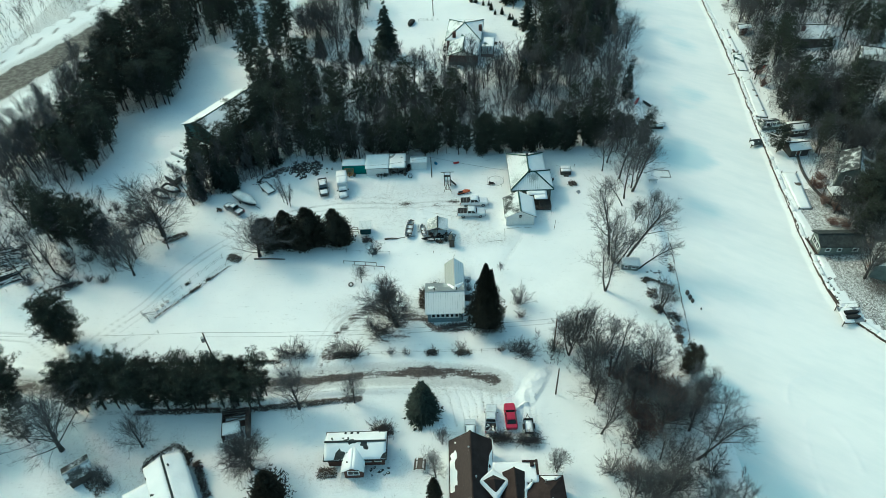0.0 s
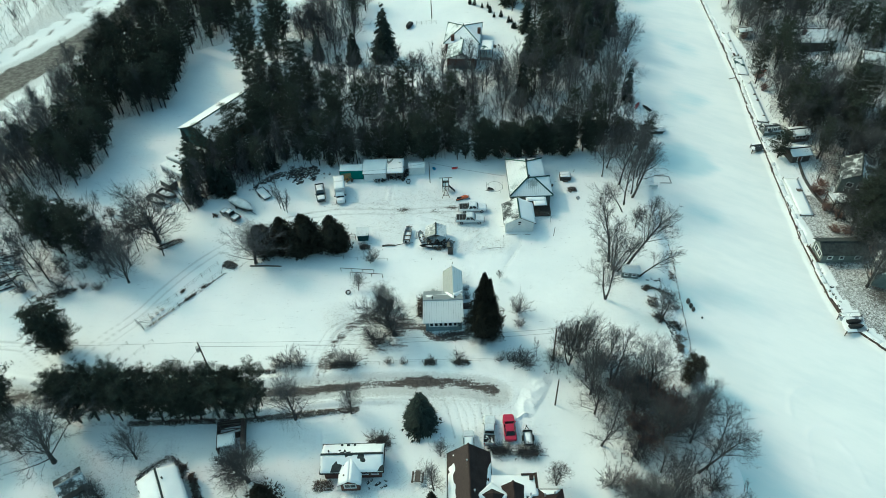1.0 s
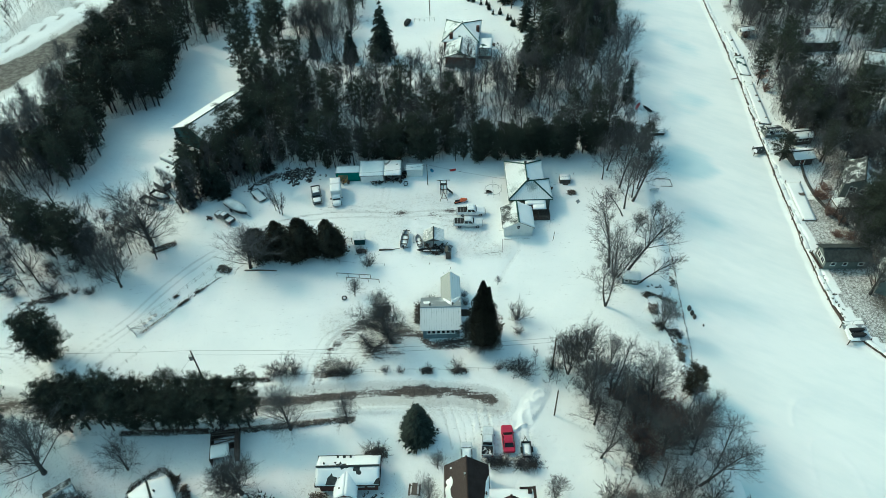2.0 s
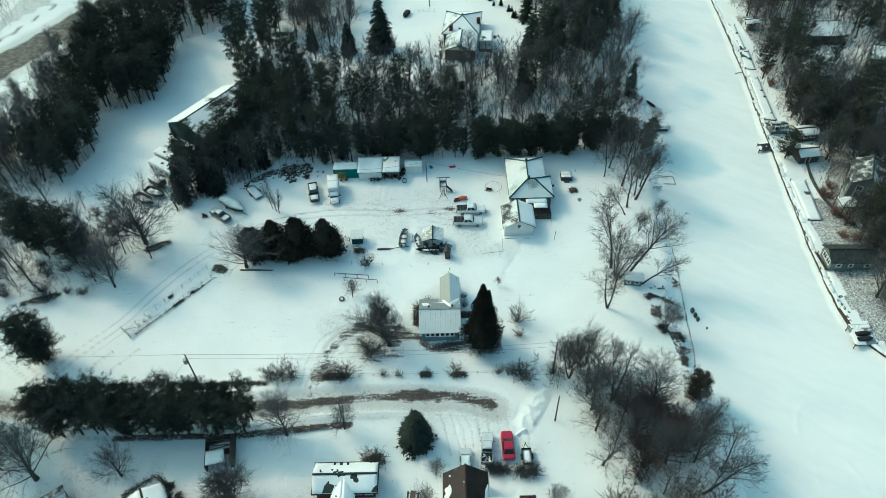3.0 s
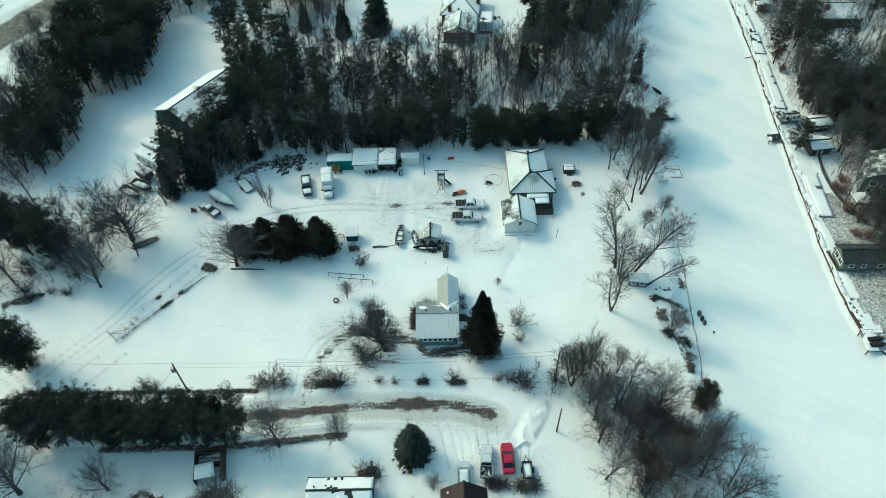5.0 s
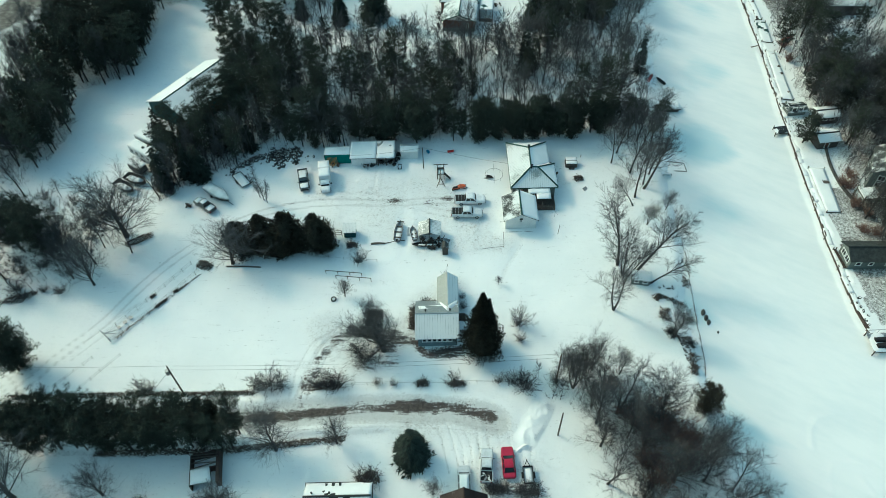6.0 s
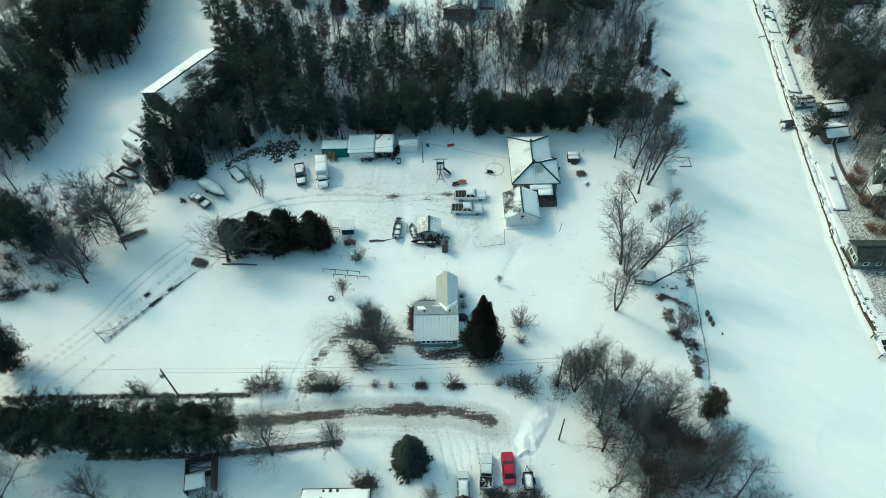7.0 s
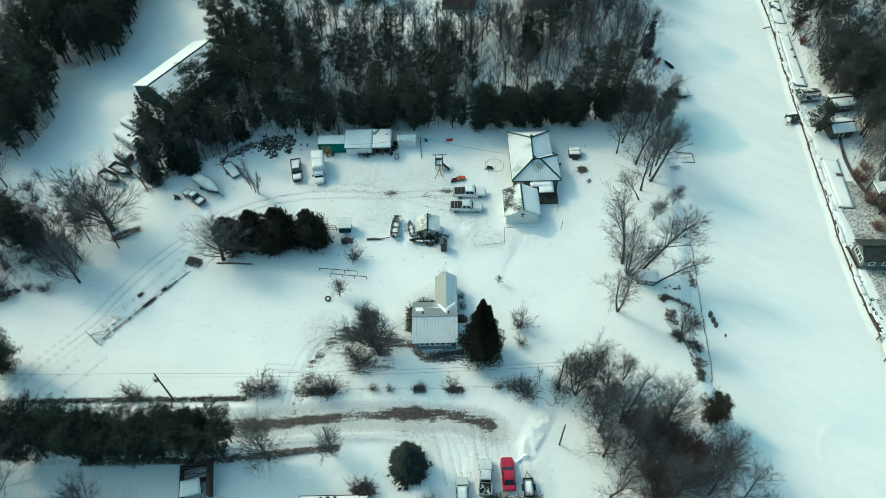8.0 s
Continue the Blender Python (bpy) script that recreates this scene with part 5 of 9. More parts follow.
# small spruces along the edge of the upper clearing
for k in range(14):
    u = k / 13
    plant(f"spruce{k % 3}", 8 + 15 * u + math.sin(k * 5.1), 213.5 - 22 * u ** 1.3 + math.sin(k * 3.3), 1.8 + 0.9 * math.sin(k * 2.2) ** 2, k * 70, 1.3, label="small young spruce at the clearing's edge", group="young spruces")
# shrubs along the road and the bank
for k, (x, y, h, w) in enumerate(((-30, 72.4, 2.4, 1.0), (-28.4, 72.6, 3.2, 1.2), (-26.4, 72.4, 2.6, 1.2), (-20.4, 72.2, 2.6, 1.0), (-18.8, 72.4, 3.2, 1.1), (-17.2, 72, 2.8, 1.2), (-13.6, 76.4, 2.4, 1.2), (-11.2, 72.3, 1.6, 0.8), (-8.7, 72.1, 1.8, 0.7), (-4.2, 72.2, 1.4, 1.2),
                                  (0.7, 72.2, 2.2, 1.2), (7.6, 72.1, 1.6, 0.9), (9.6, 72, 2.6, 1.0), (11.2, 71.9, 2.8, 1.0), (-14.6, 78.2, 2.4, 1.3), (-12.6, 77, 2.0, 1.2), (-11.6, 80, 2.0, 1.0), (-63.5, 72, 1.8, 1.0), (-48, 72, 2.6, 1.0), (-46.5, 72, 2.2, 0.8),
                                  (5.2, 55.1, 1.4, 1.3), (6.1, 55.3, 1.5, 1.4), (7.2, 55.1, 1.5, 1.4), (9.3, 54.9, 1.5, 1.3), (10.3, 54.7, 1.6, 1.4), (11.3, 54.8, 1.5, 1.4), (5.6, 55.2, 1.3, 1.5), (6.7, 55.2, 1.4, 1.5), (7.6, 55.2, 1.3, 1.4), (9.7, 54.8, 1.4, 1.5), (10.8, 54.8, 1.5, 1.5), (11.8, 54.9, 1.4, 1.4), (-12.6, 57.4, 2.2, 1.2), (-11.4, 57, 2.4, 1.2), (-5.6, 86, 1.8, 1.0), (-5.8, 83.5, 1.6, 1.0), (-3.6, 87.5, 1.8, 1.1), (2.6, 86.5, 1.8, 0.8), (2.5, 88.5, 1.6, 0.7),
                                  (-17.4, 100.6, 1.8, 1.0), (30.2, 95.8, 1.8, 0.9), (30.6, 92.4, 1.6, 0.9), (36, 80.3, 1.8, 1.2), (39, 78, 1.6, 1.0), (40, 83, 1.5, 1.0), (-36, 62.5, 2.0, 1.0), (-52, 49.5, 1.8, 1.0), (-53.5, 50.5, 1.6, 1.0))):
    plant(f"shrub{k % 4}", x, y, h, k * 47, w)
for k, (x, y, h) in enumerate(((29.4, 64.6, 6.2), (33.2, 61.4, 5.8), (31.0, 63.6, 4.6), (27.6, 58.6, 5.4), (26, 66, 3.6), (28, 64, 4.2), (31.5, 63.5, 3.4), (33, 58, 3.8), (29, 56, 4.0), (34.5, 61.5, 3.2))):
    plant(f"red{k % 2}", x, y, h, k * 61, 1.1)


# ---- buildings ----
def wall_shape(length, height, holes=(), t=0.16, gable=0.0):
    """A wall along x from 0, its outer face at y = 0, with openings (x0, x1, z0, z1) through it; gable: height of the triangle on it."""
    s, at = Shape(), {}
    xs = sorted({0.0, length, *(h[0] for h in holes), *(h[1] for h in holes), *((length / 2,) if gable else ())})
    zs = sorted({-0.3, height, *(h[2] for h in holes), *(h[3] for h in holes)})

    def v(x, y, z):
        if (x, y, z) not in at:
            at[x, y, z] = len(s.v)
            s.v.append((x, y, z))
        return at[x, y, z]

    def full(i, k):
        if not (0 <= i < len(xs) - 1 and 0 <= k < len(zs) - 1):
            return False
        x, z = (xs[i] + xs[i + 1]) / 2, (zs[k] + zs[k + 1]) / 2
        return not any(h[0] < x < h[1] and h[2] < z < h[3] for h in holes)

    for i in range(len(xs) - 1):
        for k in range(len(zs) - 1):
            if full(i, k):
                a, b, c, d = xs[i], xs[i + 1], zs[k], zs[k + 1]
                s.f += [(v(a, 0, c), v(b, 0, c), v(b, 0, d), v(a, 0, d)), (v(a, t, d), v(b, t, d), v(b, t, c), v(a, t, c))]
                for ok, q in ((full(i - 1, k), ((a, 0, d), (a, t, d), (a, t, c), (a, 0, c))), (full(i + 1, k), ((b, 0, c), (b, t, c), (b, t, d), (b, 0, d))), (full(i, k - 1), ((a, 0, c), (a, t, c), (b, t, c), (b, 0, c)))):
                    if not ok:
                        s.f.append(tuple(v(*p) for p in q))
                if not full(i, k + 1) and not (gable and k == len(zs) - 2):
                    s.f.append((v(a, 0, d), v(b, 0, d), v(b, t, d), v(a, t, d)))
    if gable:
        top, n = height + gable, len(xs)
        line = [x for x in xs]
        s.f.append(tuple(v(x, 0, height) for x in line) + (v(length / 2, 0, top),))
        s.f.append((v(length / 2, t, top),) + tuple(v(x, t, height) for x in reversed(line)))
        s.f += [(v(0.0, 0, height), v(length / 2, 0, top), v(length / 2, t, top), v(0.0, t, height)), (v(length, 0, height), v(length, t, height), v(length / 2, t, top), v(length / 2, 0, top))]
    return s


def window_part(parent, length, h, m, frame_mat, t=0.16, door=False):
    """A window or door set into an opening of a wall whose local frame is m."""
    x0, x1, z0, z1 = h
    b = 0.09
    f = Shape()
    f.span(x0 - 0.05, x0 + b, -0.03, t * 0.7, z0, z1).span(x1 - b, x1 + 0.05, -0.03, t * 0.7, z0, z1)
    f.span(x0 - 0.05, x1 + 0.05, -0.03, t * 0.7, z1 - b, z1 + 0.05).span(x0 - 0.05, x1 + 0.05, -0.05, t * 0.7, z0 - 0.05, z0 + b)
    if not door and x1 - x0 > 1.0:
        f.span((x0 + x1) / 2 - 0.03, (x0 + x1) / 2 + 0.03, -0.02, t * 0.6, z0 + b, z1 - b)
    w = part("door" if door else "window", f, frame_mat, parent)
    w.matrix_local = m
    g = Shape().span(x0 + b, x1 - b, 0.05, 0.08, z0 + b, z1 - b)
    part("panel" if door else "pane", g, BROWN_SIDING if door else GLASS, w)
    return w


def four_walls(house, x0, x1, y0, y1, height, material, holes=None, gables="", rise=0.0, frame_mat=None, z=0.0):
    """Front (south), back, left and right walls with their windows. gables: which of 'fblr' carry a gable."""
    holes = holes or {}
    frames = {"f": (pose(x0, y0, z), x1 - x0), "b": (pose(x1, y1, z, 0, 0, 180), x1 - x0), "l": (pose(x0, y1 - 0.16, z, 0, 0, -90), y1 - y0 - 0.32), "r": (pose(x1, y0 + 0.16, z, 0, 0, 90), y1 - y0 - 0.32)}
    for side, (m, length) in frames.items():
        hs = holes.get(side, [])
        w = part("wall", wall_shape(length, height, [h[:4] for h in hs], gable=rise if side in gables else 0), material, house)
        w.matrix_local = m
        for h in hs:
            window_part(house, length, h[:4], m, frame_mat or WHITE_PANEL, door=len(h) > 4)
    part("floor", Shape().span(x0 + 0.17, x1 - 0.17, y0 + 0.17, y1 - 0.17, z - 0.25, z + 0.02), OLD_WOOD, house)


def snow_cap(corners, thick, seed, bare=0.0, n=14, inset=0.12, rough=0.5):
    """A layer of snow on a roof face with four corners: uneven, rounded at its edges, open where bare says."""
    a, b, c, d = (Vector(p) for p in corners)
    s, rng = Shape(), random.Random(seed)
    nu = max(4, int((b - a).length / 0.45))
    nv = max(4, int((d - a).length / 0.45))
    top = []
    for j in range(nv + 1):
        for i in range(nu + 1):
            u, v = i / nu, j / nv
            p = a.lerp(b, u).lerp(d.lerp(c, u), v)
            e = min(u * (b - a).length, (1 - u) * (b - a).length, v * (d - a).length, (1 - v) * (d - a).length)
            k = wobble(p.x * 0.55 + seed * 7, p.y * 0.55, p.z) + 0.5 * wobble(p.x * 1.5, p.y * 1.5 + seed * 3, p.z)
            h = thick * (0.75 + rough * k) * min(1, (e / 0.3 + 0.05))
            if bare:
                h = min(h, (k + 0.75 - 1.5 * bare) * thick * 3)
            top.append(p + Vector((0, 0, max(h, -0.05))))
    m = nu + 1
    faces = [(j * m + i, j * m + i + 1, (j + 1) * m + i + 1, (j + 1) * m + i) for j in range(nv) for i in range(nu)]
    s.add(top, faces)
    rim = list(range(m)) + [j * m + nu for j in range(1, nv + 1)] + [nv * m + i for i in range(nu - 1, -1, -1)] + [j * m for j in range(nv - 1, 0, -1)]
    k = len(s.v)
    s.v += [(s.v[i][0], s.v[i][1], s.v[i][2] - 0.06) for i in rim]
    s.f += [(rim[i], rim[(i + 1) % len(rim)], k + (i + 1) % len(rim), k + i) for i in range(len(rim))]
    return s


def roof_face(house, poly, material, snow=0.0, bare=0.0, seed=1, t=0.14, label=""):
    if snow and bare > 0.3:
        material, snow = {GREEN_TRIM: GREEN_MELT, SHINGLE: BROWN_MELT}.get(material, MELT), 0
    r = part("roof", Shape().slab(poly, t), material, house, label)
    if snow:
        q = list(poly) if len(poly) == 4 else list(poly) + [poly[-1]]
        part("snow_cover", snow_cap(q, snow, seed, bare), SNOW, r, "white snow layer", smooth=True)
    return r


def gable_roof(house, x0, x1, y0, y1, eave, ridge, axis, mats, snow=(0, 0), bare=(0, 0), over=0.35, seed=1, cap=None, t=0.14):
    """Two roof faces over a rectangle, the ridge along axis 'x' or 'y'. The first face is the front or left one."""
    if axis == "x":
        ym = (y0 + y1) / 2
        drop = over * (ridge - eave) / (ym - y0)
        faces = [[(x0 - over, y0 - over, eave - drop), (x1 + over, y0 - over, eave - drop), (x1 + over, ym, ridge), (x0 - over, ym, ridge)],
                 [(x1 + over, y1 + over, eave - drop), (x0 - over, y1 + over, eave - drop), (x0 - over, ym, ridge), (x1 + over, ym, ridge)]]
        line = [(x0 - over, ym, ridge), (x1 + over, ym, ridge)]
    else:
        xm = (x0 + x1) / 2
        drop = over * (ridge - eave) / (xm - x0)
        faces = [[(x0 - over, y1 + over, eave - drop), (x0 - over, y0 - over, eave - drop), (xm, y0 - over, ridge), (xm, y1 + over, ridge)],
                 [(x1 + over, y0 - over, eave - drop), (x1 + over, y1 + over, eave - drop), (xm, y1 + over, ridge), (xm, y0 - over, ridge)]]
        line = [(xm, y0 - over, ridge), (xm, y1 + over, ridge)]
    for k in range(2):
        roof_face(house, [(p[0], p[1], p[2] + 0.16) for p in faces[k]], mats[k], snow[k], bare[k], seed + k, t)
    if cap:
        part("ridge_cap", Shape().tube([(p[0], p[1], p[2] + 0.17) for p in line], 0.16, 6), cap, house)


def ribs(house, poly, count, material):
    """Standing seams of a sheet roof, from the lower edge (first two corners) up to the ridge."""
    a, b, c, d = (Vector(p) for p in poly)
    s = Shape()
    for k in range(1, count):
        u = k / count
        s.tube([a.lerp(b, u) + Vector((0, 0, 0.02)), d.lerp(c, u) + Vector((0, 0, 0.012))], 0.016, 4)
    part("roof_seams", s, material, house)


# the small cottage with a metal roof
cottage = thing("cottage", "small grey-blue cottage with snow-dusted metal roof", "house")
four_walls(cottage, -4.9, 1.4, 79.0, 85.7, 2.55, BLUE_SIDING, {
    "f": [(0.7 + k * 0.82, 0.7 + k * 0.82 + 0.68, 1.15, 2.15) for k in range(6)], "r": [(1.2, 2.1, 1.0, 2.0), (3.6, 4.5, 0.0, 2.0, 1)], "l": [(1.5, 2.5, 1.0, 2.0), (4, 5, 1.0, 2.0)]}, "lr", 1.55)
FR = [(-5.3, 78.6, 2.62), (1.75, 78.6, 2.62), (1.75, 82.35, 4.3), (-5.3, 82.35, 4.3)]
BK = [(1.75, 86.1, 2.62), (-5.3, 86.1, 2.62), (-5.3, 82.35, 4.3), (1.75, 82.35, 4.3)]
roof_face(cottage, FR, METAL_ROOF)
roof_face(cottage, BK, METAL_BARE)
part("snow_cover", snow_cap([(1.7, 84.9, 3.18), (-4.9, 84.6, 3.3), (-4.6, 83.6, 3.74), (1.7, 84.0, 3.58)], 0.035, 5, 0.52), SNOW, cottage, "broken patch of snow", smooth=True)
ribs(cottage, FR, 16, METAL_ROOF)
ribs(cottage, BK, 16, GREY_METAL)
part("ridge_cap", Shape().tube([(-5.3, 82.35, 4.32), (1.75, 82.35, 4.32)], 0.1, 6), GREY_METAL, cottage)
for x in (-3.6, 0.35):
    part("vent_pipe", Shape().tube([(x, 83, 3.9), (x, 83, 4.45)], 0.09, 8).disc((x, 83, 4.45), (0, 0, 1), 0.16, 0.12), DARK_METAL, cottage)
four_walls(cottage, -1.45, 1.5, 85.8, 90.7, 2.55, BLUE_SIDING, {"l": [(1.4, 2.4, 0.9, 2.0)], "b": [(1, 2, 0.9, 2.0)]}, "b", 1.3)
WL = [(-1.75, 91.0, 2.6), (-1.75, 84.7, 2.6), (0.03, 82.9, 4.1), (0.03, 91.0, 4.1)]
WR = [(1.8, 84.7, 2.6), (1.8, 91.0, 2.6), (0.03, 91.0, 4.1), (0.03, 82.9, 4.1)]
roof_face(cottage, WL, METAL_BARE_Y)
roof_face(cottage, WR, METAL_ROOF)
part("snow_cover", snow_cap([(-1.6, 85.2, 2.75), (-1.2, 85.6, 3.05), (0.02, 83.6, 4.12), (0.02, 82.9, 4.1)], 0.10, 8), SNOW, cottage, "snow lying in the roof valley", smooth=True)
part("snow_cover", snow_cap([(1.7, 84.6, 2.75), (1.6, 86.0, 2.8), (0.05, 84.0, 4.12), (0.05, 82.9, 4.12)], 0.12, 9), SNOW, cottage, "snow lying in the roof valley", smooth=True)
for k in range(2):
    part("step", Shape().span(1.6, 2.9, 81.6 + k * 2.1, 82.9 + k * 2.1, -0.1, 0.45), OLD_WOOD, cottage)
part("porch_snow", snow_cap([(1.6, 81.3, 0.5), (3.4, 81.3, 0.4), (3.4, 83.4, 0.4), (1.6, 83.4, 0.5)], 0.15, 4), SNOW, cottage, smooth=True)

# the garage
garage = thing("garage", "white garage with half snow-covered dark roof", "garage")
four_walls(garage, 10.95, 16.6, 104.2, 109.8, 2.5, WHITE_SIDING, {"f": [(2.5, 3.1, 1.75, 2.25)], "r": [(2, 2.9, 0.9, 1.9)], "b": [(0.8, 4.2, -0.05, 2.2, 1)]}, "fb", 1.45)
gable_roof(garage, 10.95, 16.6, 104.2, 109.8, 2.5, 3.95, "y", (GARAGE_ROOF, DARK_SHINGLE), (0, 0.14), (0, 0), 0.4, 12, GREEN_TRIM)
part("gutter_board", Shape().span(10.6, 10.75, 103.8, 110.2, 2.3, 2.5).span(16.8, 16.95, 103.8, 110.2, 2.3, 2.5), DARK_METAL, garage)
part("vent_cover", Shape().span(13.5, 14.05, 104.12, 104.2, 2.35, 2.7), DARK_METAL, garage)

# the farmhouse with a hipped metal roof
farm = thing("farmhouse", "farmhouse with green-trimmed hipped metal roof under snow", "house")
four_walls(farm, 12.9, 20.1, 112.3, 124.3, 2.9, GREY_SIDING, {"f": [(0.6, 1.8, 1.0, 2.2), (4.2, 5.1, 0.05, 2.1, 1)], "l": [(2, 3.2, 1.0, 2.2), (5.5, 6.7, 1.0, 2.2), (9, 10.2, 1.0, 2.2)], "r": [(8, 9.2, 1, 2.2)], "b": [(1.5, 2.7, 1, 2.2), (4.5, 5.7, 1, 2.2)]})
four_walls(farm, 20.2, 20.95, 112.3, 117.8, 2.9, GREY_SIDING, {"r": [(1.5, 2.6, 1.0, 2.2)]})
A, B, R = (16.4, 115.0, 5.3), (17.7, 115.0, 5.25), (16.5, 120.6, 5.3)
e = 3.0
faces = ([(12.45, 124.8, e), (12.45, 111.8, e), A, R], [(12.45, 111.8, e), (21.4, 111.8, e), B, A], [(20.5, 124.8, e), (12.45, 124.8, e), R, R],
         [(21.4, 111.8, e), (21.4, 118.3, e), B, B], [(20.5, 118.6, e), (20.5, 124.8, e), R, A], [(21.4, 118.3, e), (20.5, 118.6, e), A, B])
for k, f in enumerate(faces):
    poly = [p for i, p in enumerate(f) if i == 0 or p != f[i - 1]]
    roof_face(farm, [(x, y, z + 0.08) for x, y, z in poly], FARM_FRONT if k in (1, 2) else FARM_ROOF, 0.07 if k in (2, 3, 4, 5) else 0, 0, 40 + k)
for p, q in (((12.45, 124.8, e), R), ((20.5, 124.8, e), R), (R, A), (A, (12.45, 111.8, e)), (A, B), (B, (21.4, 111.8, e)), (B, (21.4, 118.3, e))):
    part("hip_cap", Shape().tube([(p[0], p[1], p[2] + 0.17), (q[0], q[1], q[2] + 0.17)], 0.15, 6), GREEN_TRIM, farm, "dark green metal roof trim")
part("fascia", Shape().span(12.38, 12.5, 111.8, 124.8, 2.75, 3.0).span(12.4, 21.4, 111.74, 111.84, 2.78, 3.0).span(21.36, 21.46, 111.8, 118.3, 2.78, 3.0), GREEN_TRIM, farm)
for x, y in ((16.5, 120.5), (16.5, 114.9)):
    part("chimney", Shape().tube([(x, y, 5.0), (x, y, 6.0)], 0.16, 8).disc((x, y, 6.0), (0, 0, 1), 0.27, 0.15), DARK_METAL, farm)
part("porch_roof", Shape().slab([(15.7, 110.6, 2.55), (19.9, 110.6, 2.55), (19.9, 112.2, 2.8), (15.7, 112.2, 2.8)], 0.12), DARK_SHINGLE, farm)
part("porch_roof", Shape().slab([(17.2, 109.4, 2.4), (19.9, 109.4, 2.4), (19.9, 110.6, 2.55), (17.2, 110.6, 2.55)], 0.12), DARK_SHINGLE, farm)
part("snow_cover", snow_cap([(15.7, 110.7, 2.57), (19.9, 110.7, 2.57), (19.9, 112.2, 2.8), (15.7, 112.2, 2.8)], 0.16, 51), SNOW, farm, smooth=True)
part("snow_cover", snow_cap([(17.2, 109.4, 2.42), (19.9, 109.4, 2.42), (19.9, 110.7, 2.56), (17.2, 110.7, 2.56)], 0.16, 52), SNOW, farm, smooth=True)
part("deck", Shape().span(16.8, 20.7, 108.6, 112.2, 0.05, 0.4), OLD_WOOD, farm)
for x in (16.9, 18.2, 19.4, 20.6):
    part("post", Shape().span(x - 0.06, x + 0.06, 108.65, 108.77, 0.35, 1.35 if x not in (18.2,) else 2.35), OLD_WOOD, farm)
for z in (0.7, 1.0, 1.3):
    part("rail", Shape().span(16.85, 20.65, 108.68, 108.74, z, z + 0.06).span(20.57, 20.63, 108.7, 112.2, z, z + 0.06), OLD_WOOD, farm)


def lean_shed(name, label, x0, x1, y0, y1, front, back, wall, roof_mat, snow, seed, bare=0.0):
    """A shed with one sloping roof face, higher at its back."""
    ob = thing(name, label, "shed")
    four_walls(ob, x0, x1, y0, y1, front - 0.05, wall, {})
    part("gable_board", Shape().add([(x0, y0 + .2, front - .06), (x0, y1 - .02, front - .06), (x0, y1 - .02, back - 0.1), (x0 + .1, y0 + .2, front - .06), (x0 + .1, y1 - .02, front - .06), (x0 + .1, y1 - .02, back - .1)], [(0, 2, 1), (3, 4, 5), (0, 1, 4, 3), (1, 2, 5, 4), (2, 0, 3, 5)]), wall, ob)
    part("gable_board", Shape().add([(x1 - .1, y0 + .2, front - .06), (x1 - .1, y1 - .02, front - .06), (x1 - .1, y1 - .02, back - 0.1), (x1, y0 + .2, front - .06), (x1, y1 - .02, front - .06), (x1, y1 - .02, back - .1)], [(0, 2, 1), (3, 4, 5), (0, 1, 4, 3), (1, 2, 5, 4), (2, 0, 3, 5)]), wall, ob)
    roof_face(ob, [(x0 - 0.2, y0 - 0.35, front - 0.02), (x1 + 0.2, y0 - 0.35, front - 0.02), (x1 + 0.2, y1 + 0.2, back), (x0 - 0.2, y1 + 0.2, back)], roof_mat, snow, bare, seed)
    return ob


lean_shed("shed", "long white shed with snowy sloping roof", -18.9, -13.95, 122.5, 126.8, 2.3, 2.75, WHITE_PANEL, DARK_SHINGLE, 0.14, 61)
open_shed = thing("open_shed", "open-fronted shed with snowy roof, full of machines", "shed")
for x in (-13.5, -10.3):
    part("side_wall", Shape().span(x - 0.08, x + 0.08, 122.4, 126.7, -0.2, 2.35), DARK_SIDING, open_shed)
part("back_wall", Shape().span(-13.4, -10.4, 126.55, 126.7, -0.2, 2.6), DARK_SIDING, open_shed)
part("post", Shape().span(-11.95, -11.8, 122.4, 122.55, -0.2, 2.35), OLD_WOOD, open_shed)
roof_face(open_shed, [(-13.68, 122.0, 2.4), (-10.05, 122.0, 2.4), (-10.05, 126.9, 2.8), (-13.68, 126.9, 2.8)], METAL_BARE, 0.10, 0.12, 63)
tin_shed = thing("tin_shed", "small white metal shed with snow-dusted roof", "shed")
four_walls(tin_shed, -8.9, -5.45, 124.3, 126.5, 2.0, WHITE_SIDING, {"l": [(0.5, 1.3, 0.0, 1.8, 1)]})
gable_roof(tin_shed, -8.9, -5.45, 124.3, 126.5, 2.0, 2.55, "x", (TIN_X, TIN_X), (0, 0), (0, 0), 0.15, 66, GREY_METAL)
container = thing("shipping_container", "teal corrugated steel container with snow on top", "container")
part("body", Shape().span(-24.3, -19.1, 123.4, 125.8, 0.05, 2.35), TEAL_SHEET, container)
for x in (-24.3, -19.1):
    part("corner_post", Shape().span(x - 0.06, x + 0.06, 123.34, 123.48, 0, 2.4), GREEN_TRIM, container)
part("frame_rail", Shape().span(-24.3, -19.1, 123.35, 123.44, 2.25, 2.4).span(-24.3, -19.1, 123.35, 123.44, 0, 0.12), GREEN_TRIM, container)
part("snow_cover", snow_cap([(-24.35, 123.35, 2.4), (-19.05, 123.35, 2.4), (-19.05, 125.9, 2.4), (-24.35, 125.9, 2.4)], 0.2, 67), SNOW, container, smooth=True)
small_shed = lean_shed("garden_shed", "small dark green shed with snowy roof", -18.8, -16.7, 102.9, 104.5, 1.85, 2.2, GREEN_SHEET, TIN_X, 0, 68)
ladder = thing("drying_rack", "grey wooden rack standing beside the shed", "rack")
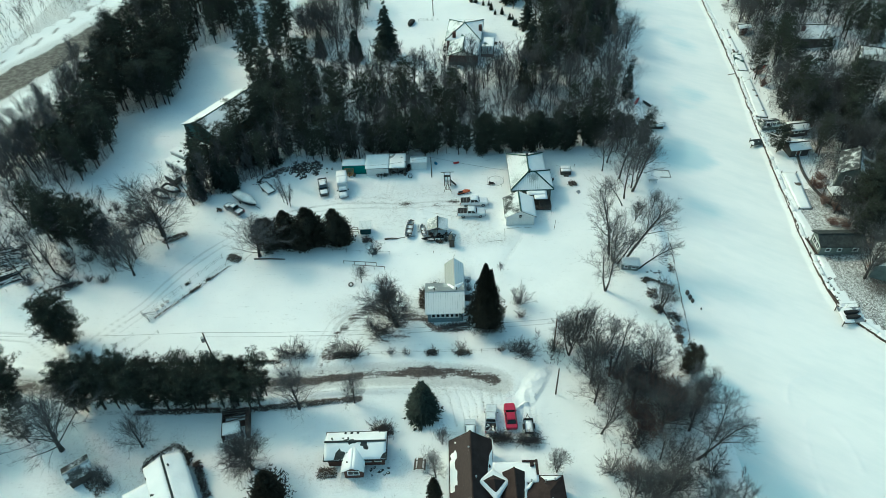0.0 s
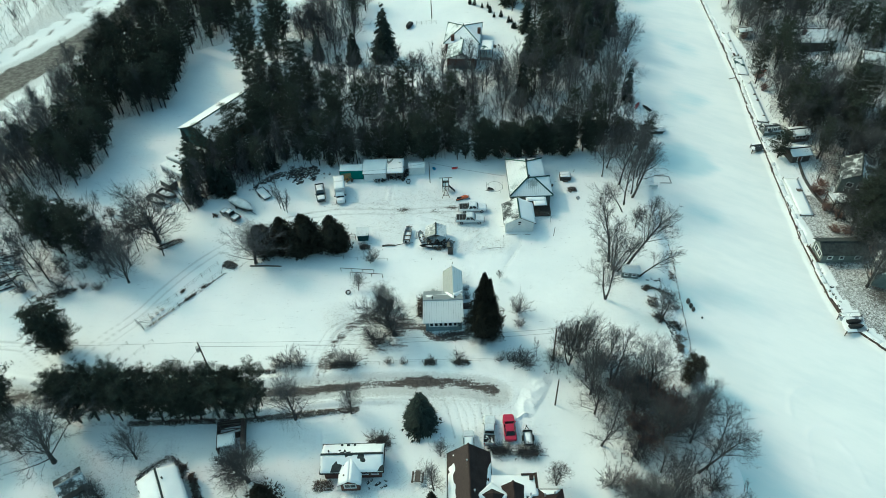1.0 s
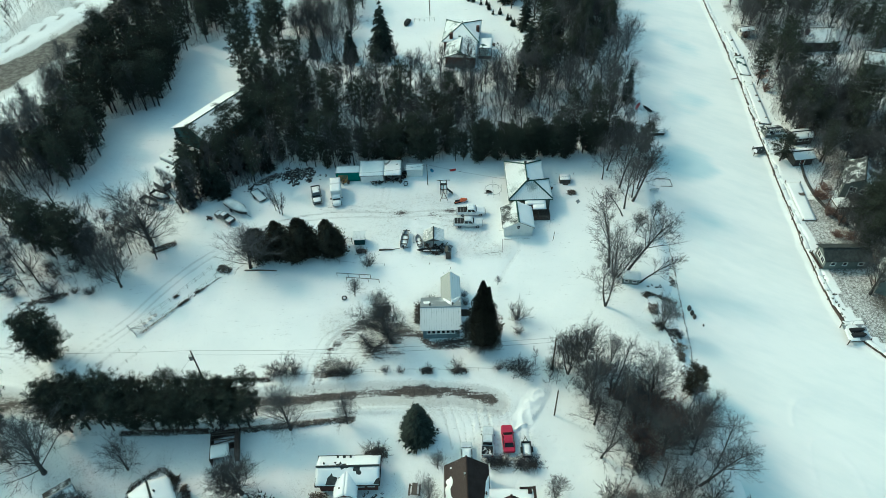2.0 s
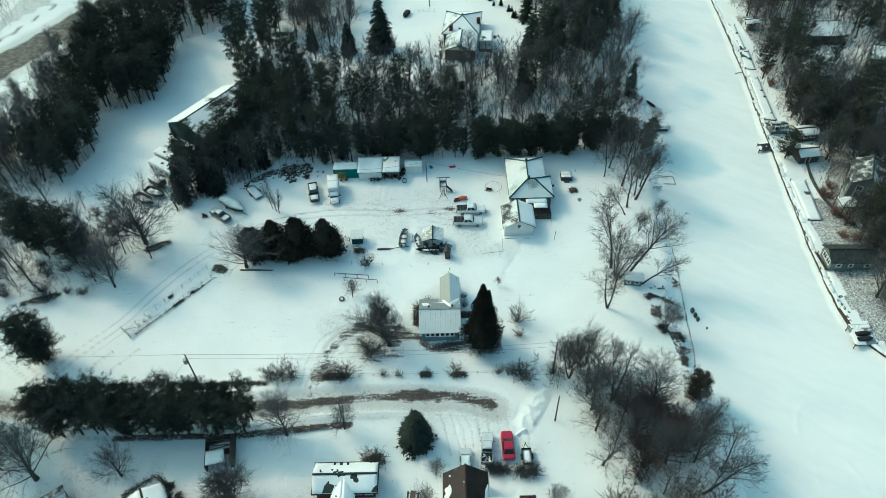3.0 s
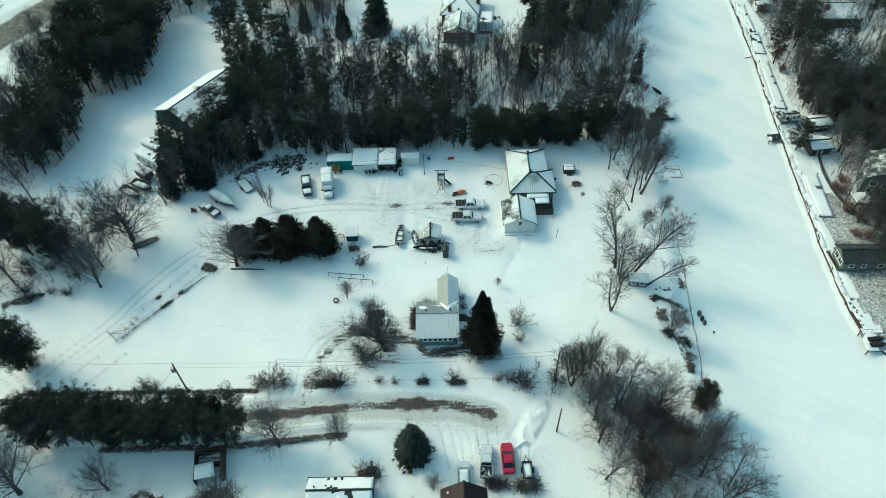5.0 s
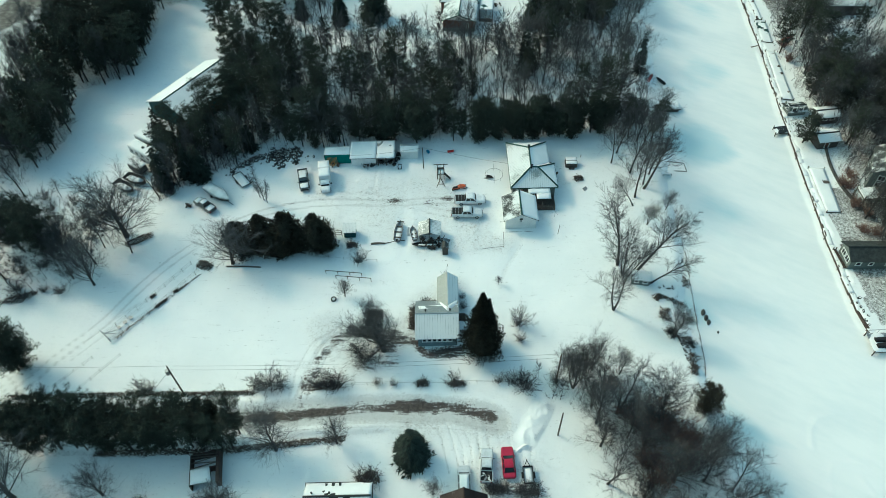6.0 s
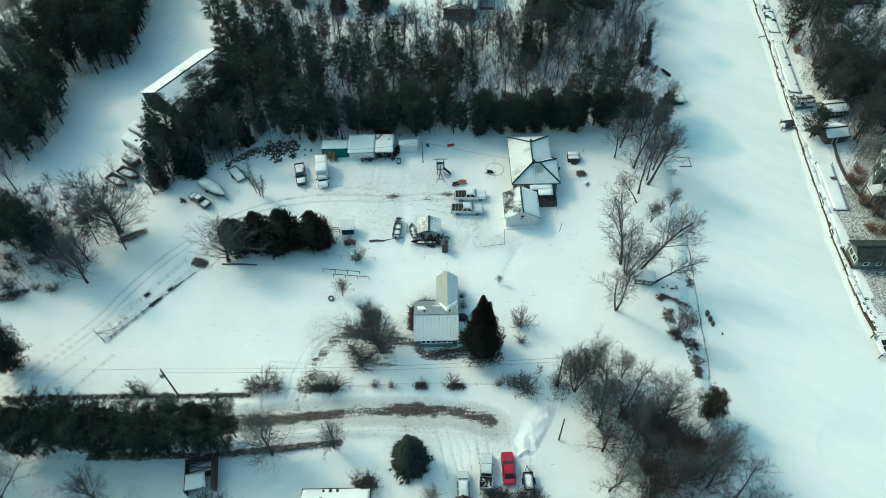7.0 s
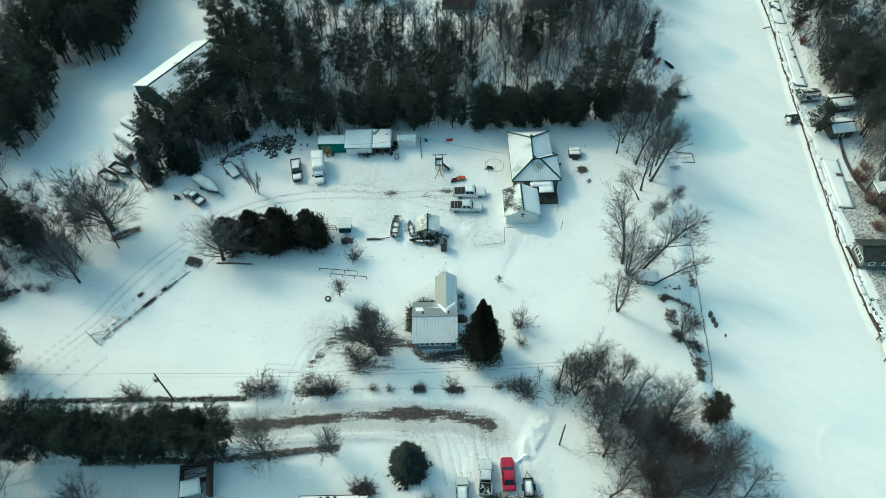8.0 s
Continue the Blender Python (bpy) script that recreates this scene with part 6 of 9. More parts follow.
for x in (-20.5, -19.3):
    part("post", Shape().span(x, x + 0.1, 103.2, 103.3, 0, 1.7), OLD_WOOD, ladder)
for z in (0.6, 1.1, 1.6):
    part("rung", Shape().span(-20.45, -19.25, 103.22, 103.28, z, z + 0.08), OLD_WOOD, ladder)

# the open shack among boats
shack = thing("shack", "open wooden shack with two-sided tin roof", "shed")
for x in (-4.8, -3.0, -1.2):
    for y in (101.4, 104.2):
        part("post", Shape().span(x - 0.07, x + 0.07, y - 0.07, y + 0.07, -0.2, 2.1 if x != -3.0 else 2.75), OLD_WOOD, shack)
part("back_wall", Shape().span(-4.7, -1.3, 104.2, 104.32, -0.1, 2.0), DARK_SIDING, shack)
part("side_wall", Shape().span(-4.85, -4.72, 102.5, 104.2, -0.1, 2.0), DARK_SIDING, shack)
part("gable_board", Shape().add([(-4.9, 101.42, 2.0), (-1.1, 101.42, 2.0), (-3.0, 101.42, 2.8), (-4.9, 101.5, 2.0), (-1.1, 101.5, 2.0), (-3.0, 101.5, 2.8)], [(0, 1, 2), (5, 4, 3), (0, 2, 5, 3), (1, 4, 5, 2), (0, 3, 4, 1)]), OLD_WOOD, shack)
gable_roof(shack, -4.8, -1.2, 101.4, 104.2, 2.05, 2.75, "y", (TIN_Y, TIN_SNOW), (0, 0), (0, 0), 0.3, 70, DARK_METAL)
privy = thing("privy", "little dark wooden hut standing in the snow", "hut")
four_walls(privy, -0.75, 0.25, 98.3, 99.5, 1.75, DARK_SIDING)
gable_roof(privy, -0.75, 0.25, 98.3, 99.5, 1.75, 2.2, "y", (DARK_SHINGLE, DARK_SHINGLE), (0.03, 0.04), (0.6, 0.55), 0.15, 72)

# the low house under snow beside the road
low_house = thing("bungalow", "brown bungalow with thick patchy snow on its roof", "house")
four_walls(low_house, -19.5, -11.2, 51.6, 55.4, 2.35, BROWN_SIDING, {"f": [(5.4, 6.4, 0.9, 2.0), (6.9, 7.9, 0.9, 2.0)], "b": [(1, 2, 0.9, 2.0), (5, 6, 0.9, 2.0)]}, "lr", 1.0)
gable_roof(low_house, -19.5, -11.2, 51.6, 55.4, 2.35, 3.35, "x", (DARK_SHINGLE, DARK_SHINGLE), (0.13, 0.13), (0.26, 0.28), 0.4, 74, DARK_SHINGLE)
four_walls(low_house, -16.9, -14.2, 49.6, 51.5, 2.2, BROWN_SIDING, {"f": [(0.5, 2.2, 0.8, 1.9)]}, "f", 0.85)
gable_roof(low_house, -16.9, -14.2, 49.6, 52.6, 2.2, 3.1, "y", (DARK_SHINGLE, DARK_SHINGLE), (0.17, 0.17), (0.25, 0.25), 0.35, 77)
for x in (-18.8, -16.4):
    part("chimney", Shape().tube([(x, 54, 2.7), (x, 54, 3.7)], 0.12, 8), DARK_METAL, low_house)
part("fascia", Shape().span(-19.95, -10.75, 51.08, 51.19, 2.08, 2.3).span(-19.95, -10.75, 55.81, 55.92, 2.08, 2.3).span(-20.02, -19.92, 51.1, 55.9, 2.1, 2.35).span(-10.8, -10.7, 51.1, 55.9, 2.1, 2.35), BLACK, low_house, "dark fascia boards")
for x, w, h in ((-16.1, 0.4, 0.35), (-15.15, 0.3, 0.4), (-17.05, 0.3, 0.3)):
    part("vent_box", Shape().span(x - w / 2, x + w / 2, 55.2, 55.6, 2.4, 2.4 + h), DARK_METAL, low_house)

# the brown-roofed house
brown = thing("brown_house", "large house with brown shingle roof and melting snow", "house")
four_walls(brown, -1.2, 4.4, 34.5, 53.2, 2.9, WHITE_SIDING, {"b": [(0.5, 5.1, 0.0, 2.3, 1)], "l": [(4, 5.2, 1, 2.1), (9, 10.2, 1, 2.1), (14, 15.2, 1, 2.1)]}, "fb", 2.3)
gable_roof(brown, -1.2, 4.4, 34.5, 53.2, 2.9, 5.2, "y", (BROWN_MELT, SHINGLE), (0, 0), (0, 0), 0.4, 80, SHINGLE)
part("snow_cover", snow_cap([(-1.6, 53.2, 2.70), (-1.6, 40, 2.70), (-0.3, 40, 3.78), (-0.3, 53.2, 3.78)], 0.07, 85, 0.42), SNOW, brown, "broken strip of snow along the eave", smooth=True)
part("snow_cover", snow_cap([(4.8, 44.0, 2.66), (4.8, 52.4, 2.66), (4.2, 50.8, 3.14), (3.1, 44.6, 4.05)], 0.14, 84, 0.2), SNOW, brown, "snow lying along the valley", smooth=True)
four_walls(brown, 4.5, 10.8, 41, 49.5, 2.75, WHITE_SIDING, {"b": [(1, 2, 1, 2), (3, 4.6, 1, 2)]})
roof_face(brown, [(4.6, 49.9, 2.85), (11.1, 49.8, 2.85), (11.0, 46.4, 3.3), (4.6, 46.4, 3.3)], SHINGLE, 0.13, 0.1, 83)
part("parapet", Shape().span(10.75, 11.1, 47.6, 49.9, 2.9, 3.35).span(8.9, 11.1, 49.72, 49.95, 2.8, 3.1).span(10.0, 10.5, 48.9, 49.5, 3.0, 3.5), SHINGLE, brown)
gable_roof(brown, 5.9, 9.2, 34.5, 47.8, 3.0, 4.4, "y", (SHINGLE, SHINGLE), (0, 0), (0, 0), 0.3, 180, SHINGLE)
part("snow_cover", snow_cap([(9.4, 47.9, 3.1), (9.4, 40.5, 3.1), (8.3, 40.5, 3.98), (9.0, 46.6, 3.4)], 0.12, 182, 0.2), SNOW, brown, "snow filling the roof valley", smooth=True)
part("snow_cover", snow_cap([(2.5, 46.2, 4.5), (4.9, 43.6, 3.55), (6.9, 46.5, 3.75), (4.6, 48.7, 3.35)], 0.16, 181), SNOW, brown, "snow round the small hipped roof", smooth=True)
D4, DT = [(3.05, 46.3, 4.35), (4.85, 44.75, 3.8), (6.25, 46.5, 3.9), (4.6, 47.45, 3.75)], (4.65, 46.3, 4.75)
for k in range(4):
    roof_face(brown, [D4[k], D4[(k + 1) % 4], DT], SHINGLE, 0, 0, 184 + k, 0.3)
four_walls(brown, 10.9, 14.2, 38, 47.2, 2.7, WHITE_SIDING, {"b": [(1, 2, 1, 2)], "r": [(3, 4.4, 1, 2)]})
hip = [(10.9, 47.7, 2.9), (14.5, 47.6, 2.9), (14.7, 37.6, 2.9), (8.6, 37.6, 2.9)]
peak, back = (12.2, 44.6, 4.3), (11.8, 40.5, 4.3)
roof_face(brown, [hip[1], hip[0], peak], SHINGLE, 0, 0, 86)
roof_face(brown, [hip[2], hip[1], peak, back], SHINGLE, 0, 0, 87)
roof_face(brown, [hip[0], (8.0, 44.6, 3.2), hip[3], back, peak], SHINGLE, 0, 0, 88)
roof_face(brown, [hip[3], hip[2], back], SHINGLE, 0, 0, 89)
part("snow_cover", snow_cap([(11.2, 47.5, 3.04), (14.2, 47.4, 3.04), (13.4, 46.6, 3.5), (12.0, 46.5, 3.55)], 0.1, 183, 0.3), SNOW, brown, "patch of melting snow", smooth=True)
part("snow_cover", snow_cap([(10.9, 47.6, 3.08), (9.9, 46.6, 3.2), (8.1, 44.7, 3.42), (9.6, 45.4, 3.6)], 0.16, 186, 0.05), SNOW, brown, "snow along the roof edge", smooth=True)
part("snow_cover", snow_cap([(9.4, 43.8, 3.5), (12.6, 43.6, 4.3), (11.6, 42.0, 4.3), (9.2, 42.0, 3.5)], 0.1, 187, 0.3), SNOW, brown, "patch of melting snow", smooth=True)
for x, y, z in ((11.8, 46.2, 3.9), (9.9, 46.5, 3.5), (13.2, 46.6, 3.5), (7.8, 46.7, 3.6), (1.3, 51.0, 5.0), (2.2, 46.5, 5.0)):
    part("vent_pipe", Shape().tube([(x, y, z - 0.6), (x, y, z + 0.35)], 0.09, 8).disc((x, y, z + 0.35), (0, 0, 1), 0.14, 0.1), GREY_METAL, brown)
part("gutter", Shape().span(-1.75, -1.62, 34.1, 53.6, 2.6, 2.75).span(4.82, 4.95, 49.6, 53.6, 2.6, 2.75).span(4.95, 10.7, 49.5, 49.62, 2.55, 2.7), WHITE_PANEL, brown)

# house and hut at the south-west
sw = thing("white_house", "house with thick smooth snow on two-sided roof", "house", pose(-40.6, 46.3, 0, 0, 0, 28.8))
four_walls(sw, -2.6, 2.6, -7, 5.9, 2.8, GREY_SIDING, {"r": [(3, 4, 1, 2), (8, 9, 1, 2)], "b": [(1, 2, 1, 2), (4, 5, 1, 2)]}, "fb", 0.9)
gable_roof(sw, -2.6, 2.6, -7, 5.9, 2.8, 3.7, "y", (DARK_SHINGLE, DARK_SHINGLE), (0.26, 0.26), (0.02, 0.0), 0.35, 90, DARK_SHINGLE)
part("vent_pipe", Shape().tube([(0.6, 4.2, 3.4), (0.6, 4.2, 4.2)], 0.12, 8), DARK_METAL, sw)
four_walls(sw, -6.1, -2.7, -4, 3.4, 2.4, GREY_SIDING)
roof_face(sw, [(-6.5, -4.4, 2.4), (-2.6, -4.4, 2.75), (-2.6, 3.8, 2.75), (-6.5, 3.8, 2.4)], DARK_SHINGLE, 0.25, 0, 93)
def vine(label, line, thick, seed):
    """A dense dark creeper that follows a bent line."""
    rng, t = random.Random(seed), Shape()
    pts = curved(line, 8)
    for p in pts:
        for _ in range(7):
            tuft(t, rng, p + Vector((rng.uniform(-thick, thick), rng.uniform(-thick, thick), rng.uniform(-thick, 0.5 * thick))), 0.3, 9, 0.2)
    t.tube(pts, 0.05, 4)
    return solid("vine", t, VINE, label, "vine")


VINE = surface("dry_creeper", (0.020, 0.019, 0.018), (0.045, 0.041, 0.038), 0.9, scale=2, fine=9, bump=0, island=0.4, gloss=0.1)
vine("dark dry creeper over the eaves of the snowy house", [(-46.1, 50.2, 2.4), (-45.8, 51.6, 2.7), (-43.9, 52.8, 3.2), (-41.8, 53.6, 3.5), (-40.2, 52.4, 3.0), (-39.5, 50.8, 2.7)], 0.4, 61)
hut = thing("hut", "small grey hut with corrugated roof", "hut", pose(-56.6, 51.2, 0, 0, 0, 38))
four_walls(hut, -1.7, 1.7, -1.4, 1.4, 1.7, DARK_SIDING)
gable_roof(hut, -1.7, 1.7, -1.4, 1.4, 1.7, 2.2, "x", (METAL_BARE, METAL_BARE), (0.03, 0.04), (0.75, 0.55), 0.25, 95, GREY_METAL)
ruin = thing("ruined_shed", "broken-roofed wooden shed half filled with snow", "shed", pose(-34.8, 58.6, 0, 0, 0, 10))
for c, s in (((-1.9, 0, 0.8), (0.12, 4.6, 1.7)), ((1.9, 0, 0.8), (0.5, 4.6, 1.7)), ((0, 2.3, 0.8), (3.6, 0.12, 1.7)), ((0, 0.1, 0.75), (3.4, 0.12, 1.5))):
    part("wall", Shape().box(c, s), RUST, ruin)
part("roof", Shape().slab([(-1.8, -2.2, 1.75), (1.2, -2.2, 1.75), (0.9, 0, 1.85), (-1.8, 0, 1.8)], 0.08), DARK_SHINGLE, ruin, "sagging roof remnant")
part("snow_cover", snow_cap([(-1.8, -2.2, 1.77), (1.1, -2.2, 1.77), (0.8, 0, 1.87), (-1.8, 0, 1.82)], 0.15, 97, 0.1), SNOW, ruin, smooth=True)
for k in range(5):
    part("rafter", Shape().box((0, 0.4 + k * 0.42, 1.6), (3.8, 0.1, 0.12), rz=random.Random(k).uniform(-9, 9)), OLD_WOOD, ruin)

# the green barn
barn = thing("barn", "long dark green sheet barn with snowy roof", "barn", pose(-55.4, 144.2, 0, 0, 0, -33))
four_walls(barn, -5.8, 5.8, -7.5, 10, 3.6, GREEN_SHEET, {}, "fb", 2.4)
gable_roof(barn, -5.8, 5.8, -7.5, 10, 3.6, 6.0, "y", (GREEN_TRIM, GREEN_TRIM), (0.12, 0.12), (0, 0.05), 0.35, 100, GREEN_TRIM)

# the upper house
upper = thing("ranch_house", "dark red house with green-trimmed snowy hip roof", "house", pose(4.2, 171.4, 0, 0, 0, -6.5))
four_walls(upper, -3.9, 3.9, 0, 7.6, 3.0, BROWN_SIDING, {"f": [(0.8, 1.7, 0.25, 0.8), (2.0, 2.9, 0.25, 0.8), (5.2, 6.4, 1.2, 2.3)], "l": [(2, 3.2, 1.2, 2.3)], "r": [(2, 3.2, 1.2, 2.3)]})
part("foundation", Shape().span(-3.98, 3.98, -0.08, 0.0, -0.2, 0.95).span(-3.98, -3.9, 0, 9, -0.2, 0.95), GREY_SIDING, upper, "pale block foundation")
part("gable_board", Shape().add([(-3.9, -0.02, 3.0), (3.9, -0.02, 3.0), (0, -0.02, 4.45), (-3.9, 0.1, 3.0), (3.9, 0.1, 3.0), (0, 0.1, 4.45)], [(0, 1, 2), (5, 4, 3), (0, 2, 5, 3), (1, 4, 5, 2), (0, 3, 4, 1)]), WHITE_SIDING, upper, "pale gable siding")
gable_roof(upper, -3.9, 3.9, 0, 7.7, 3.0, 4.5, "y", (GREEN_TRIM, GREEN_TRIM), (0.08, 0.1), (0.5, 0.05), 0.4, 103, GREEN_TRIM)
four_walls(upper, -5.2, 4.0, 8.3, 21.2, 3.0, BROWN_SIDING, {"l": [(2, 3.2, 1, 2.2), (6, 7.2, 1, 2.2)], "r": [(5, 6.2, 1, 2.2)]})
c4 = [(-5.7, 8.3, 3.15), (4.5, 8.3, 3.15), (4.5, 21.7, 3.15), (-5.7, 21.6, 3.15)]
top = (-0.6, 15.0, 5.3)
for k in range(4):
    roof_face(upper, [c4[k], c4[(k + 1) % 4], top], GREEN_TRIM, 0.09, (0.1, 0.05, 0, 0.52)[k], 106 + k)
    part("hip_cap", Shape().tube([(c4[k][0], c4[k][1], 3.25), (top[0], top[1], 5.42)], 0.13, 6), GREEN_TRIM, upper)
    a, b = c4[k], c4[(k + 1) % 4]
    part("fascia", Shape().tube([(a[0], a[1], 3.08), (b[0], b[1], 3.08)], 0.11, 4), GREEN_TRIM, upper)
for x, y in ((-3.2, 9.6), (3.9, 14.2)):
    part("chimney", Shape().span(x - 0.45, x + 0.45, y - 0.4, y + 0.4, 2.5, 5.1), BROWN_SIDING, upper, "red brick chimney")
for x in (-4.35, 4.35):
    part("rake_board", Shape().tube([(x, -0.42, 2.95), (0, -0.42, 4.6)], 0.12, 4), GREEN_TRIM, upper)
part("vent_pipe", Shape().tube([(-0.6, 15.2, 5.0), (-0.6, 15.2, 5.9)], 0.14, 8), DARK_METAL, upper)
part("deck_roof", Shape().slab([(4.7, 6.4, 2.5), (8.2, 6.4, 2.5), (8.2, 11.9, 2.6), (4.7, 11.9, 2.6)], 0.12), GREEN_TRIM, upper)
part("snow_cover", snow_cap([(4.7, 6.4, 2.52), (8.2, 6.4, 2.52), (8.2, 11.9, 2.62), (4.7, 11.9, 2.62)], 0.12, 112, 0.08), SNOW, upper, smooth=True)
for x, y in ((4.8, 6.5), (8.1, 6.5), (8.1, 11.8), (6.4, 6.5)):
    part("post", Shape().span(x - 0.07, x + 0.07, y - 0.07, y + 0.07, -0.1, 2.4), OLD_WOOD, upper)
part("deck_rail", Shape().span(4.7, 8.2, 4.2, 4.26, 0.4, 1.3).span(8.14, 8.2, 4.2, 6.4, 0.4, 1.3), OLD_WOOD, upper)


# houses of the far bank
def bank_house(label, x, y, rz, w, d, eave, ridge, wall, snow, bare, seed, axis="x", holes=None, category="house", name="lake_cottage"):
    ob = thing(name, label, category, pose(x, y, ground_at(x, y), 0, 0, rz))
    four_walls(ob, -w / 2, w / 2, -d / 2, d / 2, eave, wall, holes or {"f": [(0.6, 1.6, 1, 2.1), (w - 1.8, w - 0.8, 1, 2.1)], "l": [(d * 0.3, d * 0.3 + 1, 1, 2.1)]}, "lr" if axis == "x" else "fb", ridge - eave - 0.05)
    gable_roof(ob, -w / 2, w / 2, -d / 2, d / 2, eave, ridge, axis, (DARK_SHINGLE, DARK_SHINGLE), snow, bare, 0.4, seed, DARK_SHINGLE)
    return ob


r1 = bank_house("dark cottage with snowy roof and brick chimney", 99.5, 176.6, -3, 10.4, 8.4, 2.9, 4.6, DARK_SIDING, (0.12, 0.12), (0.1, 0.1), 120)
part("chimney", Shape().span(-2.6, -1.8, -2.2, -1.4, 2.8, 5.2), surface("brick_red", (0.10, 0.03, 0.026), (0.16, 0.05, 0.042), 0.85, fine=20), r1, "red brick chimney")
bank_house("small white-trimmed cottage with snowy roof", 89.6, 156.2, -18, 5.6, 5.4, 2.8, 3.9, DARK_SIDING, (0.13, 0.13), (0.05, 0.05), 122, "y")
bank_house("grey cottage high on the bank", 110.2, 160.2, -22, 7.5, 6.5, 3.4, 5.0, GREY_SIDING, (0.14, 0.14), (0, 0), 124)
r6 = bank_house("two-storey grey cottage with white window frames", 84.6, 114.0, 63, 7.6, 6.0, 4.4, 6.2, GREY_SIDING, (0.05, 0.06), (0.62, 0.4), 126, "x", {"b": [(1, 2.2, 0.8, 2.0), (4.8, 6.0, 0.8, 2.0), (2.8, 4.4, 2.8, 4.0)], "l": [(1, 2, 1, 2.2), (3, 4.2, 2.6, 3.8), (1, 2.2, 2.6, 3.8)], "r": [(1, 2, 1, 2.2)]})
r4 = bank_house("dark grey boathouse cottage with white window frames", 73.4, 94.6, -2, 7.8, 4.0, 2.4, 3.4, GREY_SIDING, (0, 0), (0, 0), 128, "x", {"f": [(1, 1.9, 0.9, 1.7), (3.2, 4.0, 0.9, 1.7), (6, 7, 0.9, 1.7)], "l": [(0.4, 1.7, 0.7, 1.9), (1.9, 3.2, 0.7, 1.9)]})
bank_house("grey cottage with tall white window frames", 80.5, 88.6, 62, 8, 6, 3.0, 4.4, GREY_SIDING, (0.08, 0.08), (0.4, 0.4), 130, "x", {"b": [(0.6, 2.2, 0.6, 2.2), (2.6, 4.2, 0.6, 2.2), (4.6, 6.2, 0.6, 2.2)]})
bank_house("small dark boathouse with snowy roof", 77.6, 125.6, 6, 4.0, 3.2, 2.0, 2.6, DARK_SIDING, (0.14, 0.14), (0, 0), 132, "x", {"f": [(1.2, 2.2, 0.3, 1.7, 1)]}, "boathouse", "boathouse")
bank_house("small dark shed with snowy roof", 80.6, 133.2, 6, 4.0, 3.0, 2.0, 2.5, DARK_SIDING, (0.14, 0.14), (0, 0), 134, "x", {}, "shed", "shed")
bank_house("low grey boathouse at the seawall", 75.4, 136.4, 4, 3.8, 2.6, 1.2, 1.6, GREY_SIDING, (0.04, 0.05), (0.7, 0.5), 136, "x", {}, "boathouse", "boathouse")
bank_house("small white hut by the water", 85, 184.5, 8, 3.2, 2.2, 1.9, 2.3, WHITE_SIDING, (0.12, 0.12), (0, 0), 138, "x", {}, "hut", "hut")
deck = thing("deck", "raised wooden deck with white railing", "deck", pose(79.8, 108.6, ground_at(79.8, 108.6)))
part("floor_board", Shape().span(-2.4, 2.4, -1.6, 1.8, 1.9, 2.05), OLD_WOOD, deck)
for x, y in ((-2.3, -1.5), (2.3, -1.5), (-2.3, 1.7), (2.3, 1.7), (0, -1.5)):
    part("post", Shape().span(x - .08, x + .08, y - .08, y + .08, -0.6, 2.95), OLD_WOOD, deck)
for z in (2.4, 2.9):
    part("rail", Shape().span(-2.4, 2.4, -1.54, -1.48, z, z + .07).span(-2.36, -2.3, -1.5, 1.8, z, z + .07), WHITE_PANEL, deck)
part("snow_cover", snow_cap([(-2.3, -1.3, 2.06), (1.0, -1.3, 2.06), (1.0, 1.7, 2.06), (-2.3, 1.7, 2.06)], 0.08, 140, 0.25), SNOW, deck, smooth=True)
river_hut = thing("fishing_hut", "small grey-green hut with snowy roof near the shore", "hut", pose(33.3, 91.2, ground_at(33.3, 91.2), 0, 0, -10))
four_walls(river_hut, -1.5, 1.5, -0.9, 0.9, 1.5, GREY_SIDING, {"f": [(0.4, 1.1, 0.5, 1.2), (1.8, 2.6, 0.5, 1.2)]})
gable_roof(river_hut, -1.5, 1.5, -0.9, 0.9, 1.5, 1.95, "x", (METAL_BARE, METAL_BARE), (0.08, 0.1), (0, 0), 0.2, 142)
wood_hut = thing("wood_shelter", "low dark shelter with snowy roof under trees", "hut", pose(49.5, 139.5, ground_at(49.5, 139.5), 0, 0, 0))
four_walls(wood_hut, -1.8, 1.8, -1.2, 1.2, 1.7, DARK_SIDING)
gable_roof(wood_hut, -1.8, 1.8, -1.2, 1.2, 1.7, 2.1, "x", (DARK_SHINGLE, DARK_SHINGLE), (0.12, 0.12), (0, 0), 0.25, 144)
red_crate = thing("slatted_crate", "weathered reddish slatted crate under the yard tree", "crate")
for k in range(7):
    part("slat", Shape().span(-13.2, -10.8, 83.9 + k * 0.24, 84.04 + k * 0.24, 1.3, 1.38), RUST, red_crate)
for x in (-13.2, -12.0, -10.9):
    part("post", Shape().span(x, x + 0.1, 83.9, 84.0, -0.1, 1.3).span(x, x + 0.1, 85.4, 85.5, -0.1, 1.3), RUST, red_crate)


# ---- vehicles and boats ----
def ring(x, w, z0, z1, r=0.12):
    return [(x, -w + r, z0), (x, w - r, z0), (x, w, z0 + r), (x, w, z1 - r), (x, w - r, z1), (x, -w + r, z1), (x, -w, z1 - r), (x, -w, z0 + r)]


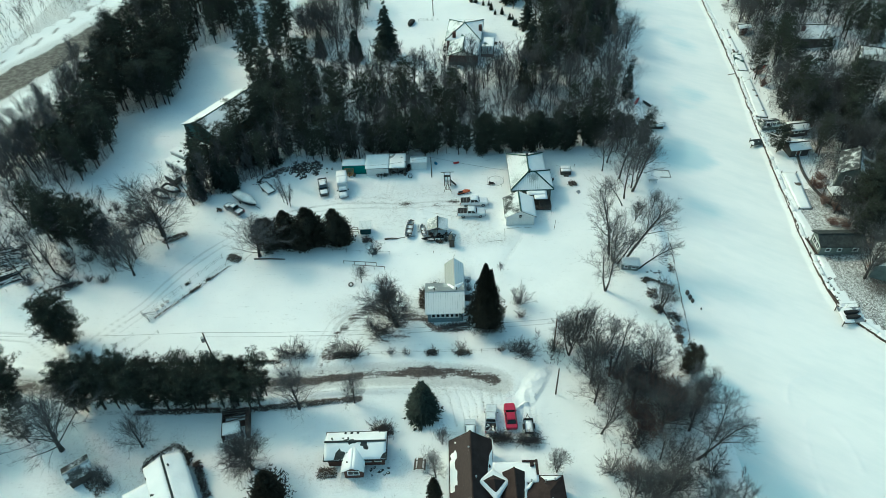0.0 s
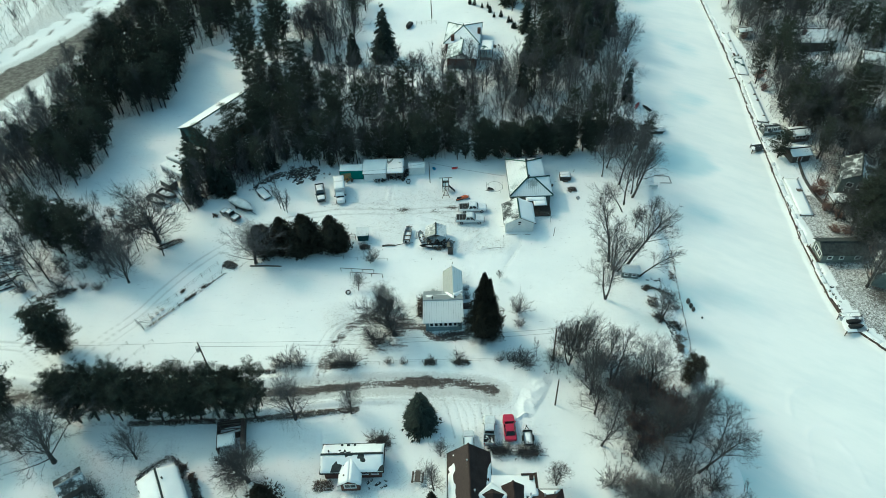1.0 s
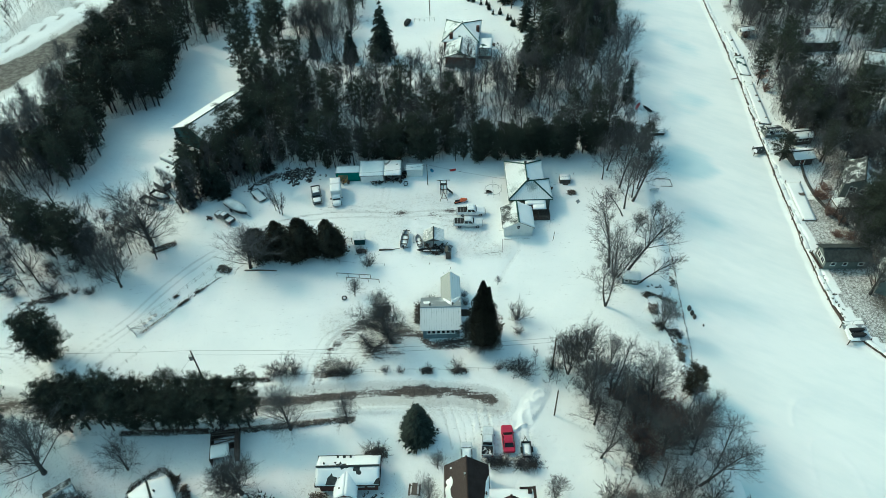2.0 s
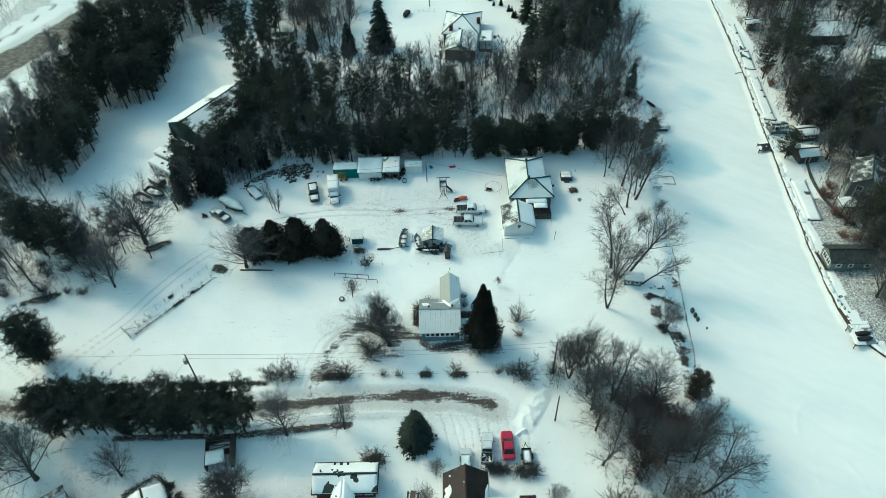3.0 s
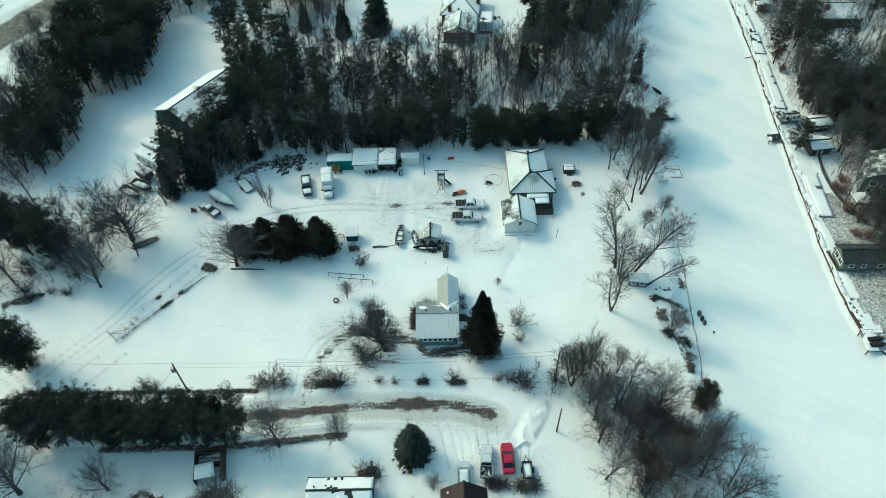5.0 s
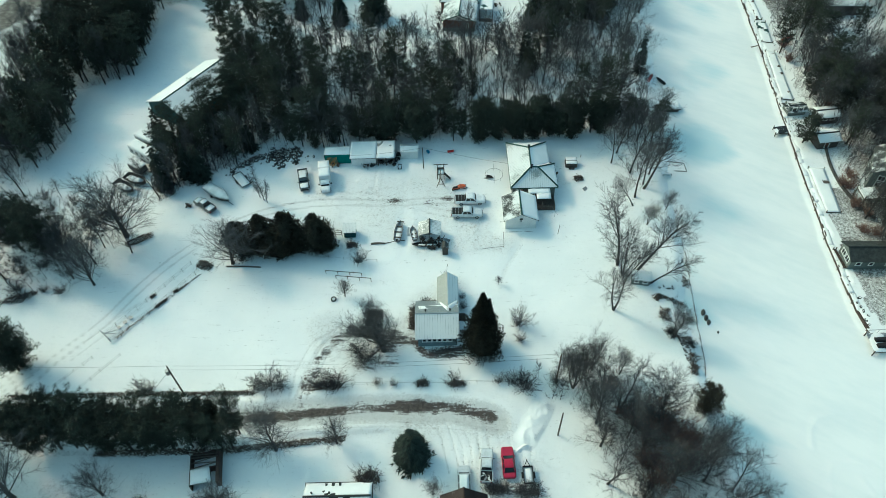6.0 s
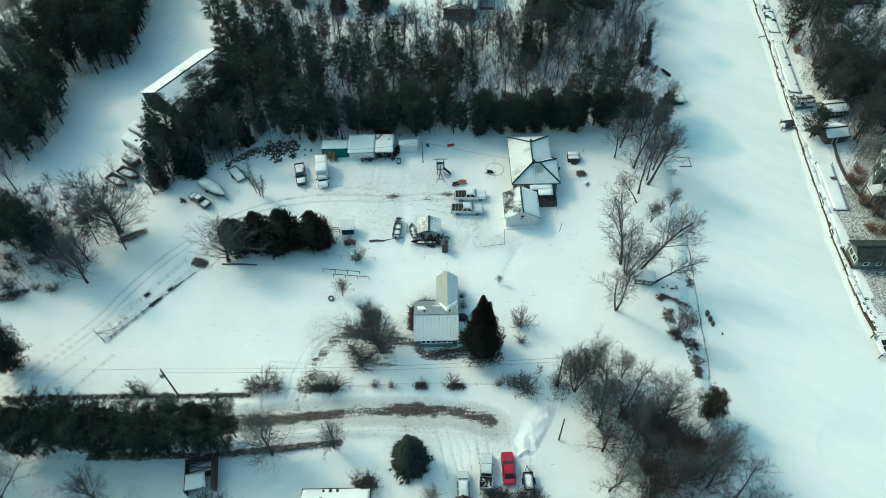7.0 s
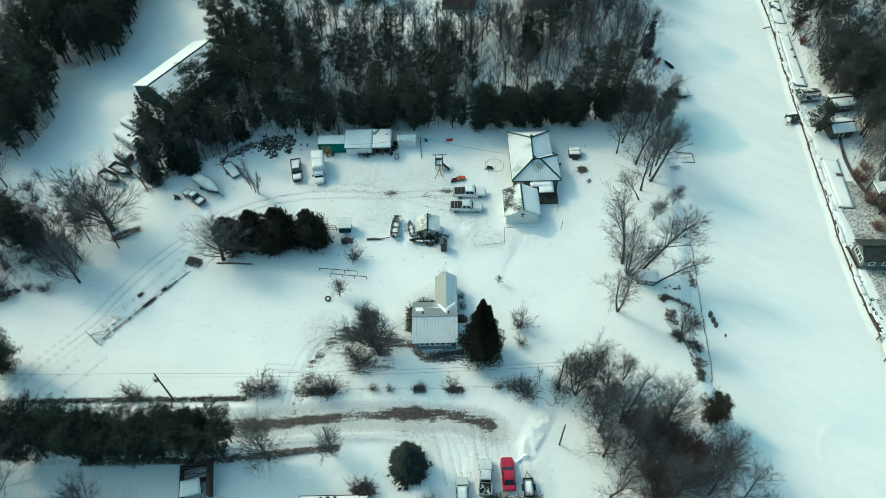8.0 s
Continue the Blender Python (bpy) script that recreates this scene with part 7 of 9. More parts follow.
def greenhouse(pts, low, high, z0, z1):
    """A cabin from its side outline (four x at the foot and the roof), narrower at the roof."""
    a, b, c, d = pts
    return Shape().loft([[(a, -low, z0), (d, -low, z0), (d, low, z0), (a, low, z0)], [(a + (b - a) * 0.75, -high - 0.05, z1 - 0.1), (d + (c - d) * 0.75, -high - 0.05, z1 - 0.1), (d + (c - d) * 0.75, high + 0.05, z1 - 0.1), (a + (b - a) * 0.75, high + 0.05, z1 - 0.1)],
                         [(b + 0.06, -high, z1), (c - 0.06, -high, z1), (c - 0.06, high, z1), (b + 0.06, high, z1)]])


def glazing(ob, pts, low, high, z0, z1, splits=1):
    """Windscreen, rear and side windows just proud of the cabin."""
    a, b, c, d = pts
    at = lambda k, x0, x1, y: (x0 + (x1 - x0) * k, y)
    h = z1 - z0

    def pane(name, quad):
        q = [Vector(p) for p in quad]
        n = (q[1] - q[0]).cross(q[3] - q[0]).normalized() * 0.03
        s = Shape().add([p + n for p in q] + [p - n for p in q], [(0, 1, 2, 3), (7, 6, 5, 4), (0, 4, 5, 1), (1, 5, 6, 2), (2, 6, 7, 3), (3, 7, 4, 0)])
        part(name, s, CAR_GLASS, ob)
    k0, k1 = 0.12, 0.80
    yl, yh = low - (low - high) * k0, low - (low - high) * k1
    pane("windscreen", [(d + (c - d) * k0, -yl * 0.93, z0 + h * k0), (d + (c - d) * k0, yl * 0.93, z0 + h * k0), (d + (c - d) * k1, yh * 0.93, z0 + h * k1), (d + (c - d) * k1, -yh * 0.93, z0 + h * k1)])
    pane("rear_window", [(a + (b - a) * k0, yl * 0.9, z0 + h * k0), (a + (b - a) * k0, -yl * 0.9, z0 + h * k0), (a + (b - a) * k1, -yh * 0.9, z0 + h * k1), (a + (b - a) * k1, yh * 0.9, z0 + h * k1)])
    for side in (-1, 1):
        for s in range(splits):
            u0, u1 = s / splits + 0.04, (s + 1) / splits - 0.04
            x0, x1 = a + (b - a) * k0 + 0.12, d + (c - d) * k0 - 0.12
            t0, t1 = a + (b - a) * k1 + 0.12, d + (c - d) * k1 - 0.12
            pane("side_window", [(x0 + (x1 - x0) * u0, side * yl, z0 + h * k0), (x0 + (x1 - x0) * u1, side * yl, z0 + h * k0), (t0 + (t1 - t0) * u1, side * yh, z0 + h * k1), (t0 + (t1 - t0) * u0, side * yh, z0 + h * k1)])


def wheels(ob, xs, half, r=0.37, w=0.24):
    for x in xs:
        for side in (-1, 1):
            t = part("wheel", Shape().disc((x, side * half, r), (0, 1, 0), r, w, 16), BLACK, ob, "black tyre", bevel=0.04)
            part("rim", Shape().disc((x, side * (half + w / 2), r), (0, 1, 0), r * 0.58, 0.03, 12), GREY_METAL, t)


def lights(ob, front, back, half, z, w=0.34):
    for side in (-1, 1):
        part("headlight", Shape().box((front, side * half, z), (0.12, w, 0.18)), LAMP_CLEAR, ob, bevel=0.03)
        part("tail_light", Shape().box((back, side * (half + 0.06), z + 0.05), (0.1, w * 0.6, 0.28)), LAMP_RED, ob, bevel=0.02)


def pickup(m, material, label, load="cover", snow=0.0, seed=1):
    ob = thing("pickup_truck", label, "pickup truck", m, "parked vehicles")
    body = Shape().loft([ring(-2.88, 0.92, 0.5, 0.82), ring(-2.8, 0.97, 0.42, 0.84), ring(-1.05, 0.98, 0.38, 0.84), ring(-1.0, 0.98, 0.38, 1.14), ring(1.1, 0.98, 0.38, 1.16), ring(1.5, 0.97, 0.38, 1.13), ring(2.5, 0.93, 0.4, 1.06), ring(2.82, 0.86, 0.45, 0.98), ring(2.9, 0.8, 0.5, 0.9)])
    part("body", body, material, ob, smooth=False, bevel=0.03)
    for side in (-1, 1):
        part("bed_side", Shape().span(-2.82, -1.0, side * 0.92 - 0.05, side * 0.92 + 0.05, 0.8, 1.2), material, ob, bevel=0.02)
        part("mirror", Shape().box((0.95, side * 1.08, 1.22), (0.12, 0.2, 0.16)), BLACK, ob, bevel=0.02)
    part("tailgate", Shape().span(-2.88, -2.8, -0.9, 0.9, 0.55, 1.2), material, ob, bevel=0.02)
    cab = (-1.0, -0.72, 0.5, 1.2)
    part("cab", greenhouse(cab, 0.9, 0.72, 1.1, 1.86), material, ob, bevel=0.05)
    glazing(ob, cab, 0.9, 0.72, 1.1, 1.86, 2)
    part("bumper", Shape().span(2.8, 2.98, -0.85, 0.85, 0.4, 0.6), GREY_METAL, ob, bevel=0.03)
    part("bumper", Shape().span(-3.02, -2.86, -0.85, 0.85, 0.42, 0.58), GREY_METAL, ob, bevel=0.03)
    part("grille", Shape().span(2.84, 2.93, -0.55, 0.55, 0.62, 0.88), BLACK, ob)
    wheels(ob, (-1.75, 1.85), 0.87)
    lights(ob, 2.82, -2.88, 0.72, 0.84)
    if load == "cover":
        part("bed_cover", Shape().span(-2.78, -1.02, -0.86, 0.86, 1.16, 1.21), BLACK, ob, "dark folded bed cover", bevel=0.01)
        for k in (1, 2):
            part("cover_seam", Shape().span(-2.78 + k * 0.58, -2.74 + k * 0.58, -0.86, 0.86, 1.21, 1.225), GREY_METAL, ob)
    else:
        part("bed_lining", Shape().span(-2.78, -1.02, -0.87, 0.87, 0.83, 0.88), BLACK, ob)
        if load == "snow":
            part("snow_load", snow_cap([(-2.75, -0.85, 0.95), (-1.05, -0.85, 0.95), (-1.05, 0.85, 0.95), (-2.75, 0.85, 0.95)], 0.2, seed), SNOW, ob, smooth=True)
        else:
            rng = random.Random(seed)
            for k in range(16):
                part("scrap", Shape().box((0, 0, 0), (rng.uniform(.2, .6), rng.uniform(.1, .3), rng.uniform(.06, .2)), m=pose(rng.uniform(-2.5, -1.3), rng.uniform(-.6, .6), rng.uniform(0.95, 1.12), rng.uniform(-30, 30), rng.uniform(-20, 20), rng.uniform(0, 180))), rng.choice([GREY_METAL, WHITE_PANEL, DARK_METAL]), ob)
    if snow:
        part("roof_snow", snow_cap([(-0.7, -0.66, 1.86), (0.45, -0.66, 1.86), (0.45, 0.66, 1.86), (-0.7, 0.66, 1.86)], snow, seed + 1), SNOW, ob, smooth=True)
        part("hood_snow", snow_cap([(1.35, -0.8, 1.14), (2.6, -0.75, 1.05), (2.6, 0.75, 1.05), (1.35, 0.8, 1.14)], snow, seed + 2), SNOW, ob, smooth=True)
    return ob


def car(m, material, label, roof=(-1.55, -0.75, 0.35, 1.05), top=1.36, name="car", length=4.7, snow=0.0):
    ob = thing(name, label, "car", m, "parked vehicles")
    k = length / 4.7
    body = Shape().loft([ring(-2.35 * k, 0.76, 0.42, 0.84), ring(-2.2 * k, 0.88, 0.34, 0.93), ring(-1.5 * k, 0.91, 0.26, 0.95), ring(0.9 * k, 0.91, 0.26, 0.95), ring(1.7 * k, 0.89, 0.28, 0.88), ring(2.2 * k, 0.82, 0.34, 0.78), ring(2.36 * k, 0.7, 0.42, 0.68)])
    part("body", body, material, ob, bevel=0.04)
    cab = tuple(v * k for v in roof)
    part("cabin", greenhouse(cab, 0.84, 0.62, 0.9, top), material, ob, bevel=0.05)
    glazing(ob, cab, 0.84, 0.62, 0.9, top, 2)
    wheels(ob, (-1.45 * k, 1.45 * k), 0.8, 0.33, 0.22)
    lights(ob, 2.26 * k, -2.3 * k, 0.55, 0.62, 0.3)
    for side in (-1, 1):
        part("mirror", Shape().box((0.75 * k, side * 0.96, 1.0), (0.12, 0.16, 0.12)), material, ob, bevel=0.02)
    if snow:
        part("roof_snow", snow_cap([(cab[1], -0.58, top), (cab[2], -0.58, top), (cab[2], 0.58, top), (cab[1], 0.58, top)], snow, 5), SNOW, ob, smooth=True)
    return ob


pickup(pose(4.7, 111.4, 0.02, 0, 0, 0), WHITE_PAINT, "white pickup truck with dark bed cover on snow")
pickup(pose(4.0, 107.9, 0.02, 0, 0, -2), SILVER_PAINT, "silver-white pickup truck with dark bed cover on snow")
pickup(pose(5.0, 58.5, 0.0, 0, 0, 85.5) @ Matrix.Diagonal((0.86, 0.92, 0.95, 1)), SILVER_PAINT, "silver pickup truck with scrap in its bed", "scrap", seed=9)
pickup(pose(-28.1, 118.0, 0.0, 0, 0, -78), DARK_PAINT, "dark pickup truck dusted with snow", "snow", 0.07, 14)
pickup(pose(-46.5, 111.8, 0.0, 0, 0, 142) @ Matrix.Diagonal((0.88, 0.9, 0.92, 1)), DARK_PAINT, "abandoned dark pickup truck filled with snow", "snow", 0.12, 21)
car(pose(8.1, 58.9, 0.0, 0, 0, 91.5), RED_PAINT, "bright red two-door car parked on snow", (-1.75, -0.85, 0.15, 0.95), 1.30, length=4.65)
car(pose(1.75, 56.4, 0.0, 0, 0, 90), SILVER_PAINT, "silver hatchback car with white roof beside the house", (-2.15, -1.75, 0.5, 1.2), 1.52, "hatchback_car", 4.3, 0.06)

truck = thing("box_truck", "white box truck with snow on its roof", "truck", pose(-23.75, 117.8, 0, 0, 0, -82), "parked vehicles")
part("cargo_box", Shape().span(-3.5, 1.0, -1.1, 1.1, 0.75, 2.75), WHITE_PANEL, truck, bevel=0.03)
part("chassis", Shape().span(-3.4, 3.0, -0.45, 0.45, 0.45, 0.75), DARK_METAL, truck)
part("hood", Shape().loft([ring(1.1, 0.95, 0.45, 1.25), ring(2.3, 0.93, 0.45, 1.2), ring(3.2, 0.88, 0.5, 1.08), ring(3.4, 0.8, 0.55, 0.95)]), WHITE_PAINT, truck, bevel=0.04)
CABT = (1.05, 1.1, 1.75, 2.3)
part("cab", greenhouse(CABT, 0.92, 0.78, 1.15, 1.95), WHITE_PAINT, truck, bevel=0.05)
glazing(truck, CABT, 0.92, 0.78, 1.15, 1.95)
wheels(truck, (-2.2, 2.5), 0.85, 0.4, 0.28)
lights(truck, 3.34, -3.5, 0.68, 0.85)
for side in (-1, 1):
    part("mirror", Shape().box((1.9, side * 1.16, 1.45), (0.12, 0.28, 0.3)), BLACK, truck)
part("roof_snow", snow_cap([(-3.5, -1.1, 2.76), (1.0, -1.1, 2.76), (1.0, 1.1, 2.76), (-3.5, 1.1, 2.76)], 0.1, 33), SNOW, truck, smooth=True)
part("hood_snow", snow_cap([(2.2, -0.8, 1.2), (3.1, -0.75, 1.1), (3.1, 0.75, 1.1), (2.2, 0.8, 1.2)], 0.08, 34), SNOW, truck, smooth=True)
part("roof_band", Shape().span(-1.6, -1.2, -1.08, 1.08, 2.83, 2.86), WHITE_PANEL, truck)


def hull(length, beam, depth, n=9):
    """An open boat: outer and inner skin with a pointed bow at +x."""
    outer, inner = [], []
    for k in range(n):
        u = k / (n - 1)
        x = (u - 0.5) * length
        w = beam / 2 * (0.86 + 0.14 * math.sin(u * 3.1)) * (1 - max(0, (u - 0.55) / 0.45) ** 2.0 * 0.97)
        sheer = depth * (1 + 0.18 * max(0, u - 0.6) / 0.4)
        lift = depth * 0.55 * max(0, (u - 0.7) / 0.3) ** 2
        outer.append([(x, -w, sheer), (x, -w * 0.75, lift + 0.12 * depth), (x, 0, lift), (x, w * 0.75, lift + 0.12 * depth), (x, w, sheer)])
        v = max(w - 0.06, 0.004)
        inner.append([(x, -v, sheer), (x, -v * 0.75, lift + 0.2 * depth), (x, 0, lift + 0.12 * depth), (x, v * 0.75, lift + 0.2 * depth), (x, v, sheer)])
    s = Shape()
    for rows_, flip in ((outer, False), (inner, True)):
        base = len(s.v)
        for r in rows_:
            s.v.extend(r)
        for k in range(n - 1):
            for i in range(4):
                q = (base + k * 5 + i, base + k * 5 + i + 1, base + (k + 1) * 5 + i + 1, base + (k + 1) * 5 + i)
                s.f.append(q[::-1] if flip else q)
    m = n * 5
    for k in range(n - 1):
        for i in (0, 4):
            s.f.append((k * 5 + i, (k + 1) * 5 + i, m + (k + 1) * 5 + i, m + k * 5 + i))
    s.f.append((0, 1, 2, 3, 4))
    s.f.append((m + 4, m + 3, m + 2, m + 1, m))
    return s


def open_boat(label, m, length, beam, depth, material, benches=3, motor=True, snow=0.5, seed=1, group="boats"):
    ob = thing("rowing_boat", label, "boat", m, group)
    part("hull", hull(length, beam, depth), material, ob, smooth=False)
    for k in range(benches):
        x = -length * 0.36 + k * length * 0.27
        part("bench", Shape().span(x, x + 0.28, -beam * 0.42, beam * 0.42, depth * 0.68, depth * 0.76), OLD_WOOD, ob)
    part("snow_inside", snow_cap([(-length * 0.47, -beam * 0.36, depth * 0.3), (length * 0.25, -beam * 0.34, depth * 0.3), (length * 0.25, beam * 0.34, depth * 0.3), (-length * 0.47, beam * 0.36, depth * 0.3)], depth * snow, seed, 0.2), SNOW, ob, smooth=True)
    part("gunwale", Shape().tube([(-length / 2, -beam * 0.43, depth), (0, -beam * 0.5, depth), (length * 0.3, -beam * 0.4, depth * 1.05), (length * 0.5, 0, depth * 1.18), (length * 0.3, beam * 0.4, depth * 1.05), (0, beam * 0.5, depth), (-length / 2, beam * 0.43, depth)], 0.04, 5), RUST, ob)
    if motor:
        part("motor", Shape().box((-length * 0.5 - 0.12, 0, depth * 1.15), (0.35, 0.28, 0.4)).box((-length * 0.5 - 0.1, 0, depth * 0.5), (0.12, 0.1, 1.0 * depth)), BLACK, ob, bevel=0.04)
    return ob


open_boat("open aluminium boat on a trailer, benches snowy", pose(-8.75, 103.7, 0.25, 0, 0, 84), 4.8, 1.5, 0.65, GREY_METAL, 4, True, 0.4, 3)
open_boat("small open boat beside the shack", pose(-6.0, 103.2, 0.15, 0, 0, 100), 3.4, 1.1, 0.5, GREY_METAL, 2, False, 0.8, 4)
open_boat("long low boat in front of the shack", pose(-4.0, 100.5, 0.1, 0, 0, 178), 4.6, 0.9, 0.4, DARK_METAL, 2, False, 0.5, 5)
open_boat("grey boat heaped with gear near the shack", pose(-0.6, 101.0, 0.1, 0, 0, 8), 2.6, 1.2, 0.5, GREY_METAL, 2, True, 0.4, 6)
canoe = solid("canoe", hull(2.0, 0.5, 0.3), WHITE_PANEL, "small white canoe standing in snow", "boat", pose(-7.0, 104.0, 0.1, 0, 0, 88), "boats")
for k, (x, y) in enumerate(((-63.5, 117.2), (-61.8, 119.2))):
    open_boat("old dark boat full of snow under bare trees", pose(x, y, 0.3, 0, 0, -32 + 6 * k), 5.2, 2.1, 0.95, DARK_METAL, 1, False, 0.9, 7 + k)
cover = thing("covered_boat", "large boat under pale snowy tarpaulin on a trailer", "boat", pose(-44.4, 114.5, 0, 0, 0, -38), "boats")
part("hull", hull(6.6, 2.4, 1.0), DARK_METAL, cover).location = (0, 0, 0.35)
tarp = Shape()
tarp.loft([[(x, -w, 1.33), (x, -w * 0.7, 1.33 + h * 0.7), (x, 0, 1.33 + h), (x, w * 0.7, 1.33 + h * 0.7), (x, w, 1.33)] for x, w, h in ((-3.35, 1.05, 0.3), (-2.4, 1.16, 0.55), (-0.8, 1.24, 0.75), (0.6, 1.2, 0.7), (1.8, 0.9, 0.5), (2.7, 0.5, 0.35), (3.35, 0.05, 0.25))])
part("tarpaulin", tarp, snow_material("snowy_tarp", (0.60, 0.63, 0.64), (0.76, 0.78, 0.79), 0.6), cover, "pale tarpaulin with snow", smooth=True)
part("trailer_tongue", Shape().tube([(2.4, 0, 0.4), (4.3, 0, 0.4)], 0.06, 5), DARK_METAL, cover)
wheels(cover, (-1.0,), 1.05, 0.32, 0.2)


def trailer(label, m, length, width, wall, material, snow, seed):
    ob = thing("trailer", label, "trailer", m, "trailers")
    part("deck", Shape().span(-length / 2, length / 2, -width / 2, width / 2, 0.45, 0.52), material, ob)
    for side in (-1, 1):
        part("side_rail", Shape().span(-length / 2, length / 2, side * width / 2 - 0.04, side * width / 2 + 0.04, 0.5, 0.5 + wall), material, ob)
        part("end_rail", Shape().span(side * length / 2 - 0.04, side * length / 2 + 0.04, -width / 2, width / 2, 0.5, 0.5 + wall), material, ob)
        part("fender", Shape().span(-0.45, 0.45, side * (width / 2 + 0.14) - 0.13, side * (width / 2 + 0.14) + 0.13, 0.62, 0.68), material, ob)
        part("tongue", Shape().tube([(length / 2, side * width * 0.35, 0.48), (length / 2 + 1.0, 0, 0.48)], 0.05, 5), material, ob)
    part("coupler", Shape().box((length / 2 + 1.05, 0, 0.5), (0.2, 0.12, 0.12)), DARK_METAL, ob)
    wheels(ob, (0.0,), width / 2 + 0.13, 0.3, 0.18)
    part("snow_load", snow_cap([(-length / 2 + .06, -width / 2 + .06, 0.55), (length / 2 - .06, -width / 2 + .06, 0.55), (length / 2 - .06, width / 2 - .06, 0.55), (-length / 2 + .06, width / 2 - .06, 0.55)], snow, seed), SNOW, ob, smooth=True)
    return ob


trailer("small black utility trailer filled with snow", pose(10.75, 57.0, 0, 0, 0, 91), 2.4, 1.35, 0.4, BLACK, 0.16, 41)
trailer("dark flat trailer covered with snow", pose(-40.7, 118.8, 0, 0, 0, 128), 4.4, 1.9, 0.12, DARK_METAL, 0.14, 42)
sled = thing("snowmobile", "orange snowmobile parked on snow", "snowmobile", pose(2.7, 115.2, 0, 0, 0, 18), "")
part("body", Shape().loft([ring(-0.3, 0.35, 0.25, 0.7), ring(0.4, 0.42, 0.25, 0.8), ring(1.0, 0.38, 0.25, 0.62), ring(1.35, 0.2, 0.3, 0.42)]).loft([ring(-1.3, 0.22, 0.2, 0.35), ring(-0.3, 0.25, 0.2, 0.5)]), ORANGE, sled, bevel=0.03)
part("seat", Shape().span(-1.3, -0.2, -0.2, 0.2, 0.45, 0.72), BLACK, sled, bevel=0.06)
part("track", Shape().span(-1.45, 0.1, -0.22, 0.22, 0.0, 0.22), BLACK, sled)
for side in (-1, 1):
    part("ski", Shape().tube([(0.5, side * 0.42, 0.05), (1.3, side * 0.42, 0.05), (1.55, side * 0.42, 0.2)], 0.06, 5), BLACK, sled)
part("windshield", Shape().add([(0.35, -0.25, 0.8), (0.35, 0.25, 0.8), (0.1, 0.2, 1.1), (0.1, -0.2, 1.1), (0.38, -0.25, 0.8), (0.38, 0.25, 0.8), (0.13, 0.2, 1.1), (0.13, -0.2, 1.1)], [(0, 1, 2, 3), (7, 6, 5, 4), (0, 4, 5, 1), (2, 6, 7, 3), (1, 5, 6, 2), (3, 7, 4, 0)]), CAR_GLASS, sled)


def camper(label, m, length, width, height, material, seed, windows=True):
    ob = thing("camper_trailer", label, "camper", m, "campers and trailers under the pines")
    part("body", Shape().span(-length / 2, length / 2, -width / 2, width / 2, 0.55, height), material, ob, bevel=0.12)
    part("roof_snow", snow_cap([(-length / 2, -width / 2, height), (length / 2, -width / 2, height), (length / 2, width / 2, height), (-length / 2, width / 2, height)], 0.16, seed), SNOW, ob, smooth=True)
    wheels(ob, (-0.4, 0.4), width / 2 - 0.1, 0.33, 0.2)
    if windows:
        for x in (-length * 0.36, -length * 0.15, length * 0.08, length * 0.32):
            part("window", Shape().span(x - 0.42, x + 0.42, -width / 2 - 0.02, -width / 2 + 0.05, height * 0.5, height * 0.5 + 0.6), CAR_GLASS, ob)
        part("window", Shape().span(length / 2 - 0.05, length / 2 + 0.02, -0.6, 0.6, height * 0.5, height * 0.5 + 0.6), CAR_GLASS, ob)
        part("stripe", Shape().span(-length / 2 + 0.1, length / 2 - 0.1, -width / 2 - 0.008, -width / 2 + 0.02, height * 0.38, height * 0.42), DARK_METAL, ob)
        part("roof_vent", Shape().span(-0.3, 0.3, -0.25, 0.25, height + 0.1, height + 0.3), DARK_METAL, ob, bevel=0.03)
    part("tongue", Shape().tube([(length / 2, 0, 0.5), (length / 2 + 1.0, 0, 0.5)], 0.07, 5), DARK_METAL, ob)
    return ob


camper("white travel trailer with dark windows under pines", pose(-61.8, 126.6, 0, 0, 0, -35), 7.4, 2.4, 2.7, WHITE_PANEL, 51)
camper("pale travel trailer half hidden by a spruce", pose(-62.6, 131.0, 0, 0, 0, -32), 5, 2.2, 2.5, WHITE_PANEL, 52)
camper("dark cargo trailer with snow on top", pose(-62.3, 122.6, 0, 0, 0, -36), 3.6, 2.0, 2.1, DARK_METAL, 53, False)


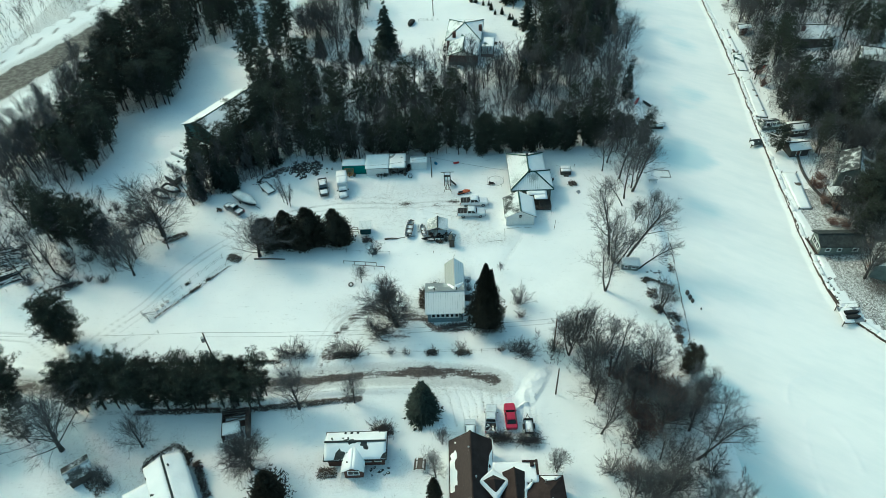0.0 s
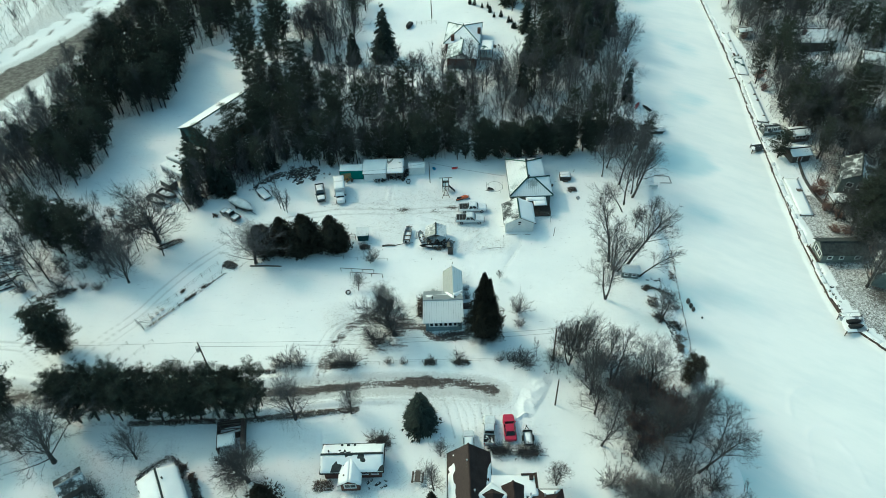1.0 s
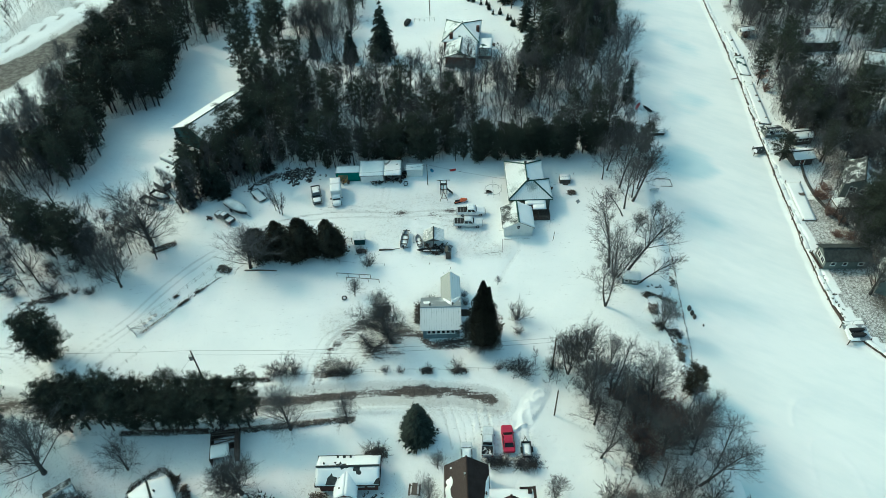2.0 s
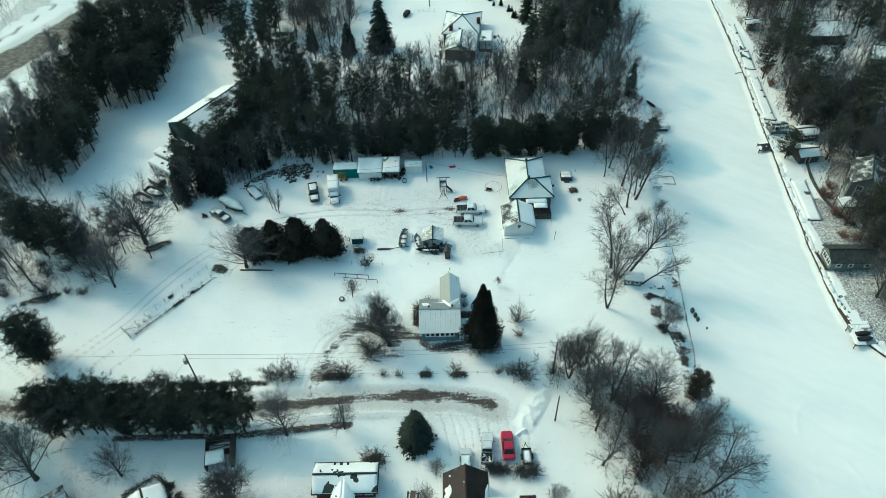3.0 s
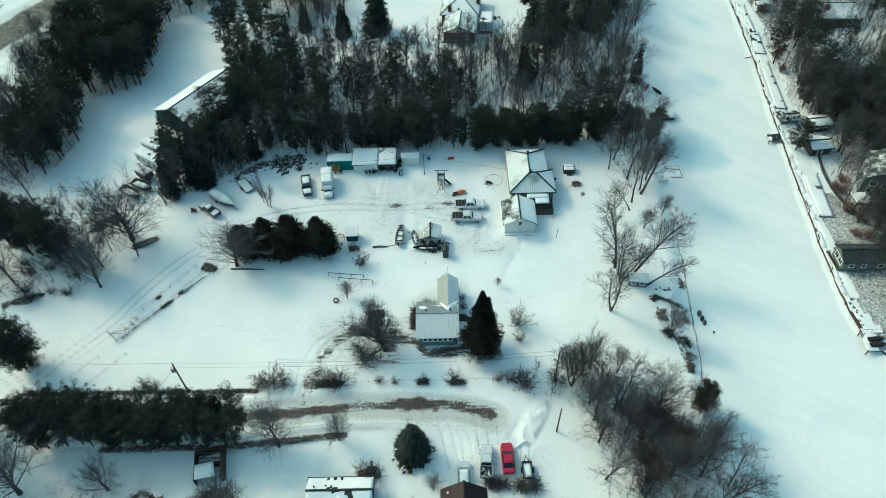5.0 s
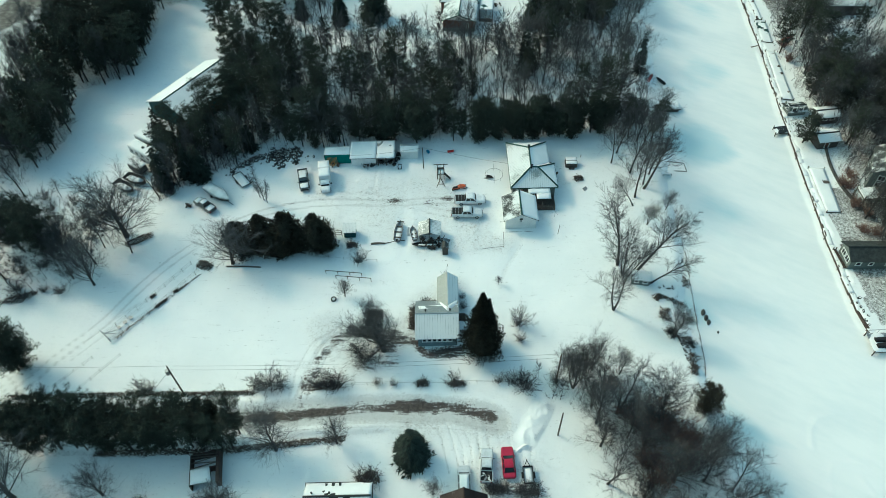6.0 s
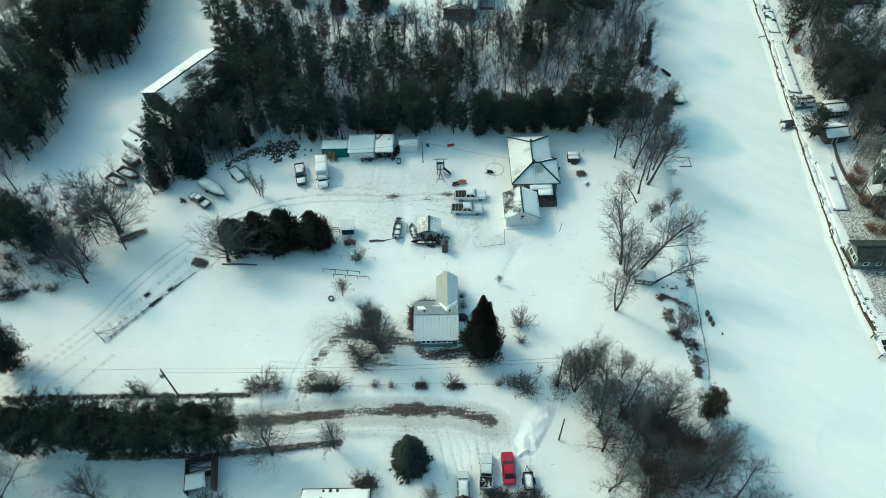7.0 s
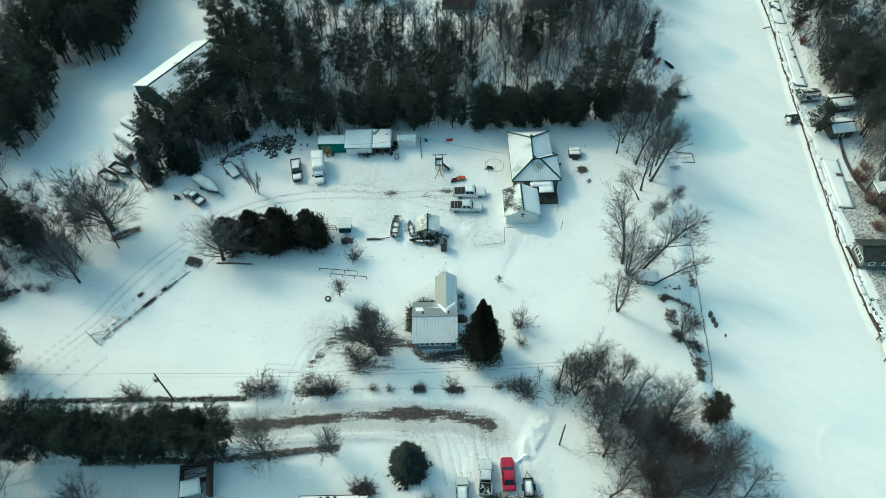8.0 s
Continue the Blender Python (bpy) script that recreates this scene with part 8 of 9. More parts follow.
# ---- seawall, docks and the far bank ----
seawall = tagged(new("wall_seawall"), "weathered timber seawall along the frozen river", "seawall", kind="structure")
ys = np.arange(66, 214, 3.6)
for k in range(len(ys) - 1):
    a = Vector((float(along(SHORE_R, ys[k])), float(ys[k]), 0))
    b = Vector((float(along(SHORE_R, ys[k + 1])), float(ys[k + 1]), 0))
    mid, d = (a + b) / 2, b - a
    rng = random.Random(900 + k)
    m = pose(mid.x + rng.uniform(-.12, .12), mid.y, 0, 0, rng.uniform(-3, 3), math.degrees(math.atan2(d.y, d.x)))
    p = part("wall_section", Shape().box((0, 0, -0.75), (d.length + 0.06, 0.22, 1.35)), RUST if k % 3 else OLD_WOOD, seawall, bevel=0.03)
    p.matrix_world = m
    p = part("cap_board", Shape().box((rng.uniform(-.2, .2), rng.uniform(-.1, .1), -0.03), (d.length * rng.uniform(0.7, 1.0), 0.24, 0.08)), RUST, seawall)
    p.matrix_world = m
    if k % 2:
        p = part("pile", Shape().tube([(0, 0.25, -1.2), (0, 0.25, 0.2)], 0.1, 7), OLD_WOOD, seawall)
        p.matrix_world = m
    if rng.random() < 0.9:
        p = part("snow_cover", snow_cap([(-d.length / 2, 0.14, 0.02), (d.length / 2, 0.14, 0.02), (d.length / 2, -0.8, 0.03), (-d.length / 2, -0.8, 0.03)], 0.08, 700 + k, 0.42), SNOW, seawall, smooth=True)
        p.matrix_world = m


def dock(label, corners, z, material, snow, seed, boards=9):
    """A landing stage with separate boards on posts."""
    ob = thing("dock", label, "dock", None, "docks")
    a, b, c, d = (Vector((x, y, z)) for x, y in corners)
    for k in range(boards):
        u0, u1 = k / boards, (k + 0.9) / boards
        part("board", Shape().slab([a.lerp(d, u0), b.lerp(c, u0), b.lerp(c, u1), a.lerp(d, u1)], 0.07), material, ob)
    for p in (a, b, c, d):
        part("post", Shape().tube([(p.x, p.y, -1.2), (p.x, p.y, z + 0.35)], 0.09, 7), OLD_WOOD, ob)
    part("beam", Shape().tube([a - Vector((0, 0, 0.12)), b - Vector((0, 0, 0.12))], 0.08, 4), OLD_WOOD, ob)
    part("beam", Shape().tube([d - Vector((0, 0, 0.12)), c - Vector((0, 0, 0.12))], 0.08, 4), OLD_WOOD, ob)
    if snow:
        up = Vector((0, 0, 0.01))
        part("snow_cover", snow_cap([a + up, b + up, c + up, d + up], snow[0], seed, snow[1]), SNOW, ob, smooth=True)
    return ob


dock("dark wooden dock with strips of snow", [(69.2, 129.2), (72.4, 129.6), (72.9, 131.9), (69.6, 131.4)], -0.05, DARK_METAL, (0.05, 0.62), 300)
dock("square dock with railing, dusted with snow", [(67.0, 75.8), (70.7, 76.0), (71.2, 79.4), (67.3, 79.5)], 0.1, GREY_METAL, (0.06, 0.5), 301, 11)
for k in range(2):
    solid("upturned_boat", hull(2.6, 0.85, 0.5), BLACK, "black upturned boat lying on the dock", "boat", pose(69.2 + 0.1 * k, 77.0 + k * 1.05, 0.66, 180, 0, 4), "boats")
rail = thing("dock_railing", "thin grey metal railing on the dock", "railing")
for x, y in ((67.2, 79.3), (69, 79.4), (71, 79.4), (71.0, 77.6), (70.7, 76.1)):
    part("post", Shape().tube([(x, y, 0.1), (x, y, 1.1)], 0.04, 5), GREY_METAL, rail)
part("hand_rail", Shape().tube([(67.2, 79.3, 1.1), (69, 79.4, 1.1), (71, 79.4, 1.1), (71.0, 77.6, 1.1), (70.7, 76.1, 1.1)], 0.04, 5), GREY_METAL, rail)
dock("long snow-covered platform behind the seawall", [(74.2, 140.6), (76.6, 140.0), (78.6, 158.6), (76.6, 159.0)], 0.3, OLD_WOOD, (0.07, 0.16), 302, 16)
dock("snow-covered wooden platform along the shore", [(71.0, 106.2), (73.6, 106.0), (75.0, 118.0), (72.0, 118.4)], 0.28, OLD_WOOD, (0.12, 0.1), 303, 14)
dock("brown wooden deck before the boathouse", [(68.9, 92.9), (69.4, 92.9), (69.3, 97.2), (68.8, 97.2)], 0.25, RUST, None, 304, 8)
dock("icy green landing stage with scattered boards", [(77.0, 163.0), (79.4, 162.4), (80.6, 171.6), (78.2, 172.2)], 0.25, GREEN_TRIM, (0.06, 0.4), 305, 14)
dock("broken boardwalk of weathered planks", [(78.9, 173), (80.2, 173), (81.4, 186), (79.9, 186.4)], 0.2, RUST, (0.08, 0.35), 306, 16)
lift = thing("boat_lift", "grey metal boat lift frame in snow", "boat lift")
for x, y in ((80.6, 164), (82.4, 163.6), (82.8, 169.4), (81.0, 169.8)):
    part("post", Shape().tube([(x, y, -0.1), (x, y, 1.5)], 0.07, 5), GREY_METAL, lift)
for p, q in (((80.6, 164), (81.0, 169.8)), ((82.4, 163.6), (82.8, 169.4)), ((80.6, 164), (82.4, 163.6)), ((81.0, 169.8), (82.8, 169.4))):
    part("beam", Shape().tube([(*p, 1.4), (*q, 1.4)], 0.07, 5), GREY_METAL, lift)
solid("kayak", hull(3.2, 0.75, 0.4), RED_PLASTIC, "red kayak lying in the snow", "boat", pose(83.2, 163.4, 0.35, 0, 0, 20), "boats")
plank = solid("plank", Shape().box((0, 0, 0), (3.2, 0.3, 0.1)), OLD_WOOD, "loose plank jutting over the ice", "plank", pose(75.2, 161.6, -0.1, 0, 8, 28))
stairs = thing("bank_stairs", "long wooden stairway down the bank, snowy treads", "stairs", pose(99, 149, ground_at(99, 149), 0, 0, 35))
for k in range(16):
    part("tread", Shape().box((k * 0.55 - 4.2, 0, 0.25 + k * 0.1), (0.42, 1.3, 0.08)), OLD_WOOD, stairs)
for side in (-0.7, 0.7):
    part("stringer", Shape().tube([(-4.6, side, 0.15), (4.6, side, 1.85)], 0.09, 4), OLD_WOOD, stairs)
retaining = tagged(new("wall_retaining"), "low curved retaining wall of dark stone", "wall", kind="structure")
pts = curved([(77.5, 124, 0), (76.6, 119, 0), (76.4, 113, 0), (77.4, 108, 0), (79, 104, 0)], 8)
for k in range(len(pts) - 1):
    d = pts[k + 1] - pts[k]
    c = (pts[k] + pts[k + 1]) / 2
    p = part("stone", Shape().box((0, 0, 0.15), (d.length, 0.4, 0.7)), STONE, retaining, bevel=0.06)
    p.matrix_world = pose(c.x, c.y, ground_at(c.x, c.y), 0, 0, math.degrees(math.atan2(d.y, d.x)))


# ---- poles, wires and fences ----
def utility_pole(label, x, y, h, tilt=0.0, way=0.0, box=False, r=0.14):
    ob = thing("utility_pole", label, "pole", pose(x, y, ground_at(x, y) - 0.2) @ Matrix.Rotation(radians(tilt), 4, Vector((-math.sin(radians(way)), math.cos(radians(way)), 0))), "utility poles")
    part("shaft", Shape().tube([(0, 0, 0), (0, 0, h * 0.5), (0, 0, h)], [r, r * 0.88, r * 0.72], 8), OLD_WOOD, ob, smooth=True)
    if box:
        part("transformer", Shape().tube([(-0.42, 0, h - 2.2), (-0.42, 0, h - 1.2)], 0.3, 10), GREY_METAL, ob, "grey transformer can")
        part("bracket", Shape().span(-0.4, 0.1, -0.05, 0.05, h - 1.75, h - 1.6), DARK_METAL, ob)
    part("insulator", Shape().tube([(0, 0, h), (0, 0, h + 0.2)], 0.06, 6), GREY_METAL, ob)
    return ob


utility_pole("wooden power pole with a transformer", -41.2, 71.4, 8.2, 0, 0, True)
utility_pole("wooden power pole among bushes", 16.4, 71.7, 8.6)
utility_pole("short leaning wooden pole beside the plough pile", 15.7, 63.2, 6.7, 1.5, 60, r=0.13)
utility_pole("thin wooden yard pole", -4.3, 121.3, 5.6, r=0.1)
utility_pole("thin wooden pole beside the road", -17.2, 64.4, 5.0, r=0.09)
utility_pole("wooden power pole far up the road", -108, 74, 8.6)
utility_pole("wooden pole on the northern clearing", -4.0, 203.5, 9)
utility_pole("wooden pole near the far road", 119.5, 182, 9)


def wire(name, a, b, sag, r=0.014):
    a, b = Vector(a), Vector(b)
    pts = [a.lerp(b, k / 24) - Vector((0, 0, sag * 4 * (k / 24) * (1 - k / 24))) for k in range(25)]
    return solid(name, Shape().tube(pts, r, 4), BLACK, "thin black overhead power line", "power line", group="power lines")


wire("power_line", (-41.2, 71.4, 8.1), (16.4, 71.7, 8.5), 1.0)
wire("power_line", (-41.2, 71.4, 7.0), (16.4, 71.7, 7.4), 1.0)
wire("power_line", (-108, 74, 8.4), (-41.2, 71.4, 8.1), 1.2)
wire("power_line", (-4.3, 121.3, 5.5), (12.6, 118.6, 3.1), 0.25, 0.018)
wire("power_line", (-19, 122.4, 2.9), (-4.3, 121.3, 5.4), 0.3, 0.018)
wire("power_line", (-41.2, 71.4, 6.8), (-46.5, 70.6, 0.2), 0.0, 0.018)


def wire_fence(label, line, step, height, strands, posts=OLD_WOOD, r=0.03):
    """Posts and strands along a bent line."""
    ob = thing("wire_fence", label, "fence", None, "fences")
    places = []
    for (x0, y0), (x1, y1) in zip(line, line[1:]):
        n = max(1, round(math.hypot(x1 - x0, y1 - y0) / step))
        places += [(x0 + (x1 - x0) * k / n, y0 + (y1 - y0) * k / n) for k in range(n)]
    places.append(line[-1])
    rng = random.Random(int(abs(line[0][0]) * 10))
    tops = []
    for x, y in places:
        z = ground_at(x, y)
        lean_x, lean_y = rng.uniform(-.1, .1), rng.uniform(-.1, .1)
        part("post", Shape().tube([(x, y, z - 0.2), (x + lean_x, y + lean_y, z + height)], r, 6), posts, ob)
        tops.append(Vector((x, y, z)))
    for s in range(strands):
        k = height * (s + 1) / (strands + 0.25)
        part("wire", Shape().tube([p + Vector((0, 0, k)) for p in tops], 0.012, 3), DARK_METAL, ob)
    return ob


wire_fence("thin post and wire fence along the lane", [(-56.8, 82.5), (-52.8, 87.5), (-45.8, 97.2)], 1.9, 1.15, 3)
wire_fence("post and wire fence with snow-caught brush", [(-55.5, 81.2), (-49.6, 88.2), (-43.4, 96.6)], 1.9, 1.0, 3)
wire_fence("low wire fence beside the lane", [(-61.5, 73), (-57.4, 78.0)], 1.7, 0.9, 2)
wire_fence("low wire fence in the snow", [(-57.5, 72.5), (-53.0, 78.4)], 1.7, 0.9, 2)
wire_fence("old wire fence beside the road", [(-31, 72), (-19.7, 71.9), (-8, 72.2), (9.2, 71.9)], 2.6, 1.0, 2)
wire_fence("low wire fence behind the cedar clump", [(-24, 98.2), (-18.5, 97.6), (-12.5, 97.0)], 2.6, 0.8, 1)
for label, p, q in (("long low wooden hitching rail in snow", (-21.4, 94.6), (-15.0, 93.8)), ("second low wooden rail on posts", (-19.5, 93.4), (-13.3, 92.6))):
    ob = thing("wooden_rail", label, "rail", None, "low rails in the yard")
    for k in range(4):
        x, y = p[0] + (q[0] - p[0]) * k / 3, p[1] + (q[1] - p[1]) * k / 3
        part("post", Shape().tube([(x, y, -0.2), (x, y, 0.85)], 0.06, 6), OLD_WOOD, ob)
    part("rail", Shape().tube([(*p, 0.82), (*q, 0.82)], 0.06, 6), OLD_WOOD, ob)
gate = thing("gate", "leaning metal farm gate with bracing", "gate")
for p, q in (((-57.2, 82.6, 0), (-57.2, 82.6, 1.5)), ((-55.5, 81.2, 0), (-55.5, 81.2, 1.5)), ((-57.2, 82.6, 1.4), (-55.5, 81.2, 1.4)), ((-57.2, 82.6, 0.5), (-55.5, 81.2, 0.5)), ((-57.2, 82.6, 0.5), (-55.5, 81.2, 1.4)), ((-56.3, 83.3, 0.1), (-56.3, 81.9, 1.4)), ((-55.2, 82.8, 0.1), (-56.3, 81.9, 1.4)), ((-55.2, 83.5, 0.1), (-56.3, 81.9, 1.4))):
    part("bar", Shape().tube([p, q], 0.05, 6), GREY_METAL, gate)


def brush_pile(label, x, y, w, d, h, count, seed, rz=0.0, name="brush_pile"):
    rng = random.Random(seed)
    s = Shape()
    for _ in range(count * 2):
        a = Vector((rng.uniform(-w, w), rng.uniform(-d, d), 0)) * 0.5
        z = h * rng.random() * max(0, 1 - (2 * a.x / w) ** 2) * max(0.15, 1 - (2 * a.y / d) ** 2)
        v = Vector((rng.gauss(0, 1), rng.gauss(0, 0.6), rng.uniform(-.15, .35))).normalized() * rng.uniform(0.18, 0.5)
        p = Vector((a.x, a.y, z + 0.06))
        s.tube([p - v, p + v + Vector((0, 0, 0.05))], [0.045, 0.015], 3)
    return solid(name, s, OLD_WOOD, label, "brush pile", pose(x, y, ground_at(x, y), 0, 0, rz), "brush piles", "stuff")


brush_pile("dark pile of branches at the fence end", -43.4, 96.9, 2.6, 1.6, 1.3, 130, 1, -20)
brush_pile("dark brush caught in the fence", -49.2, 88.7, 2.2, 0.4, 0.4, 50, 2, 48)
brush_pile("thin line of dead weeds under the fence", -49.4, 88.4, 17, 0.22, 0.2, 70, 60, 50)
brush_pile("small heap of brush by the fence", -47.2, 91.4, 0.7, 0.4, 0.4, 24, 3, 40)
brush_pile("small heap of brush by the fence", -51.0, 90.3, 0.7, 0.4, 0.4, 24, 4, 40)
brush_pile("dark brush heap by the road", -19.0, 72.0, 4.2, 1.3, 0.9, 140, 5)
brush_pile("dark brush heap by the road", -4.2, 72.2, 1.7, 1.1, 0.8, 60, 6)
brush_pile("dark brush heap by the road", 1.2, 72.0, 2.4, 0.9, 0.6, 60, 7)
brush_pile("low line of dark brush beside the pines", -55, 71.3, 26, 0.7, 0.4, 420, 8)
brush_pile("low line of dark brush beside the pines", -36, 71.2, 12, 0.7, 0.4, 190, 9)
brush_pile("low hedge of dead brush near the road", -44, 61.8, 16, 0.9, 0.7, 330, 10)
brush_pile("low hedge of dead brush near the road", -25.5, 62.5, 20, 0.9, 0.8, 420, 11, 5)
brush_pile("dark brush beside the cottage", -5.7, 84.5, 1.4, 4.5, 1.1, 150, 14)
brush_pile("dark brush beside the cottage", -3.2, 87.3, 3.6, 1.2, 1.0, 110, 15)
brush_pile("dark brush beside the cottage steps", 2.6, 84.0, 1.5, 1.6, 1.0, 70, 16)
brush_pile("dead branches along the southern bank", -75, 90.6, 7, 1.2, 0.8, 130, 17, 20)
brush_pile("fallen branches under the bare tree", -57, 103.6, 5, 1.5, 0.9, 120, 18, 30)
brush_pile("fallen dark branches near the boats", -66, 109.5, 5, 2.5, 1.0, 130, 19, 35)
brush_pile("scattered fallen branches in the snow", -77.5, 97, 9, 6, 0.35, 90, 41, 20)
brush_pile("scattered fallen branches in the snow", -86, 112, 9, 5, 0.35, 80, 42, 60)
brush_pile("uprooted brush by the shed", -17.2, 101.0, 1.8, 1.0, 0.8, 60, 20)
brush_pile("brush heap in the snow", -2.6, 99.8, 1.0, 0.6, 0.7, 30, 21)
brush_pile("fire-pit brush heap in the snow", 26.4, 117.2, 1.5, 1.3, 0.8, 70, 22)
brush_pile("frozen reeds along the river edge", 42.0, 84.0, 0.8, 3.0, 0.5, 70, 23, 8)


def log_pile(label, x, y, w, d, h, seed, rz):
    """A loose mound of long thin logs with snow lodged between them."""
    ob = thing("log_pile", label, "log pile", pose(x, y, ground_at(x, y), 0, 0, rz), "log piles")
    rng = random.Random(seed)
    for k in range(54):
        v = rng.uniform(-1, 1)
        yy, zz = v * d / 2, 0.08 + h * (1 - v * v) * rng.uniform(0.35, 1.0)
        length, r = w * rng.uniform(0.5, 1.0), rng.uniform(0.07, 0.15)
        xx, turn, dip = rng.uniform(-.2, .2) * w, rng.uniform(-14, 14), rng.uniform(-5, 5)
        log = part("log", Shape().tube([(-length / 2, 0, 0), (0, rng.uniform(-.15, .15), rng.uniform(0, .08)), (length / 2, 0, 0)], [r, r * 0.9, r * 0.7], 6), BARK, ob)
        log.matrix_local = pose(xx, yy, zz, 0, dip, turn)
        if k % 2 == 0:
            cap = part("snow_cover", snow_cap([(-length * 0.4, -0.14, 0), (length * 0.4, -0.14, 0), (length * 0.4, 0.14, 0), (-length * 0.4, 0.14, 0)], 0.12, seed + k, 0.3), SNOW, ob, smooth=True)
            cap.matrix_local = pose(xx, yy, zz + r * 0.9, 0, dip, turn)


log_pile("large mound of dark logs dusted with snow", -89.6, 99.6, 6.6, 6.0, 1.7, 5, 12)
log_pile("loose mound of dark logs dusted with snow", -87.2, 94.0, 6.0, 4.2, 1.2, 6, 24)
for label, p, q, r in (("long fallen log in the snow", (-39.4, 96.6), (-33.2, 96.2), 0.16), ("dark log lying beside the boat", (-13.8, 101.2), (-11.2, 101.2), 0.2), ("thin timber lying in the snow", (-11.2, 101.3), (-7.6, 101.9), 0.08), ("dark timber edging the snow bank", (10.6, 103.4), (10.4, 99.9), 0.035), ("timber edging along the yard", (10.4, 99.9), (6.4, 99.4), 0.03), ("timber lying before the garage", (11.0, 103.4), (16.0, 103.3), 0.04)):
    solid("log", Shape().tube([(*p, ground_at(*p) + r * 0.7), ((p[0] + q[0]) / 2, (p[1] + q[1]) / 2 + 0.1, ground_at(*p) + r * 0.8), (*q, ground_at(*q) + r * 0.7)], [r, r * 0.95, r * 0.7], 7), OLD_WOOD, label, "log", group="logs")
rng = random.Random(77)
boulder = []
for k in range(4):
    s = Shape()
    n, mrows = 8, 5
    s.loft([[(math.cos(6.283 * i / n) * math.sin(math.pi * (j + 0.4) / mrows) * (1 + 0.3 * wobble(i * 1.7 + k * 9, j * 1.3)), math.sin(6.283 * i / n) * math.sin(math.pi * (j + 0.4) / mrows) * (0.75 + 0.3 * wobble(i + k * 5, j * 2.1)), -0.6 * math.cos(math.pi * (j + 0.4) / mrows)) for i in range(n)] for j in range(mrows)])
    me = mesh_of("rock", s, STONE, True)
    me.materials.append(SNOW)
    for f in me.polygons:
        f.material_index = 1 if f.normal.z > 0.88 else 0
    boulder.append(me)
spots = [(38.3 + rng.uniform(-1.0, 1.0), 76.5 + rng.uniform(-3.2, 3)) for k in range(22)] + [(34.9 + k * 0.45, 88.1 - k * 0.14 + rng.uniform(-.25, .25)) for k in range(13)] + [(37.4 + rng.uniform(-1.2, 1.2), 89.7 + rng.uniform(-.3, .3)) for k in range(6)] + [(41.2 + rng.uniform(-.5, .5), 91.5 + rng.uniform(-2.5, 2.5)) for k in range(6)]
spots += [(68.6 + rng.uniform(-.4, .6), 91 - k * 0.9) for k in range(12)] + [(-11.5 + rng.uniform(-2, 1), 50.6 + rng.uniform(-.8, .8)) for k in range(8)]
spots += [(-44 + k * 0.58 + rng.uniform(-.6, .6), 121 + min(k * 0.3, 4.2) + rng.uniform(-1, 1.4)) for k in range(30)]
for x, y in spots:
    ob = new("rock", boulder[rng.randrange(4)])
    k = rng.uniform(0.12, 0.34)
    ob.matrix_world = pose(x, y, ground_at(x, y) + 0.02, rng.uniform(-15, 15), rng.uniform(-15, 15), rng.uniform(0, 360)) @ Matrix.Diagonal((k * rng.uniform(1, 1.7), k, k * 0.7, 1))
    tagged(ob, "dark stone showing through the snow", "rock", "rocks along the shore")
for k, (x, y, w, d) in enumerate(((38.2, 78.9, 2.2, 1.4), (38.4, 75.6, 2.4, 1.8), (38.2, 73.6, 1.8, 1.2), (36.4, 80.3, 1.8, 1.2), (37.6, 86.9, 5.2, 0.5), (41.4, 91.4, 1.0, 3.2), (35.6, 87.6, 1.4, 0.8), (36, 84.2, 2.4, 1.6))):
    brush_pile("dark frozen scrub along the river bank", x, y, w, d, 0.55, 60, 240 + k, k * 37)
# the cracked edge of the ice
edge = Shape()
line = curved([(43.2, 101.3, 0), (42.3, 92.7, 0), (41.7, 87.8, 0), (41.1, 82.6, 0), (40.9, 79.4, 0), (40.5, 75.6, 0), (39.9, 72.6, 0)], 14)
for p, q in zip(line, line[1:]):
    if rng.random() < 0.8:
        p, q = p + Vector((rng.uniform(-.15, .15), 0, 0)), q + Vector((rng.uniform(-.15, .15), 0, 0))
        edge.tube([(p.x, p.y, max(ground_at(p.x, p.y), -0.78) + 0.05), (q.x, q.y, max(ground_at(q.x, q.y), -0.78) + 0.05)], rng.uniform(0.03, 0.08), 4)
solid("driftwood_line", edge, OLD_WOOD, "broken line of dark driftwood along the ice edge", "driftwood", kind="stuff")
bare_rock = mesh_of("rock", s, STONE, True)
for x, y, k in ((42.7, 84.8, 0.7), (42.9, 83.7, 0.65), (43.1, 82.8, 0.6), (44.1, 80.8, 0.3)):
    ob = new("rock", bare_rock)
    ob.matrix_world = pose(x, y, -0.7, 0, 0, 70) @ Matrix.Diagonal((k, k * 0.7, k * 0.7, 1))
    tagged(ob, "dark rock frozen into the river ice", "rock", "rocks in the ice")

# ---- yard things ----
tower = thing("play_tower", "wooden play tower with snowy platform and swing frame", "play tower")
for x in (-1.5, -0.2):
    for y in (118.0, 119.3):
        part("post", Shape().span(x - .07, x + .07, y - .07, y + .07, -0.1, 2.7), OLD_WOOD, tower)
part("platform", Shape().span(-1.6, -0.1, 117.9, 119.4, 1.3, 1.42), OLD_WOOD, tower)
part("snow_cover", snow_cap([(-1.5, 118, 1.43), (-0.2, 118, 1.43), (-0.2, 119.3, 1.43), (-1.5, 119.3, 1.43)], 0.15, 401), SNOW, tower, smooth=True)
part("slide", Shape().slab([(-0.1, 117.9, 1.3), (-0.1, 118.6, 1.3), (1.1, 118.3, 0.15), (1.1, 117.6, 0.15)], 0.08), DARK_METAL, tower)
